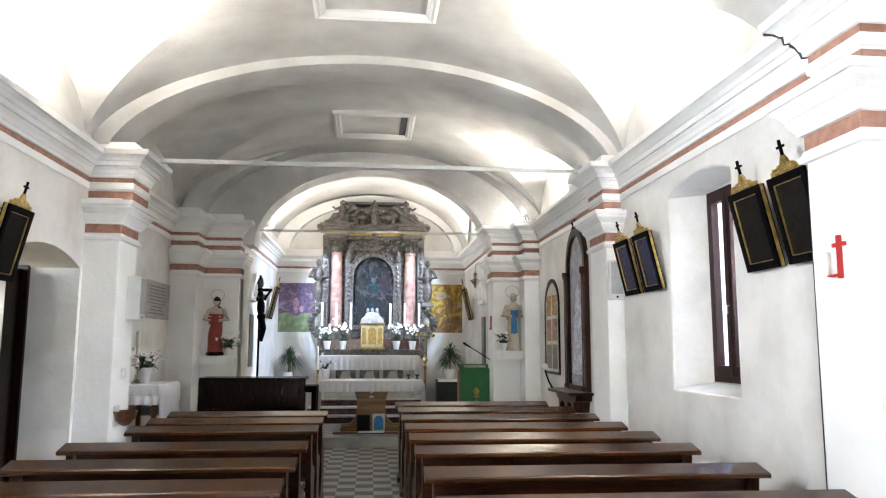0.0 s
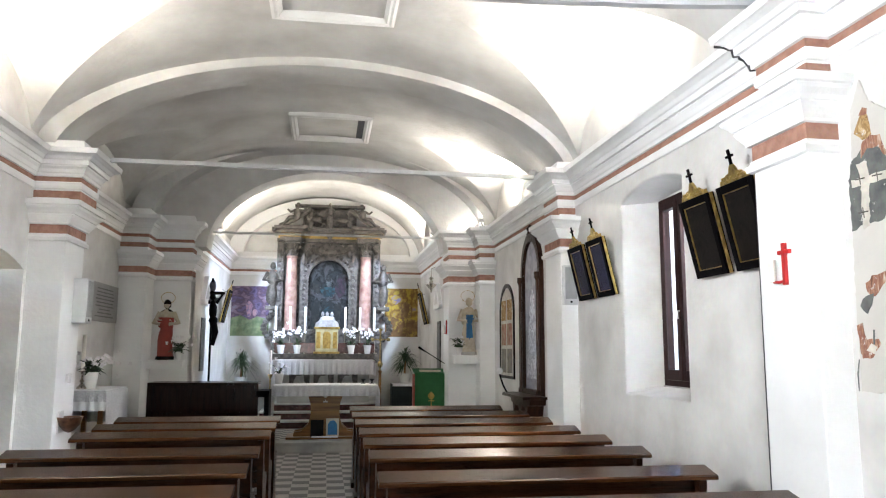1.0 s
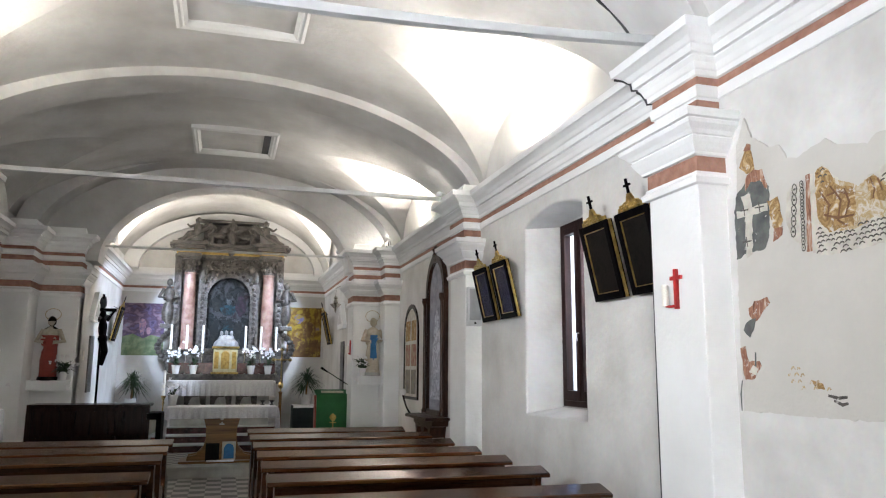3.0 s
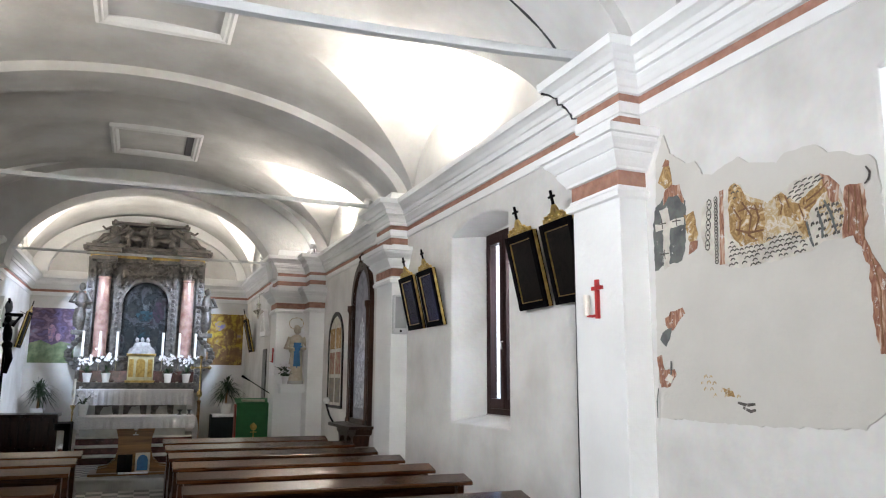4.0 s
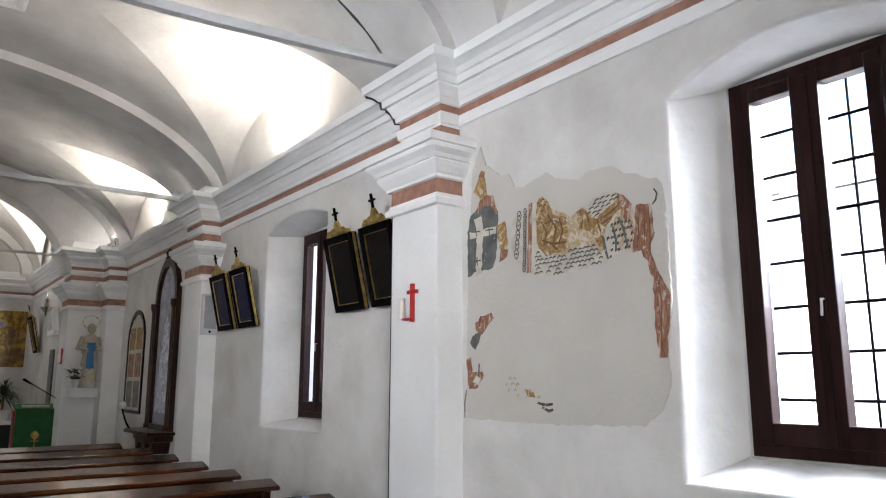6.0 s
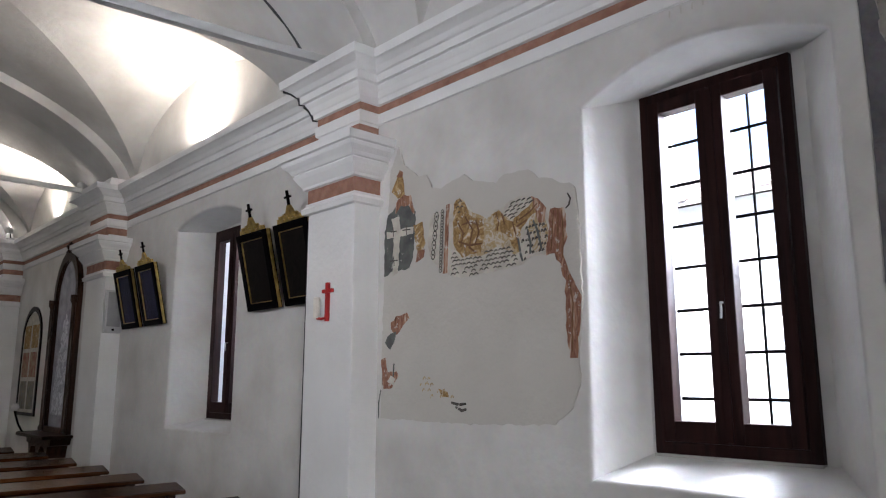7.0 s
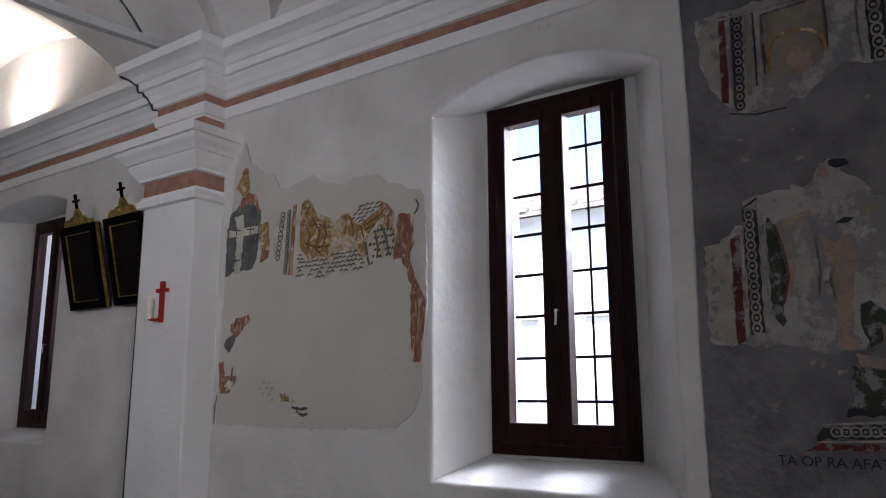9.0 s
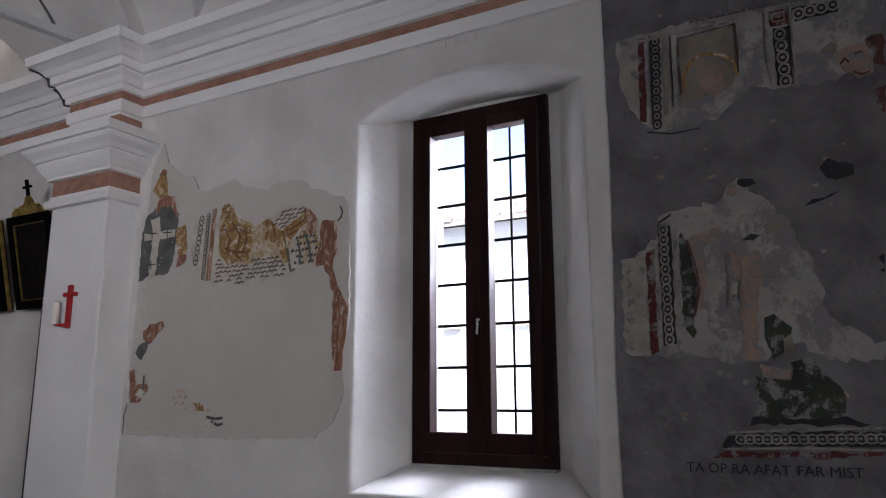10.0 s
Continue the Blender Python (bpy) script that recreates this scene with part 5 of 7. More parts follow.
# high altar: steps, stone front, mensa with lace, gradine
e = thing("high_altar", (-0.02, 14.6, CZ), label="old stone high altar on dark red marble steps", category="altar")
for k in range(3):
    bm = bmesh.new()
    d2 = 1.0 - 0.32 * k
    box(bm, -1.25 + 0.12 * k, 1.25 - 0.12 * k, -d2, 0.7, 0.13 * k, 0.13 * k + 0.105, bevel=0.006)
    part("step", bm, M_DARKMARBLE, e, "dark red veined marble step")
    part("step_edge", bx(-1.27 + 0.12 * k, 1.27 - 0.12 * k, -d2 - 0.02, 0.7, 0.13 * k + 0.105, 0.13 * k + 0.13, bevel=0.005), M_STONE, e)
part("altar_front", bx(-0.86, 0.86, -0.25, 0.4, 0.39, 1.12), M_STONE, e)
for x in (-0.45, 0.0, 0.45):
    part("relief_panel", bx(x - 0.19, x + 0.19, -0.27, -0.24, 0.55, 0.98, bevel=0.01), M_STUCCO, e)
    part("relief_ornament", blob(bmesh.new(), (x, -0.27, 0.77), (0.10, 0.02, 0.12), 3, 0.8, 2), M_STONE, e)
part("mensa", bx(-0.95, 0.95, -0.32, 0.42, 1.12, 1.19, bevel=0.008), M_STONE, e)
part("gradine", bx(-0.98, 0.98, 0.10, 0.44, 1.19, 1.31, bevel=0.008), M_STUCCO, e)
part("upper_gradine", bx(-0.98, 0.98, 0.28, 0.46, 1.31, 1.52, bevel=0.008), M_DARKMARBLE, e)
e = thing("mensa_cloth", (-0.02, 14.48, CZ), label="white linen cloth with a deep scalloped lace front", category="cloth")
part("linen", cloth_sheet(1.92, 0.44, 1.198, (0.03, 0.02, 0.30), 3), M_CLOTH, e)
part("lace_border", cloth_sheet(1.88, 0.45, 1.194, (0.27, 0.01, 0.02), 4, 0.016), M_LACE, e, "scalloped lace")

# tabernacle
M_CROWN = material("pale_marble", (0.30, 0.295, 0.29), 0.4, vary=0.2, scale=14, bump=0.1, tint=(0.17, 0.165, 0.16))
e = thing("tabernacle", (0.02, 14.82, CZ + 1.31), label="gilt marble tabernacle with a white domed top", category="tabernacle")
part("body", bx(-0.22, 0.22, -0.14, 0.14, 0.0, 0.50, bevel=0.01), material("pale_gilt_marble", (0.60, 0.56, 0.34), 0.35, vary=0.25, scale=16, bump=0.1, tint=(0.42, 0.39, 0.22)), e)
part("base", bx(-0.25, 0.25, -0.17, 0.15, 0.0, 0.04, bevel=0.008), M_GOLD, e)
part("cornice", bx(-0.25, 0.25, -0.17, 0.15, 0.48, 0.52, bevel=0.01), M_GOLD, e)
part("door", slab(pointed(0.15, 0.10, 0.36, 0.43), 0.012, Matrix.Translation((0, -0.152, 0))), M_GOLD, e, "bright gilt door")
part("dome", lathe([(0.24, 0.52), (0.22, 0.60), (0.15, 0.66), (0.13, 0.72), (0.0, 0.74)], 8), M_CROWN, e, "pale stone top", smooth=30)
for s in (-1, 0, 1):
    bm = blob(bmesh.new(), (s * 0.09, -0.03, 0.77), (0.030, 0.03, 0.05), s + 2, 0.4)
    part("cherub", bm, M_CROWN, e)
for s in (-1, 1):
    part("side_panel", bx(s * 0.16 - 0.04, s * 0.16 + 0.04, -0.15, -0.13, 0.10, 0.42, bevel=0.006), M_GOLD, e)


def candlestick(x, y, z, h, ch, label, metal=None):
    e = thing("candlestick", (x, y, z), label=label, category="candlestick", group="altar candlesticks")
    r = 0.055
    prof = [(0.0, 0), (r, 0), (r, 0.015), (0.035, 0.035), (0.015, 0.06), (0.02, h * 0.25), (0.012, h * 0.32), (0.026, h * 0.45), (0.012, h * 0.55), (0.011, h * 0.8), (0.02, h * 0.86), (0.012, h * 0.9), (0.04, h * 0.97), (0.042, h), (0.0, h)]
    part("stem", lathe(prof, 14), metal or M_BRASS, e, smooth=40)
    part("candle", lathe([(0.0, h), (0.022, h), (0.022, h + ch), (0.015, h + ch + 0.004), (0.0, h + ch)], 12), M_WAX, e)
    return e


SILVER = material("silvered_brass", (0.62, 0.58, 0.50), 0.25, 1.0, vary=0.15, bump=0.05)
for x in (-0.98, -0.70, -0.41, 0.38, 0.67, 0.96):
    candlestick(x, 14.93, CZ + 1.31, 0.46, 0.46, "tall silvered candlestick with a white candle", SILVER)
e = candlestick(-0.96, 13.62, CZ + 0.10, 0.85, 0.42, "tall brass floor candlestick with a white candle")
part("plinth", bx(-0.13, 0.13, -0.13, 0.13, -0.10, 0.0, bevel=0.01), M_STONE, e)


def orchid(x, y, z, seed, h=0.45, leafy=False, label="white orchid in a white ceramic pot", petals=26, spread=0.16, pot=0.075):
    rng = random.Random(seed)
    e = thing("potted_flower", (x, y, z), label=label, category="plant", group="flower pots")
    part("pot", lathe([(0.0, 0), (pot * 0.7, 0), (pot, pot * 2), (pot * 1.08, pot * 2), (pot * 1.08, pot * 2.2), (pot * 0.9, pot * 2.2), (pot * 0.85, pot * 1.9), (0.0, pot * 1.9)], 16), M_POT, e, smooth=40)
    bm = bmesh.new()
    for k in range(80 if leafy else 9):
        a, l, up = rng.uniform(0, 6.28), rng.uniform(0.06, 0.2), rng.uniform(-0.02, 0.17)
        base = Vector((0, 0, pot * 2))
        tip = base + Vector((math.cos(a) * l, math.sin(a) * l, up))
        midp = (base + tip) / 2 + Vector((0, 0, 0.05))
        w = Vector((-math.sin(a), math.cos(a), 0)) * 0.022
        v = [bm.verts.new(p) for p in (base, midp + w, tip, midp - w)]
        bm.faces.new(v)
        v2 = [bm.verts.new(p + Vector((0, 0, -0.004))) for p in (base, midp + w, tip, midp - w)]
        bm.faces.new(v2[::-1])
    part("leaves", bm, M_LEAF, e)
    bm = bmesh.new()
    for k in range(2):
        s = -1 if k else 1
        tube([(0, 0, pot * 2), (s * 0.03, -0.02, h * 0.7), (s * 0.09, -0.04, h)], 0.005, 5, bm)
    part("stem", bm, M_LEAF, e)
    bm = bmesh.new()
    for k in range(petals):
        c = Vector((rng.gauss(0, spread * 0.5), rng.uniform(-0.08, 0.02), h + rng.gauss(0, 0.055)))
        for q in range(4):
            a = q * 1.57 + rng.uniform(0, 1)
            d2 = Vector((math.cos(a), -0.3, math.sin(a))) * rng.uniform(0.022, 0.034)
            n2 = Vector((-math.sin(a), 0.1, math.cos(a))) * 0.014
            bm.faces.new([bm.verts.new(p) for p in (c, c + d2 * 0.5 + n2, c + d2, c + d2 * 0.5 - n2)])
    part("blossom", bm, M_PETAL, e)
    return e


for k, (x, h) in enumerate(((-0.86, 0.40), (-0.55, 0.44), (0.50, 0.44), (0.82, 0.42))):
    orchid(x, 14.78, CZ + 1.31, k, h)
orchid(-0.72, 12.15, CZ + 0.845, 11, 0.30, petals=16, label="small white flower pot on the altar cloth")
for x in (0.62, 0.76):
    e = thing("altar_cruet", (x, 12.2, CZ + 0.845), label="small dark pewter cruet stand on the altar", category="cruet", group="altar cruets")
    part("bowl", lathe([(0.0, 0), (0.04, 0), (0.015, 0.02), (0.015, 0.04), (0.045, 0.07), (0.04, 0.075), (0.0, 0.06)], 12), M_IRON, e, smooth=40)

# processional cross
e = thing("processional_cross", (1.02, 14.0, CZ), label="gilt processional cross on a brown wooden staff", category="cross")
part("staff", lathe([(0.0, 0), (0.05, 0), (0.05, 0.03), (0.028, 0.06), (0.028, 0.95), (0.04, 1.0), (0.0, 1.02)], 12), M_HONEY, e)
bm = tube([(0, 0, 1.0), (0, 0, 1.75)], 0.014, 8)
tube([(-0.15, 0, 1.58), (0.15, 0, 1.58)], 0.014, 8, bm)
for p in ((-0.15, 0, 1.58), (0.15, 0, 1.58), (0, 0, 1.76), (0, 0, 1.58)):
    blob(bm, p, 0.035, 1, 0.3, 2)
blob(bm, (0, 0, 1.12), (0.05, 0.05, 0.07), 1, 0.1, 2)
part("cross", bm, M_BRASS, e, "gilt trefoil cross")

# ================= retable =================
RX, RY = 0.03, 15.25
e = thing("retable", (RX, RY, CZ), label="carved grey stucco altarpiece with red marble columns and painting", category="altarpiece")
RZ = lambda z: z - CZ


def statue_mesh(bm, at, h, seed, lean=0.0, wide=1.0):
    """A rough draped figure as one plain lump of shapes."""
    x, y, z = at
    blob(bm, (x, y, z + h * 0.26), (0.115 * wide * h, 0.09 * h, 0.30 * h), seed, 0.5, 2)
    blob(bm, (x + lean * 0.05, y - 0.01, z + h * 0.62), (0.125 * wide * h, 0.085 * h, 0.20 * h), seed + 1, 0.4, 2)
    blob(bm, (x + lean * 0.09, y - 0.02, z + h * 0.90), (0.065 * h, 0.065 * h, 0.085 * h), seed + 2, 0.15, 2)
    for s in (-1, 1):
        tube([(x + s * 0.11 * h + lean * 0.05, y, z + h * 0.76), (x + s * 0.20 * h + lean * 0.1, y - 0.05 * h, z + h * 0.58), (x + s * 0.06 * h + lean * 0.2, y - 0.12 * h, z + h * 0.56)], [0.042 * h, 0.036 * h, 0.028 * h], 8, bm)
    return bm


part("back_panel", bx(-1.0, 1.0, 0.10, 0.34, RZ(1.30), RZ(4.05), bevel=0.01), M_STUCCO, e)
part("predella", bx(-1.12, 1.12, -0.02, 0.30, RZ(1.28), RZ(1.86), bevel=0.015), M_STUCCO, e)
part("predella_cornice", bx(-1.16, 1.16, -0.06, 0.30, RZ(1.86), RZ(1.93), bevel=0.012), M_STUCCO, e)
for s in (-1, 1):
    col = part("column", lathe([(0.0, RZ(1.93)), (0.15, RZ(1.93)), (0.15, RZ(1.97)), (0.13, RZ(2.0)), (0.115, RZ(2.03)), (0.125, RZ(2.5)), (0.105, RZ(3.40)), (0.12, RZ(3.41)), (0.12, RZ(3.44)), (0.0, RZ(3.44))], 28, at=(s * 0.75, 0.0, 0)), M_MARBLE, e, "polished red marble column", smooth=40)
    bm = lathe([(0.0, RZ(3.44)), (0.105, RZ(3.44)), (0.115, RZ(3.58)), (0.16, RZ(3.70)), (0.0, RZ(3.70))], 16, at=(s * 0.75, 0, 0))
    box(bm, s * 0.75 - 0.17, s * 0.75 + 0.17, -0.17, 0.17, RZ(3.70), RZ(3.74), bevel=0.008)
    for k in range(16):
        a = k * 6.28 / 8 + (0.39 if k > 7 else 0)
        r, z = (0.125, 3.52) if k < 8 else (0.15, 3.64)
        blob(bm, (s * 0.75 + r * math.cos(a), r * math.sin(a), RZ(z)), (0.035, 0.035, 0.055), k, 0.3, 1)
    part("capital", bm, M_STUCCO, col, "leafy stucco capital")
    strip = part("side_pilaster", bx(s * 0.98 - 0.07, s * 0.98 + 0.07, 0.0, 0.2, RZ(1.93), RZ(3.74), bevel=0.008), M_STUCCO, e)
    bm = bmesh.new()
    for k in range(16):
        blob(bm, (s * 0.98 + 0.015 * math.sin(k * 2), -0.01, RZ(2.05 + k * 0.10)), (0.045, 0.03, 0.045), k, 0.5, 1)
    part("carved_garland", bm, M_STUCCO, strip)["kind"] = "stuff"
    bm = statue_mesh(bmesh.new(), (s * 1.12, 0.0, RZ(2.42)), 0.90, 5 + s)
    part("carved_figure", bm, M_STUCCO, e, "grey stucco standing figure", smooth=60)
    bm = bmesh.new()
    box(bm, s * 1.12 - 0.13, s * 1.12 + 0.13, -0.12, 0.14, RZ(2.34), RZ(2.42), bevel=0.02)
    for k in range(12):
        t = k / 11
        blob(bm, (s * (1.12 + 0.15 * math.sin(t * 5.2 - 0.6)), 0.02, RZ(2.32 - 0.80 * t)), (0.075, 0.09, 0.06), k, 0.3, 1)
    part("console", bm, M_STUCCO, e, "scrolled stucco console")["kind"] = "stuff"
# entablature with breaks over the columns
for name, z0, z1, grow, mat in (("architrave", 3.74, 3.82, 0.0, M_STUCCO), ("frieze", 3.82, 3.90, -0.02, M_GOLD), ("upper_cornice", 3.90, 3.97, 0.06, M_STUCCO), ("upper_cornice", 3.97, 4.03, 0.11, M_STUCCO)):
    bm = bmesh.new()
    box(bm, -1.06 - grow, 1.06 + grow, 0.02 - grow, 0.3, RZ(z0), RZ(z1), bevel=0.006)
    for s in (-1, 1):
        box(bm, s * 0.78 - 0.22 - grow, s * 0.78 + 0.22 + grow, -0.19 - grow, 0.29, RZ(z0) + 0.001, RZ(z1) + 0.001, bevel=0.006)
    part(name, bm, mat, e)
bm = bmesh.new()
for k in range(34):
    box(bm, -1.10 + k * 0.066, -1.07 + k * 0.066, -0.09, 0.0, RZ(3.875), RZ(3.90))
part("dentils", bm, M_STUCCO, e)
# attic: scrolls, figures and a curved crown
for s in (-1, 1):
    pts = [(s * 1.02, 4.06), (s * 0.80, 4.14), (s * 0.58, 4.29), (s * 0.40, 4.40), (s * 0.34, 4.33), (s * 0.40, 4.25)]
    bm = tube([(x, -0.12, RZ(z)) for x, z in pts], [0.035, 0.05, 0.055, 0.05, 0.035, 0.025], 10)
    part("scroll", bm, M_STUCCO, e, "sloping stucco scroll")
    bm = bmesh.new()
    box(bm, s * 0.70 - 0.30, s * 0.70 + 0.30, -0.16, 0.2, RZ(4.03), RZ(4.07), bevel=0.008)
    part("pediment_foot", bm, M_STUCCO, e)
    # a figure half lying on the scroll, its legs trailing outward
    bm = bmesh.new()
    blob(bm, (s * 0.66, -0.16, RZ(4.30)), (0.075, 0.07, 0.13), 9 + s, 0.35)
    blob(bm, (s * 0.645, -0.18, RZ(4.475)), (0.045, 0.045, 0.055), 3 + s, 0.15)
    tube([(s * 0.68, -0.16, RZ(4.22)), (s * 0.82, -0.20, RZ(4.20)), (s * 0.93, -0.18, RZ(4.08))], [0.06, 0.05, 0.025], 8, bm)
    tube([(s * 0.66, -0.15, RZ(4.22)), (s * 0.77, -0.22, RZ(4.13)), (s * 0.88, -0.20, RZ(4.06))], [0.055, 0.042, 0.022], 8, bm)
    tube([(s * 0.70, -0.16, RZ(4.38)), (s * 0.80, -0.18, RZ(4.33)), (s * 0.86, -0.2, RZ(4.38))], [0.03, 0.025, 0.018], 7, bm)
    tube([(s * 0.62, -0.16, RZ(4.38)), (s * 0.54, -0.20, RZ(4.36)), (s * 0.47, -0.18, RZ(4.44))], [0.03, 0.025, 0.018], 7, bm)
    part("carved_figure", bm, M_STUCCO, e, "half-lying stucco figure", smooth=60)
    bm = statue_mesh(bmesh.new(), (s * 0.40, -0.06, RZ(4.04)), 0.32, 19 + s, s * 0.5, 1.3)
    blob(bm, (s * 0.26, -0.04, RZ(4.20)), (0.13, 0.02, 0.05), 4, 0.4)
    part("carved_figure", bm, M_STUCCO, e, "small winged stucco figure", smooth=60)
    part("arch_angel", statue_mesh(bmesh.new(), (s * 0.50, -0.10, RZ(3.24)), 0.44, 29 + s, -s * 1.8, 1.1), M_STUCCO, e, "stucco figure over the arch", smooth=60)
bm = statue_mesh(bmesh.new(), (0.0, -0.14, RZ(4.05)), 0.50, 3)
for s in (-1, 1):
    blob(bm, (s * 0.12, -0.08, RZ(4.33)), (0.10, 0.02, 0.07), 6, 0.4)
part("carved_figure", bm, M_STUCCO, e, "winged stucco figure at the crown", smooth=60)
part("attic_panel", bx(-0.55, 0.55, 0.12, 0.28, RZ(4.03), RZ(4.46), bevel=0.01), M_STUCCO, e)
part("attic_cornice", bx(-0.72, 0.72, -0.02, 0.30, RZ(4.475), RZ(4.53), bevel=0.012), M_STUCCO, e)
rng = random.Random(8)
bm = bmesh.new()
for k in range(30):
    x = rng.uniform(-0.55, 0.55)
    blob(bm, (x, rng.uniform(0.06, 0.12), RZ(4.06 + rng.random() * 0.26 * (1 - abs(x)))), rng.uniform(0.02, 0.05), k, 0.5, 1)
part("attic_carving", bm, M_STUCCO, e)["kind"] = "stuff"
bm = bmesh.new()
for k in range(24):
    blob(bm, (rng.uniform(-0.6, 0.6), -0.03, RZ(3.60 + rng.uniform(-0.04, 0.14))), (rng.uniform(0.02, 0.05), 0.03, 0.03), k, 0.5, 1)
blob(bm, (0, -0.05, RZ(3.86)), (0.06, 0.05, 0.06), 3, 0.2, 2)
part("spandrel_carving", bm, M_STUCCO, e)["kind"] = "stuff"


def round_head(w, z0, spring, n=14):
    h = w / 2
    return [(-h, z0), (h, z0)] + [(h * math.cos(math.pi * i / n), spring + h * math.sin(math.pi * i / n)) for i in range(n + 1)]


fr = part("painting_frame", ring_board(round_head(1.16, RZ(1.93), RZ(3.02)), round_head(0.82, RZ(1.96), RZ(2.96)), 0.12, Matrix.Translation((0.0, -0.03, 0))), M_STUCCO, e, "arched carved frame")
bm = bmesh.new()
for k in range(36):
    t = k / 35
    if t < 0.3 or t > 0.7:
        s = -1 if t < 0.5 else 1
        z = 2.0 + (t / 0.3 if t < 0.5 else (1 - t) / 0.3) * 1.0
        p = (s * 0.495, -0.04, RZ(z))
    else:
        a = math.pi * (1 - (t - 0.3) / 0.4)
        p = (0.495 * math.cos(a), -0.04, RZ(2.98) + 0.495 * math.sin(a))
    blob(bm, p, 0.04, k, 0.4, 1)
part("frame_carving", bm, M_STUCCO, fr, "worn leaf carving")["kind"] = "stuff"
canvas = part("canvas", slab(round_head(0.84, RZ(1.96), RZ(2.96)), 0.02, Matrix.Translation((0.0, 0.06, 0))), M_ALTARPIECE, e, "dark altar painting in blues and browns")
for k, (tint, cx, cz, rx, rz2) in enumerate((("azure", 0.0, 2.72, 0.15, 0.13), ("pale", 0.0, 2.95, 0.06, 0.14), ("pale", -0.03, 2.56, 0.16, 0.03), ("rose", 0.24, 2.85, 0.10, 0.22), ("azure", 0.02, 2.38, 0.10, 0.14),
                                             ("ash", -0.24, 2.30, 0.08, 0.26), ("ash", 0.20, 2.32, 0.07, 0.22), ("ash", -0.24, 2.82, 0.08, 0.16), ("pale", -0.25, 2.55, 0.035, 0.04), ("pale", 0.19, 2.52, 0.03, 0.04))):
    ring = [(cx + rx * (1 + 0.25 * math.sin(3 * a + k)) * math.cos(a), RZ(cz) + rz2 * (1 + 0.2 * math.cos(2 * a + k)) * math.sin(a)) for a in [q * 0.3927 for q in range(16)]]
    part("painted_shape", slab(ring, 0.002, Matrix.Translation((0, 0.0578 - 0.0004 * k, 0))), ALTAR_TINTS[tint], canvas)

MEADOW = material("mural_green", (0.12, 0.17, 0.085), 0.85, vary=0.25, scale=9, tint=(0.28, 0.32, 0.18))
UMBER = worn(material("mural_umber", (0.16, 0.085, 0.04), 0.85, vary=0.25, scale=9, tint=(0.26, 0.15, 0.06)), (0.36, 0.25, 0.06), 0.52, 7)
ROSE = worn(material("mural_rose", (0.40, 0.24, 0.28), 0.85, vary=0.25, scale=12, tint=(0.26, 0.13, 0.20)), (0.14, 0.11, 0.19), 0.50, 9)
VIOLET = worn(material("mural_violet", (0.17, 0.15, 0.34), 0.85, vary=0.25, scale=12, tint=(0.30, 0.26, 0.36)), (0.36, 0.25, 0.06), 0.48, 9)
# ================= murals and fittings of the chancel =================
for x0, x1, mat, lab in ((-1.93, -1.17, M_MURAL_L, "faded mural of a green meadow and violet sky"), (1.22, 1.92, M_MURAL_R, "faded ochre and violet mural")):
    e = thing("mural", ((x0 + x1) / 2, 15.6, 1.82), label=lab + " behind the altar", category="mural", group="chancel murals")
    w = x1 - x0
    part("painted_field", bx(-w / 2, w / 2, -0.006, 0, 0, 1.02), mat, e)
    low = [(-w / 2, 0.0), (w / 2, 0.0), (w / 2, 0.34), (w * 0.2, 0.40), (0.0, 0.33), (-w * 0.25, 0.42), (-w / 2, 0.36)]
    part("painted_ground", slab(low, 0.003, Matrix.Translation((0, -0.009, 0))), MEADOW if x0 < 0 else UMBER, e)
    spots = [(-0.02, 0.55, 0.06, 0.17), (0.10, 0.48, 0.05, 0.07)] if x0 < 0 else [(0.10, 0.50, 0.13, 0.24), (-0.12, 0.78, 0.10, 0.10)]
    for k, (cx, cz, rx, rz2) in enumerate(spots):
        ring = [(cx + rx * (1 + 0.2 * math.sin(3 * a + k)) * math.cos(a), cz + rz2 * math.sin(a)) for a in [q * 0.524 for q in range(12)]]
        part("painted_shape", slab(ring, 0.002, Matrix.Translation((0, -0.0125, 0))), (ROSE if x0 < 0 else UMBER) if k == 0 else (ROSE if x0 < 0 else VIOLET), e)
for s in (-1, 1):
    e = thing("wall_tabernacle", (s * 1.98, 12.90 if s > 0 else 12.45, 1.95), 90 if s > 0 else -90, "white plaster pediment over a small wall cupboard", "cupboard", "chancel wall cupboards")
    part("pediment", slab([(-0.30, 0.32), (0.30, 0.32), (0.33, 0.38), (0.0, 0.78), (-0.33, 0.38)], 0.07), M_WHITE, e)
    part("tympanum", slab([(-0.20, 0.40), (0.20, 0.40), (0.0, 0.64)], 0.05, Matrix.Translation((0, 0.03, 0))), M_VAULT, e)
    part("door", bx(-0.17, 0.17, 0.0, 0.025, -0.75, 0.1, bevel=0.006), M_STUCCO, e, "grey painted door")
    station((s * 1.96, 14.3, 2.05), s, 0.42, 0.62)
e = thing("hanging_lamp", (1.70, 12.02, 2.60), label="silver sanctuary lamp hanging from the wall bracket", category="lamp")
part("bowl", lathe([(0.0, -0.12), (0.015, -0.10), (0.022, -0.06), (0.075, 0.0), (0.09, 0.02), (0.035, 0.04), (0.022, 0.10), (0.04, 0.12), (0.0, 0.16)], 14), SILVER, e, smooth=40)
part("arm", tube([(0.22, 0, 0.30), (0.1, 0, 0.33), (0.0, 0, 0.28), (0, 0, 0.14)], 0.007, 6), SILVER, e)

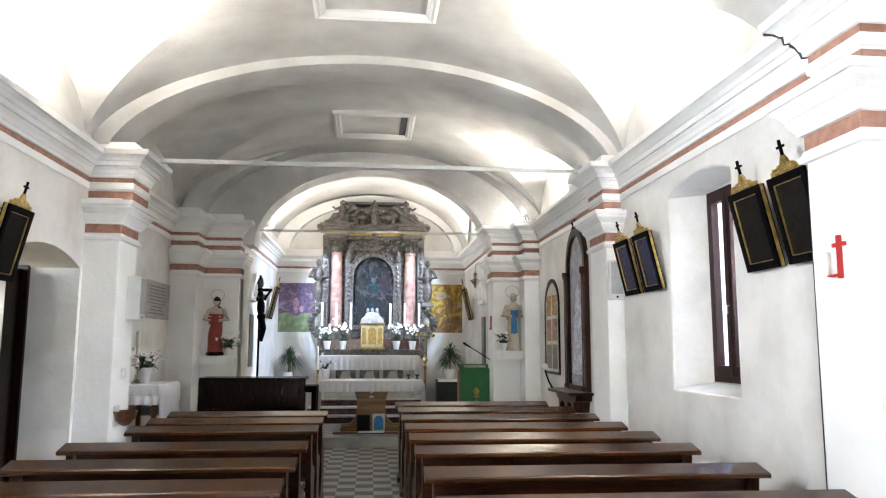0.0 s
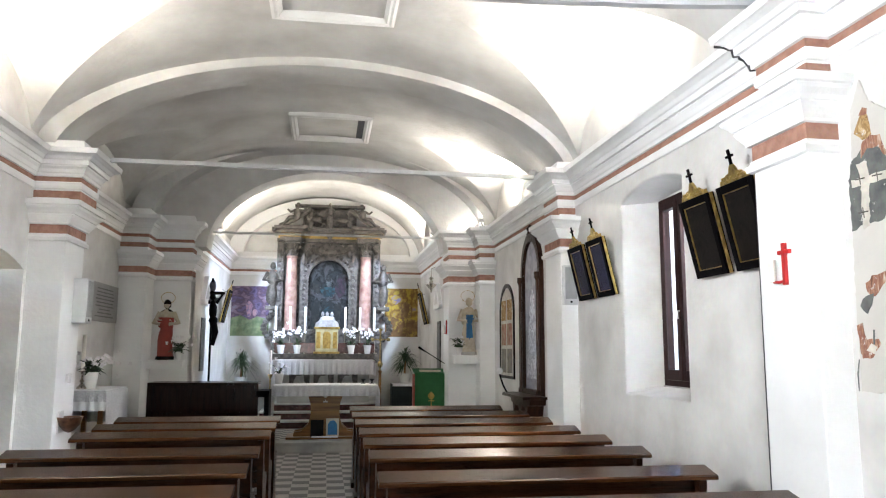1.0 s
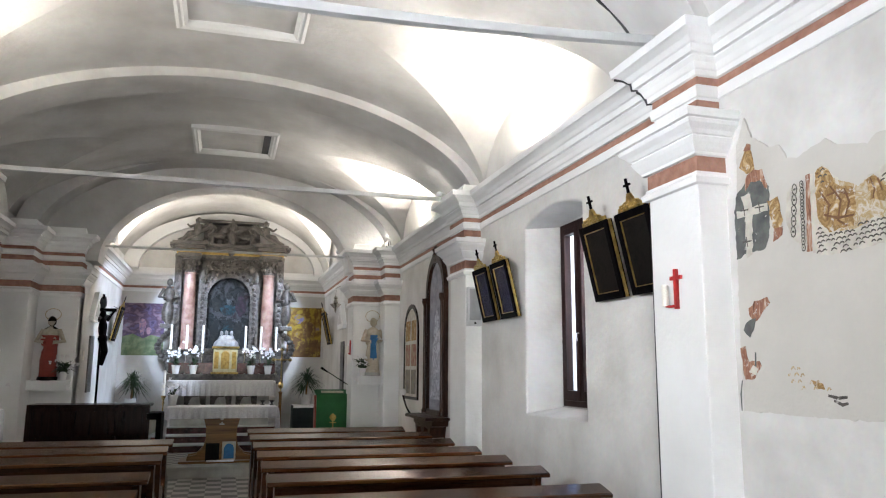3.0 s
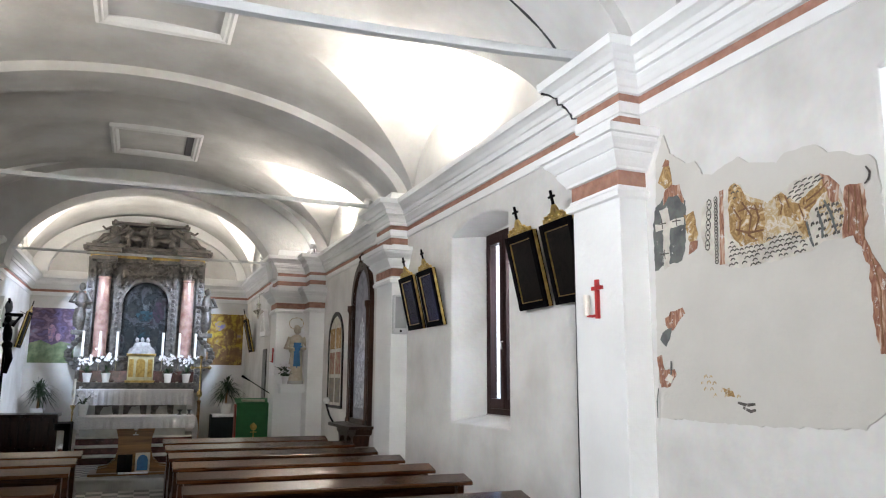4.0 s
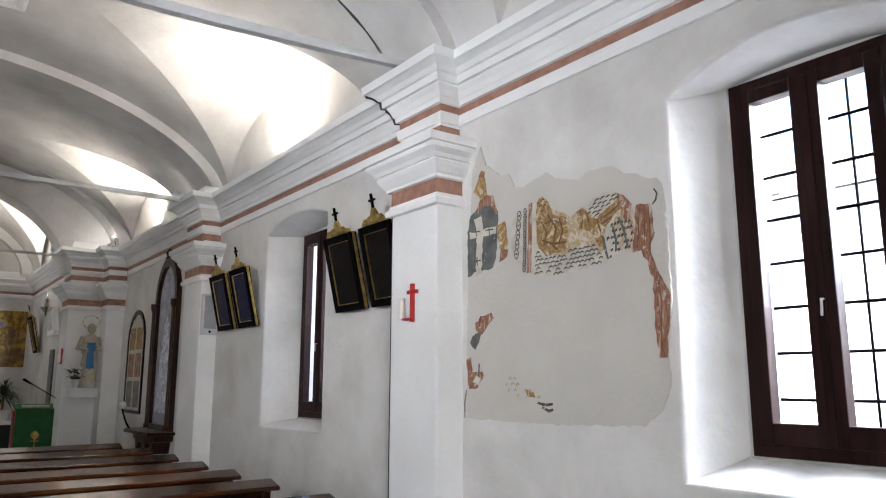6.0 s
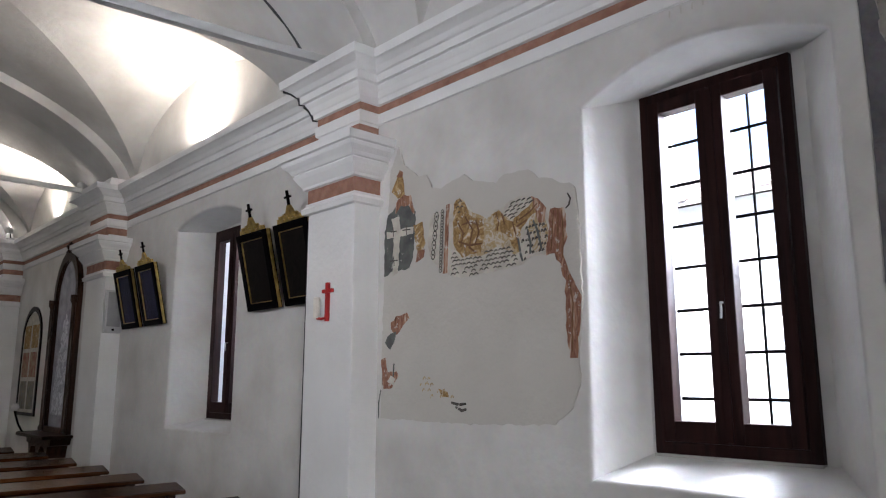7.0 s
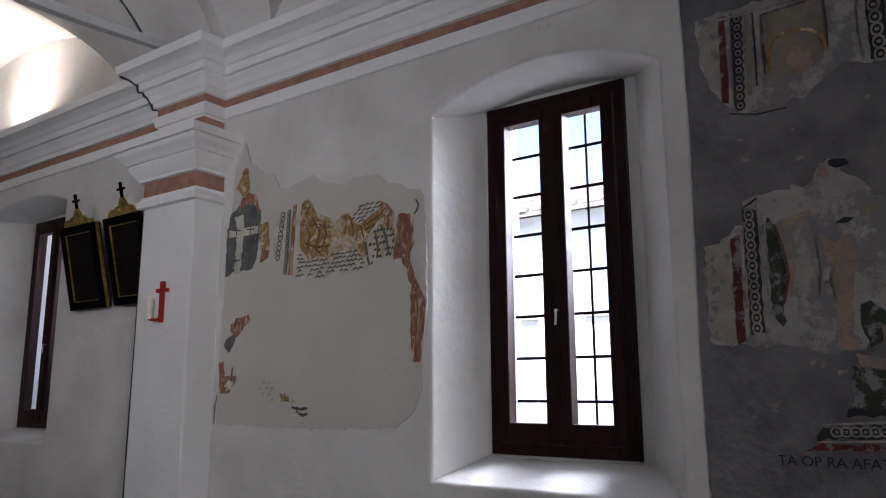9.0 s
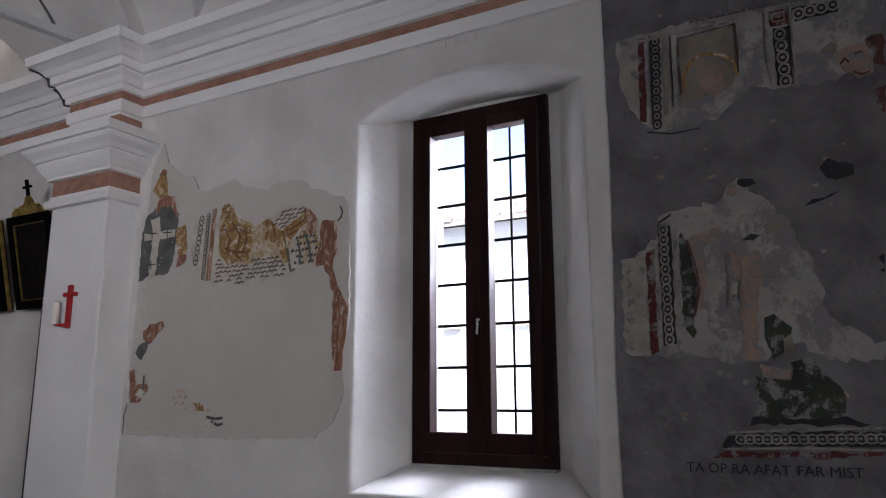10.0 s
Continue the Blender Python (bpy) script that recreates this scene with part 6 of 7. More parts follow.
# crucifix on a tall dark pole
e = thing("crucifix", (-1.86, 12.55, CZ), label="tall black processional crucifix on a pole", category="crucifix")
part("pole", tube([(0, 0, 0.0), (0, 0, 2.55)], 0.018, 8), M_BLACK, e)
part("crossbeam", bx(-0.20, 0.20, -0.02, 0.02, 2.28, 2.33, bevel=0.005), M_BLACK, e)
bm = bmesh.new()
blob(bm, (0.03, -0.06, 2.02), (0.065, 0.055, 0.15), 2, 0.25)
blob(bm, (0.02, -0.07, 2.24), (0.045, 0.045, 0.06), 4, 0.1)
blob(bm, (0.04, -0.06, 1.86), (0.075, 0.06, 0.07), 5, 0.3)
for s in (-1, 1):
    tube([(0.03 + s * 0.05, -0.05, 2.13), (s * 0.13, -0.04, 2.22), (s * 0.19, -0.03, 2.31)], [0.026, 0.02, 0.015], 8, bm)
tube([(0.02, -0.06, 1.84), (0.07, -0.10, 1.66), (0.03, -0.05, 1.46)], [0.045, 0.036, 0.022], 8, bm)
tube([(0.05, -0.06, 1.84), (0.10, -0.09, 1.66), (0.05, -0.04, 1.45)], [0.045, 0.036, 0.022], 8, bm)
part("corpus", bm, M_BLACK, e, "dark bronze figure")
bm = blob(bmesh.new(), (0, 0, 2.42), (0.05, 0.03, 0.09), 3, 0.5)
blob(bm, (0, 0, 2.20), (0.12, 0.03, 0.05), 5, 0.6)
part("scrollwork", bm, M_IRON, e)
part("foot", lathe([(0.0, 0), (0.16, 0), (0.15, 0.03), (0.03, 0.06), (0.0, 0.06)], 14), M_BLACK, e)


# ================= statues on shelves at the piers =================
def wall_shelf(x, y, z, w, label, name="wall_shelf"):
    e = thing(name, (x, y, z), label=label, category="shelf", group="statue shelves")
    part("board", bx(-w / 2, w / 2, -0.22, 0.0, -0.13, 0.0, bevel=0.006), M_WHITE, e)
    part("moulding", bx(-w / 2 - 0.012, w / 2 + 0.012, -0.235, 0.0, -0.03, 0.004, bevel=0.006), M_WHITE, e)


def figure(name, x, y, z, h, robe, mantle, label, plinth, zone=(0.12, 0.08, 0.62), hair=None):
    """A devotional statue kept as one plain mesh with painted zones."""
    bm = bmesh.new()
    lathe([(0.0, 0), (0.15 * h, 0), (0.14 * h, 0.06 * h), (0.0, 0.06 * h)], 12, bm)
    for f in bm.faces:
        f.material_index = 2
    n0 = len(bm.faces)
    lathe([(0.0, 0.06 * h), (0.125 * h, 0.06 * h), (0.12 * h, 0.3 * h), (0.10 * h, 0.52 * h), (0.13 * h, 0.70 * h), (0.10 * h, 0.80 * h), (0.04 * h, 0.84 * h), (0.0, 0.85 * h)], 18, bm, m=Matrix.Diagonal((1, 0.8, 1, 1)))
    statue_mesh(bm, (0, 0, 0.04 * h), h * 0.98, 3)
    bm.faces.ensure_lookup_table()
    for f in bm.faces[n0:]:
        c = f.calc_center_median()
        front = c.y < 0.02
        f.material_index = 0 if (abs(c.x) < zone[0] * h and front and zone[1] * h < c.z < zone[2] * h) else 1
    for v in bm.verts:
        v.co.x += 0.008 * math.sin(v.co.z * 40 / h * 0.4 + v.co.y * 30)
    if hair:
        for f in bm.faces[n0:]:
            c = f.calc_center_median()
            if c.z > 0.80 * h and (c.y > -0.045 * h or c.z > 0.93 * h) and abs(c.x) < 0.09 * h:
                f.material_index = 3
    ob = obj(name, bm, [robe, mantle, plinth] + ([hair] if hair else []), smooth=55)
    ob.matrix_world = pose(x, y, z)
    return tagged(ob, label, "statue", "devotional statues")


wall_shelf(-2.30, 11.5, 1.39, 0.50, "white wooden wall shelf on the chancel pier")
figure("saint_statue", -2.32, 11.38, 1.39, 0.88, M_ROBE, M_IVORY, "painted plaster statue in red robe and cream mantle", M_DARK, hair=M_DARK)
e = thing("statue_halo", (-2.32, 11.42, 2.27), label="thin gilt wire halo over the statue", category="halo", group="statue haloes")
part("ring", tube([(0.10 * math.cos(a * 6.2832 / 24), 0, 0.03 + 0.08 * math.sin(a * 6.2832 / 24)) for a in range(25)], 0.004, 5), M_GOLD, e)
part("pin", tube([(0, 0.08, -0.05), (0, 0, -0.05)], 0.003, 5), M_GOLD, e)
orchid(-2.12, 11.36, 1.39, 21, 0.27, True, "white cyclamen in a white pot on the shelf", 24, 0.16, 0.055)
wall_shelf(2.21, 11.6, 1.47, 0.44, "white wooden wall shelf on the chancel pier")
figure("madonna_statue", 2.22, 11.47, 1.47, 0.90, M_BLUE, M_IVORY, "cream painted plaster statue with a blue sash", M_STONE, (0.05, 0.22, 0.62))
e = thing("statue_halo", (2.22, 11.52, 2.36), label="ring of small stars over the statue", category="halo", group="statue haloes")
bm = tube([(0.11 * math.cos(a * 6.2832 / 24), 0, 0.04 + 0.09 * math.sin(a * 6.2832 / 24)) for a in range(25)], 0.003, 5)
for a in range(8):
    blob(bm, (0.11 * math.cos(a * 0.785), 0, 0.04 + 0.09 * math.sin(a * 0.785)), 0.009, a, 0.1, 1)
part("ring", bm, M_GOLD, e)
orchid(2.07, 11.46, 1.47, 22, 0.25, True, "white flowers in a white pot on the shelf", 18, 0.13, 0.055)
e = thing("votive_candle", (2.37, 11.46, 1.474), label="lit votive candle in a glass", category="candle")
part("cup", lathe([(0.0, 0), (0.03, 0), (0.034, 0.08), (0.0, 0.075)], 12), M_WAX, e)
part("flame", lathe([(0.0, 0.078), (0.009, 0.088), (0.0, 0.11)], 8), M_FLAME, e, "small flame")

# ================= plants, lectern, microphone, credence =================
def palm(x, y, z, seed, label, h=0.75):
    rng = random.Random(seed)
    e = thing("potted_palm", (x, y, z), label=label, category="plant", group="chancel plants")
    part("pot", lathe([(0.0, 0), (0.09, 0), (0.12, 0.17), (0.125, 0.19), (0.105, 0.19), (0.10, 0.16), (0.0, 0.16)], 16), M_POT, e, smooth=40)
    part("stem", tube([(0, 0, 0.15), (0.01, 0, h * 0.55)], 0.018, 7), M_HONEY, e)
    bm = bmesh.new()
    for k in range(170):
        a, el, l = rng.uniform(0, 6.28), rng.uniform(-0.6, 1.45), rng.uniform(0.20, 0.44)
        d2 = Vector((math.cos(a) * math.cos(el), math.sin(a) * math.cos(el), math.sin(el)))
        s = Vector((-math.sin(a), math.cos(a), 0)) * 0.014
        b = Vector((0.01, 0, h * 0.55 + rng.uniform(-0.12, 0.06)))
        p1 = b + d2 * l * 0.5 + Vector((0, 0, 0.02))
        p2 = b + d2 * l + Vector((0, 0, -0.10 * l / 0.3))
        vs = [bm.verts.new(p) for p in (b, p1 + s, p2, p1 - s)]
        bm.faces.new(vs)
    part("fronds", bm, M_LEAF, e)


e = thing("plant_stool", (-1.64, 15.2, CZ), label="small dark wooden plant stool", category="stool")
part("top", bx(-0.17, 0.17, -0.17, 0.17, 0.62, 0.66, bevel=0.006), M_DARK, e)
for a in (-1, 1):
    for b in (-1, 1):
        part("leg", bx(a * 0.14 - 0.02, a * 0.14 + 0.02, b * 0.14 - 0.02, b * 0.14 + 0.02, 0, 0.62), M_DARK, e)
palm(-1.64, 15.2, CZ + 0.66, 1, "green dracaena in a white pot on a stool", 0.85)
e = thing("credence_table", (1.58, 14.9, CZ), label="small table draped in black-green cloth with white top cloth", category="table")
part("body", bx(-0.27, 0.27, -0.2, 0.2, 0.0, 0.72, bevel=0.02), material("dark_drape", (0.02, 0.03, 0.03), 0.85, vary=0.2, bump=0.1), e)
part("top_cloth", cloth_sheet(0.50, 0.42, 0.728, (0.05, 0.05, 0.05), 6, 0.004), M_CLOTH, e)
palm(1.58, 14.9, CZ + 0.735, 2, "green dracaena in a white pot on the credence", 0.80)
e = thing("lectern", (1.70, 12.1, CZ), label="wooden lectern draped with an embroidered green cloth", category="lectern")
part("stand", bx(-0.22, 0.22, -0.1, 0.2, 0, 0.92, bevel=0.01), M_DARK, e)
part("drape", slab([(-0.26, 0.25), (0.26, 0.25), (0.262, 0.6), (0.26, 1.02), (-0.26, 1.02), (-0.262, 0.6)], 0.02, Matrix.Translation((0, -0.135, 0))), M_GREEN, e, "green liturgical cloth")
part("side_lining", bx(-0.285, -0.262, -0.12, 0.05, 0.25, 1.0, bevel=0.004), M_ROBE, e, "red lining")
part("desk", slab([(-0.26, 0), (0.26, 0), (0.26, 0.03), (-0.26, 0.03)], 0.36, Matrix.Translation((0, -0.12, 0.98)) @ pose(0, 0, 0, 12)), M_GREEN, e)
bm = tube([(0, -0.165, 0.35), (0, -0.165, 0.72)], 0.008, 6)
tube([(-0.05, -0.165, 0.58), (0.05, -0.165, 0.58)], 0.007, 6, bm)
blob(bm, (0, -0.165, 0.66), (0.05, 0.008, 0.05), 2, 0.4)
blob(bm, (0, -0.165, 0.36), (0.05, 0.008, 0.02), 2, 0.4)
part("embroidery", bm, M_GOLD, e, "gold embroidered emblem")
e = thing("lectionary", (1.70, 12.12, CZ + 1.035), label="closed book lying on the lectern desk", category="book")
part("cover", bx(-0.17, 0.17, -0.08, 0.16, 0.0, 0.03, bevel=0.004), M_IVORY, e)
e = thing("microphone_stand", (2.0, 11.95, CZ), label="black microphone boom stand by the lectern", category="microphone")
part("pole", tube([(0, 0, 0.03), (0, 0, 1.12)], 0.011, 8), M_STEEL, e)
part("boom", tube([(-0.42, 0, 1.38), (0.0, 0, 1.12), (0.28, 0, 0.95)], 0.007, 8), M_BLACK, e)
part("microphone", lathe([(0.0, 0), (0.012, 0), (0.016, 0.08), (0.02, 0.10), (0.018, 0.13), (0.0, 0.14)], 10, m=Matrix.Translation((-0.40, 0, 1.365)) @ pose(0, 0, 0, 0, -58, 0)), M_BLACK, e)
part("clutch", blob(bmesh.new(), (0, 0, 1.12), 0.03, 1, 0.05), M_STEEL, e)
for k in range(3):
    a = k * 2.094
    part("leg", tube([(0, 0, 0.06), (0.28 * math.cos(a), 0.28 * math.sin(a), 0.01)], 0.009, 6), M_BLACK, e)

# ================= west side: door, table, plaque, harmonium =================
e = thing("door_1", (-3.32, 6.65, 0.0), -90, "dark walnut panelled door in the deep doorway", "door", kind="structure")
part("leaf", bx(-0.66, 0.66, -0.03, 0.02, 0.01, 2.26, bevel=0.006), M_DARK, e)
for z0, z1 in ((0.15, 0.75), (0.9, 1.5), (1.62, 2.15)):
    for s in (-1, 1):
        part("door_panel", bx(s * 0.28 - 0.2, s * 0.28 + 0.2, 0.02, 0.035, z0, z1, bevel=0.01), M_DARK, e)
for s in (-1, 1):
    part("jamb", bx(s * 0.685 - 0.024, s * 0.685 + 0.024, -0.06, 0.07, 0.0, 2.30, bevel=0.006), M_DARK, e)
part("door_handle", tube([(0.42, 0.03, 1.05), (0.42, 0.08, 1.05), (0.32, 0.085, 1.05)], 0.009, 8), M_BRASS, e)

e = thing("holy_water_stoup", (-2.47, 7.60, 0.78), -90, "brown copper holy water stoup on the pilaster", "stoup")
part("bowl", lathe([(0.0, -0.02), (0.05, 0.0), (0.10, 0.06), (0.115, 0.12), (0.12, 0.13), (0.10, 0.13), (0.085, 0.07), (0.0, 0.03)], 18, m=Matrix.Translation((0, 0.09, 0))), material("brown_copper", (0.17, 0.075, 0.04), 0.4, 0.6, vary=0.3, scale=20, bump=0.2), e, smooth=40)
part("back_plate", bx(-0.07, 0.07, 0.0, 0.015, -0.02, 0.18, bevel=0.005), M_POT, e)
e = thing("light_switch", (-2.47, 7.72, 1.22), -90, "small white plastic switch box on the pilaster", "switch")
part("plate", bx(-0.04, 0.04, 0.0, 0.03, 0.0, 0.09, bevel=0.005), M_POT, e)
part("button", bx(-0.012, 0.012, 0.03, 0.036, 0.03, 0.065, bevel=0.002), M_STEEL, e)

TX, TZ = -2.64, 1.09
e = thing("side_table", (TX, 9.2, 0.0), label="wooden side table with four legs under a white cloth", category="table")
part("top", bx(-0.24, 0.24, -0.45, 0.45, TZ - 0.04, TZ, bevel=0.005), M_HONEY, e)
for a in (-1, 1):
    for b in (-1, 1):
        part("leg", bx(a * 0.20 - 0.025, a * 0.20 + 0.025, b * 0.39 - 0.025, b * 0.39 + 0.025, 0, TZ - 0.04), M_HONEY, e)
e = thing("table_cloth", (TX, 9.2, 0.0), label="long white linen cloth over the side table", category="cloth")
part("linen", cloth_sheet(0.50, 0.92, TZ + 0.006, (0.22, 0.30, 0.16), 7, 0.010), M_CLOTH, e)
part("lace_border", cloth_sheet(0.51, 0.93, TZ + 0.002, (0.12, 0.42, 0.46), 8, 0.012), M_LACE, e, "hanging side folds")
orchid(-2.62, 9.0, TZ + 0.01, 31, 0.30, True, "white orchids and dark leaves in a white pot", 44, 0.36, 0.085)
candlestick(-2.70, 8.95, TZ + 0.01, 0.20, 0.40, "silver candlestick with a tall white candle on the side table", SILVER)

e = thing("memorial_plaque", (-2.93, 10.36, 1.90), -90, "grey marble memorial plaque with worn lettering", "plaque")
part("stone", bx(-0.60, 0.60, 0.0, 0.025, 0.0, 0.50, bevel=0.005), M_PLAQUE, e)
rng = random.Random(5)
for k in range(9):
    w = rng.uniform(0.22, 0.42)
    part("letter_bar", bx(-w, w, 0.025, 0.0265, 0.42 - k * 0.045, 0.436 - k * 0.045), M_INK, e)

e = thing("harmonium", (-1.50, 9.75, 0.0), label="black-brown wooden harmonium seen from its back", category="organ")
part("case", bx(-0.64, 0.64, 0.0, 0.42, 0.05, 1.10, bevel=0.012), M_DARK, e)
part("lid", bx(-0.67, 0.67, -0.03, 0.45, 1.10, 1.135, bevel=0.008), M_DARK, e)
part("back_panel", bx(-0.58, 0.58, -0.012, 0.0, 0.78, 1.06, bevel=0.006), M_DARK, e)
part("middle_rail", bx(-0.62, 0.62, -0.02, 0.0, 0.70, 0.76, bevel=0.006), M_DARK, e)
part("cloth_panel", bx(-0.58, 0.58, -0.008, 0.0, 0.12, 0.68), M_BLACK, e, "black speaker cloth")
for s in (-1, 1):
    part("post", bx(s * 0.64 - 0.03, s * 0.64 + 0.03, -0.03, 0.05, 0.0, 1.10, bevel=0.006), M_DARK, e)
e = thing("kneeling_stool", (-0.72, 9.95, 0.0), label="small black wooden prayer stool", category="stool")
part("back", bx(-0.03, 0.03, -0.25, 0.2, 0.0, 1.02, bevel=0.008), M_BLACK, e)
part("shelf", bx(-0.14, 0.03, -0.25, 0.2, 0.95, 1.03, bevel=0.008), M_BLACK, e)

# ================= bench papers =================
for x, y in ((1.52, 4.14), (1.18, 5.73), (1.30, 5.02), (1.05, 6.46), (0.98, 7.27), (1.95, 3.33), (1.1, 8.12), (-1.40, 3.84)):
    e = thing("prayer_sheet", (x, y, 0.848), rng.uniform(-6, 6), "small white folded prayer sheet on a bench ledge", "paper", "prayer sheets")
    part("sheet", slab([(-0.06, 0.0), (0.06, 0.0), (0.06, 0.003), (-0.06, 0.003)], 0.085, Matrix.Translation((0, -0.05, 0)) @ pose(0, 0, 0, 12.3)), M_CLOTH, e)

# dark tube drawn as the shadow line behind the break of the cornice
pts = [(XR - 0.14 - p + 0.004, 3.808 + p, z) for p, z in ENTAB[5:-4]]
tagged(obj("cornice_shadow_line", tube(pts, [0.007 + 0.003 * (k % 3) for k in range(len(pts))], 6), M_IRON), "dark line drawn for the shadow behind the cornice break", "crack")

# ================= tie rods, ceiling panels, lamps =================
def tie(y, z, x0, x1, t, label):
    e = thing("tie_rod", ((x0 + x1) / 2, y, z), label=label, category="tie rod", group="vault tie rods", kind="structure")
    h = (x1 - x0) / 2
    part("bar", bx(-h, h, -t / 2, t / 2, -t / 2, t / 2, bevel=0.004), M_STEEL, e)
    for s in (-1, 1):
        part("anchor", bx(s * h - 0.05, s * h + 0.05, -t * 0.8, t * 0.8, -t * 0.8, t * 0.8, bevel=0.006), M_IRON, e)


e = tagged(thing("tie_rod", (-0.05, 3.60, 3.40)), "white painted iron tie rod sagging across the nave vault", "tie rod", "vault tie rods", "structure")
part("bar", tube([(x, 0, 0.10 * (x / 2.5) ** 2) for x in (-2.55, -1.9, -1.2, -0.6, 0.0, 0.6, 1.2, 1.9, 2.55)], 0.036, 4), M_STEEL, e)
for s in (-1, 1):
    part("anchor", bx(s * 2.5 - 0.04, s * 2.5 + 0.04, -0.045, 0.045, 0.055, 0.145, bevel=0.006), M_IRON, e)
# thin dark line between the first arch and the bay behind it
pts = [(MID + u * 2.575, 3.944, profile_z(u, 3.48, 1.02) - 0.003) for u in [0.55 + 0.42 * k / 14 for k in range(15)]]
tagged(obj("vault_dark_line", tube(pts, [0.006 + 0.003 * (k % 3) for k in range(15)], 5), M_IRON), "thin dark line along the first vault arch", "crack")
tie(7.70, 3.44, -2.6, 2.45, 0.045, "white painted iron tie rod across the nave vault")
tie(11.85, 3.37, -1.95, 1.95, 0.035, "thin white iron tie rod across the chancel arch")


def ceiling_panel(y0, y1, z):
    e = thing("ceiling_panel", (0.0, (y0 + y1) / 2, z), label="raised plaster panel frame on the vault", category="panel", group="vault panels", kind="structure")
    h, w = (y1 - y0) / 2, 0.55
    bm = sweep([(-w, -h), (-w, h), (w, h), (w, -h)], [(0.0, 0.12), (0.0, 0.0), (-0.03, -0.012), (-0.05, 0.0), (-0.07, -0.005), (-0.10, 0.035), (-0.10, 0.12)], closed=True)
    part("moulding", bm, M_WHITE, e)
    part("field", bx(-w + 0.1, w - 0.1, -h + 0.1, h - 0.1, 0.06, 0.08), M_VAULT, e)
    return e


ceiling_panel(5.08, 6.46, 4.50)
e = ceiling_panel(9.45, 10.62, 4.57)
part("vent", bx(0.36, 0.45, -0.45, 0.45, 0.03, 0.06, bevel=0.004), M_IRON, e, "dark vent slot")
e = thing("ceiling_rosette", (-0.02, 12.75, 4.66), label="small gilt plaster rosette on the chancel vault", category="rosette")
part("ring", lathe([(0.0, 0.08), (0.20, 0.08), (0.18, 0.0), (0.12, -0.02), (0.06, 0.0), (0.0, -0.03)], 18), M_GOLD, e)


def spotlight(x, y, z, rz, label="small white spotlight on the cornice"):
    e = thing("spotlight", (x, y, z), rz, label, "spotlight", "cornice spotlights")
    part("foot", bx(-0.04, 0.04, -0.03, 0.03, 0.0, 0.02, bevel=0.004), M_STEEL, e)
    part("arm", tube([(0, 0, 0.02), (0, 0.02, 0.09)], 0.008, 6), M_IRON, e)
    part("head", lathe([(0.0, 0), (0.03, 0), (0.045, 0.07), (0.045, 0.09), (0.0, 0.085)], 12, m=Matrix.Translation((0, 0.0, 0.11)) @ pose(0, 0, 0, -70)), M_STEEL, e, smooth=40)
    part("lens", lathe([(0.0, 0.088), (0.036, 0.088), (0.036, 0.094), (0.0, 0.094)], 12, m=Matrix.Translation((0, 0.0, 0.11)) @ pose(0, 0, 0, -70)), M_BULB, e, "glowing lens")


spotlight(2.36, 8.05, 3.456, 20)
spotlight(2.38, 11.15, 3.456, 10)
spotlight(-1.95, 11.8, 3.456, -15)
spotlight(1.88, 11.8, 3.456, 15)
spotlight(-1.85, 12.6, 3.456, -35)
spotlight(1.85, 12.6, 3.456, 35)

# ================= iron grilles and the house across the lane =================
def grille(y0, y1, ys, label):
    e = thing("window_grille", (3.15, (y0 + y1) / 2, 1.25), label=label, category="grille", group="window grilles", kind="structure")
    ym = (y0 + y1) / 2
    for k in range(8):
        z = 1.48 + 0.2 * k - 1.25
        part("bar", tube([(0, y0 - ym, z), (0, y1 - ym, z)], 0.0075, 6), M_BLACK, e)
    for y in ys:
        part("bar", tube([(0.012, y - ym, 0.0), (0.012, y - ym, 1.65)], 0.006, 6), M_BLACK, e)


grille(1.06, 1.79, (1.375,), "black iron window grille outside the glass")
grille(5.25, 6.04, (5.50, 5.80), "black iron window grille outside the glass")
M_FACADE = material("facade_render", (0.86, 0.88, 0.90), 0.95, vary=0.12, scale=0.8, grain=20, bump=0.2, tint=(0.80, 0.82, 0.84))
M_TILE = material("roof_stone_tiles", (0.42, 0.40, 0.39), 0.9, vary=0.3, scale=3, grain=20, bump=0.3, tint=(0.22, 0.20, 0.19))
M_SHUTTER = material("window_blue_glass", (0.52, 0.62, 0.68), 0.3, vary=0.1, bump=0)
tagged(obj("ground", bx(3.2, 60, -40, 60, -0.3, -0.05), M_STONE), "pale paved lane outside the church", "ground", kind="structure")
e = thing("house", (9.0, 8.0, 0.0), label="pale rendered house with a stone tile roof across the lane", category="house")
part("wall", bx(0.0, 5.0, -7.0, 9.0, -0.05, 3.85), M_FACADE, e)
part("eave_board", bx(-0.10, 0.0, -7.2, 9.2, 3.62, 3.86), M_FACADE, e)
part("roof", slab([(-0.35, 3.82), (-0.35, 3.88), (2.6, 5.0), (5.4, 3.88), (5.4, 3.82), (2.6, 4.9)], 16.4, Matrix.Translation((0, -7.2, 0))), M_TILE, e)
bm = bmesh.new()
rng = random.Random(2)
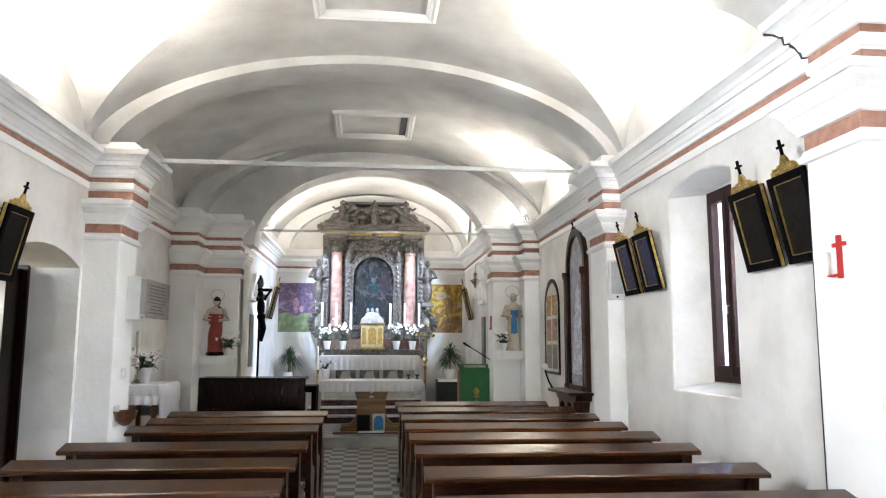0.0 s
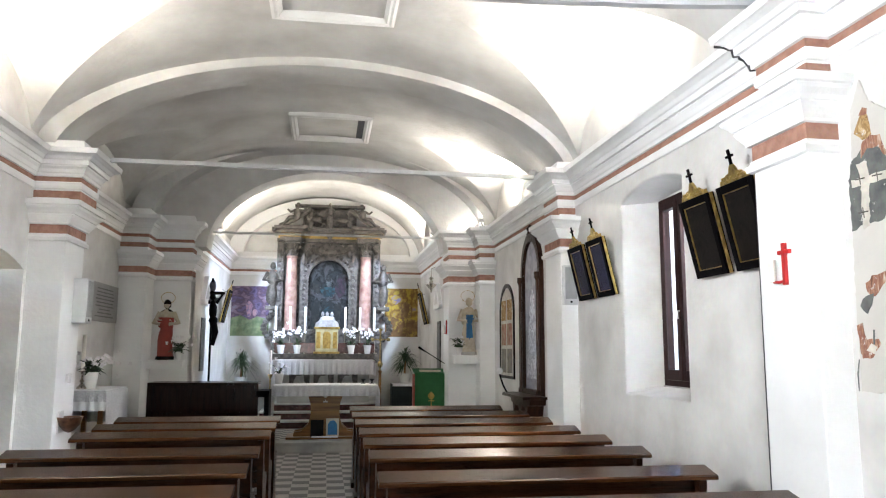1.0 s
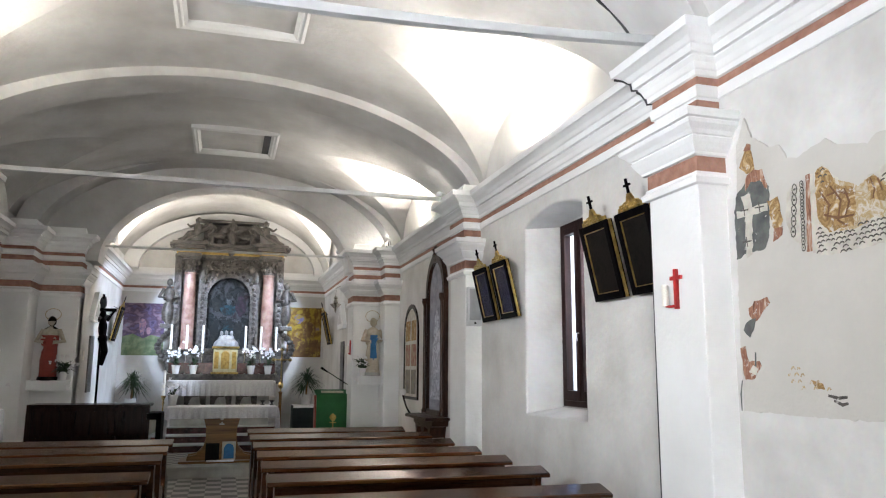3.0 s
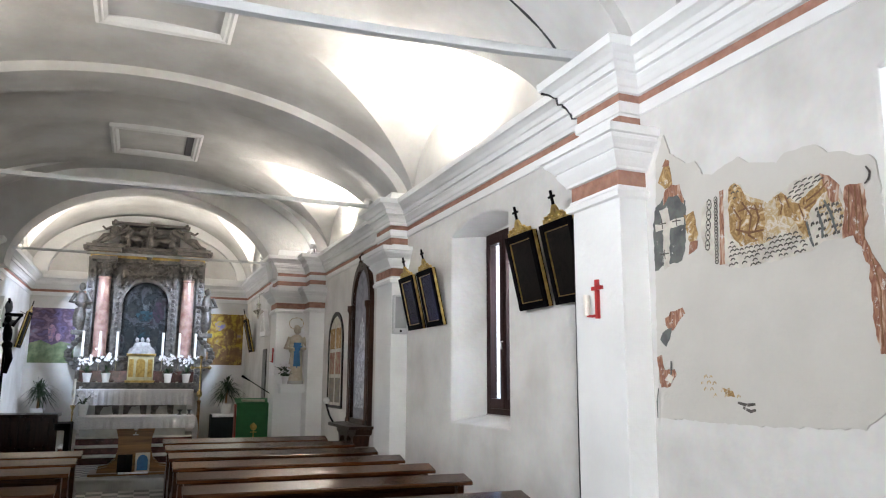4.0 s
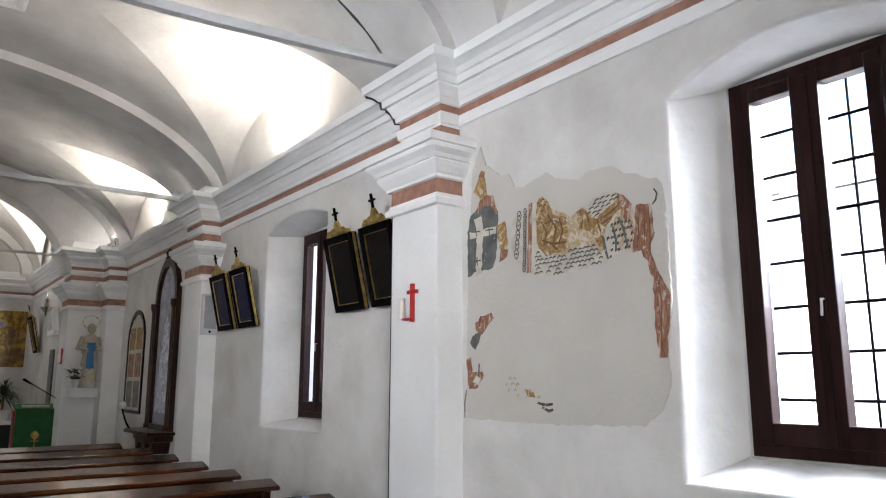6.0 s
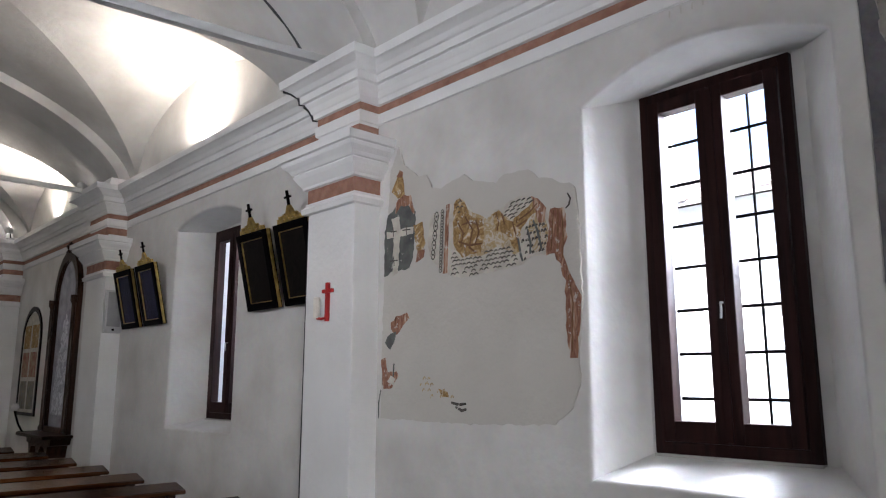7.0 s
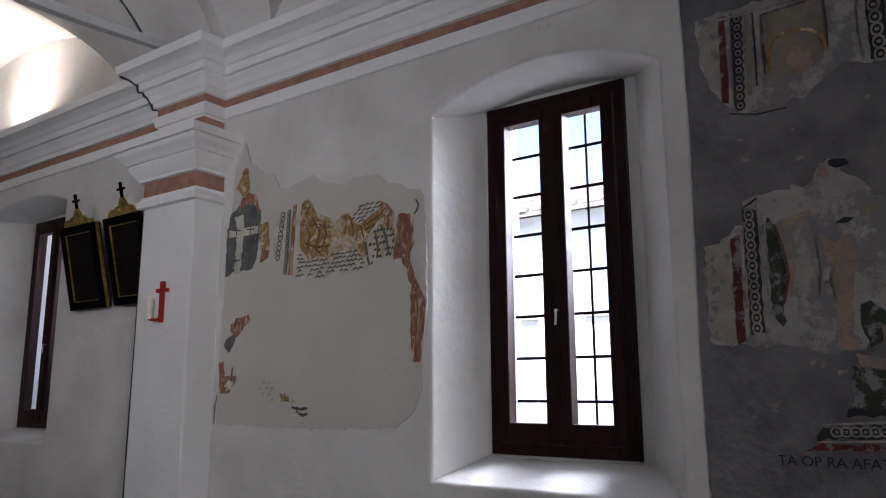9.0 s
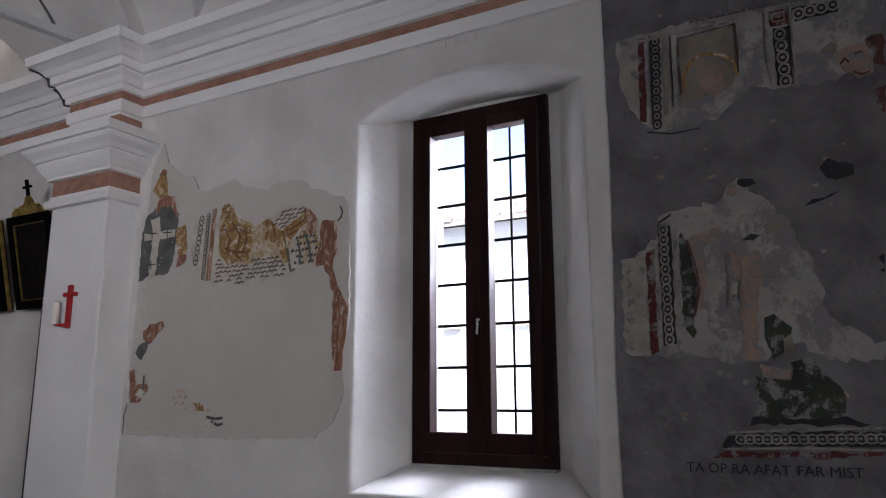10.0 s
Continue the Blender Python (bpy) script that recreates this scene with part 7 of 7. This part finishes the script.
for i in range(9):
    for j in range(46):
        y = -7.1 + j * 0.355 + (0.17 if i % 2 else 0) + rng.uniform(-0.03, 0.03)
        x = -0.36 + i * 0.31 + rng.uniform(-0.02, 0.02)
        z = 3.89 + (x + 0.35) * 0.38
        w, l, t = rng.uniform(0.15, 0.18), 0.36, rng.uniform(0.03, 0.05)
        vs = [bm.verts.new(p) for p in ((x, y - w, z), (x, y + w, z), (x + l, y + w, z + l * 0.38), (x + l, y - w, z + l * 0.38), (x, y - w, z + t), (x, y + w, z + t), (x + l, y + w, z + l * 0.38 + t * 0.6), (x + l, y - w, z + l * 0.38 + t * 0.6))]
        for q in ((0, 3, 2, 1), (4, 5, 6, 7), (0, 1, 5, 4), (1, 2, 6, 5), (2, 3, 7, 6), (3, 0, 4, 7)):
            bm.faces.new([vs[k] for k in q])
tagged(part("roof_tiles", bm, M_TILE, e), kind="stuff")
for y in (-4.4, -2.9, 1.0, 5.0):
    for z0, z1 in ((2.5, 3.4), (0.9, 2.1)):
        w = part("window", bx(-0.02, 0.02, y - 0.32, y + 0.32, z0, z1), M_SHUTTER, e)
        part("sill", bx(-0.08, 0.0, y - 0.40, y + 0.40, z0 - 0.06, z0), M_STONE, w)
part("chimney", bx(1.4, 1.9, -3.2, -2.7, 4.2, 5.3, bevel=0.02), M_FACADE, e)

# ================= tiled floors, last =================
def tile_mesh(name, s, mat):
    bm = box(bmesh.new(), -s / 2 + 0.002, s / 2 - 0.002, -s / 2 + 0.002, s / 2 - 0.002, -0.012, 0.0, bevel=0.0)
    me = bpy.data.meshes.new(name)
    bm.to_mesh(me)
    bm.free()
    me.materials.append(mat)
    return me


M_TILE_D = material("dark_cement_tile", (0.055, 0.053, 0.050), 0.45, vary=0.25, scale=5, grain=60, bump=0.05, tint=(0.10, 0.095, 0.09))
M_TILE_L = material("pale_cement_tile", (0.40, 0.385, 0.35), 0.45, vary=0.15, scale=5, grain=60, bump=0.05, tint=(0.33, 0.31, 0.28))
S = 0.20
MESH_D, MESH_L = tile_mesh("tile", S, M_TILE_D), tile_mesh("tile", S, M_TILE_L)
rest = {0: [], 1: []}
for j in range(72):
    y = 11.5 - j * S
    for i in range(-14, 14):
        x = -0.05 + i * S
        if not XL + 0.05 < x < XR - 0.05:
            continue
        odd = (i + j) % 2
        if -3 <= i <= 2 and j < 40:
            t = new("tile", MESH_D if odd else MESH_L)
            t.parent = floor
            t.location = (x, y, 0.0)
        else:
            rest[odd].append((x, y))
for odd, mat in ((0, M_TILE_L), (1, M_TILE_D)):
    vs, fs = [], []
    for x, y in rest[odd]:
        k, h = len(vs), S / 2 - 0.002
        vs += [(x - h, y - h, 0), (x + h, y - h, 0), (x + h, y + h, 0), (x - h, y + h, 0), (x - h, y - h, -0.012), (x + h, y - h, -0.012), (x + h, y + h, -0.012), (x - h, y + h, -0.012)]
        fs += [(k, k + 1, k + 2, k + 3), (k + 4, k + 5, k + 1, k), (k + 5, k + 6, k + 2, k + 1), (k + 6, k + 7, k + 3, k + 2), (k + 7, k + 4, k, k + 3)]
    me = bpy.data.meshes.new("tiles")
    me.from_pydata(vs, [], fs)
    me.materials.append(mat)
    t = new("tiles", me)
    t.parent = floor
    t["kind"] = "stuff"
# chancel floor tiles, smaller
vs, fs, mi = [], [], []
for i in range(-13, 14):
    for j in range(25):
        x, y, k, h = i * 0.15, 11.98 + j * 0.15, len(vs), 0.0735
        vs += [(x - h, y - h, CZ), (x + h, y - h, CZ), (x + h, y + h, CZ), (x - h, y + h, CZ), (x - h, y - h, CZ - 0.012), (x + h, y - h, CZ - 0.012), (x + h, y + h, CZ - 0.012), (x - h, y + h, CZ - 0.012)]
        fs += [(k, k + 1, k + 2, k + 3), (k + 4, k + 5, k + 1, k), (k + 5, k + 6, k + 2, k + 1), (k + 6, k + 7, k + 3, k + 2), (k + 7, k + 4, k, k + 3)]
        mi += [(i + j) % 2] * 5
me = bpy.data.meshes.new("tiles")
me.from_pydata(vs, [], fs)
me.materials.append(M_TILE_L)
me.materials.append(M_TILE_D)
me.polygons.foreach_set("material_index", mi)
t = new("tiles", me)
t.parent = bpy.data.objects["chancel_floor"]
t["kind"] = "stuff"
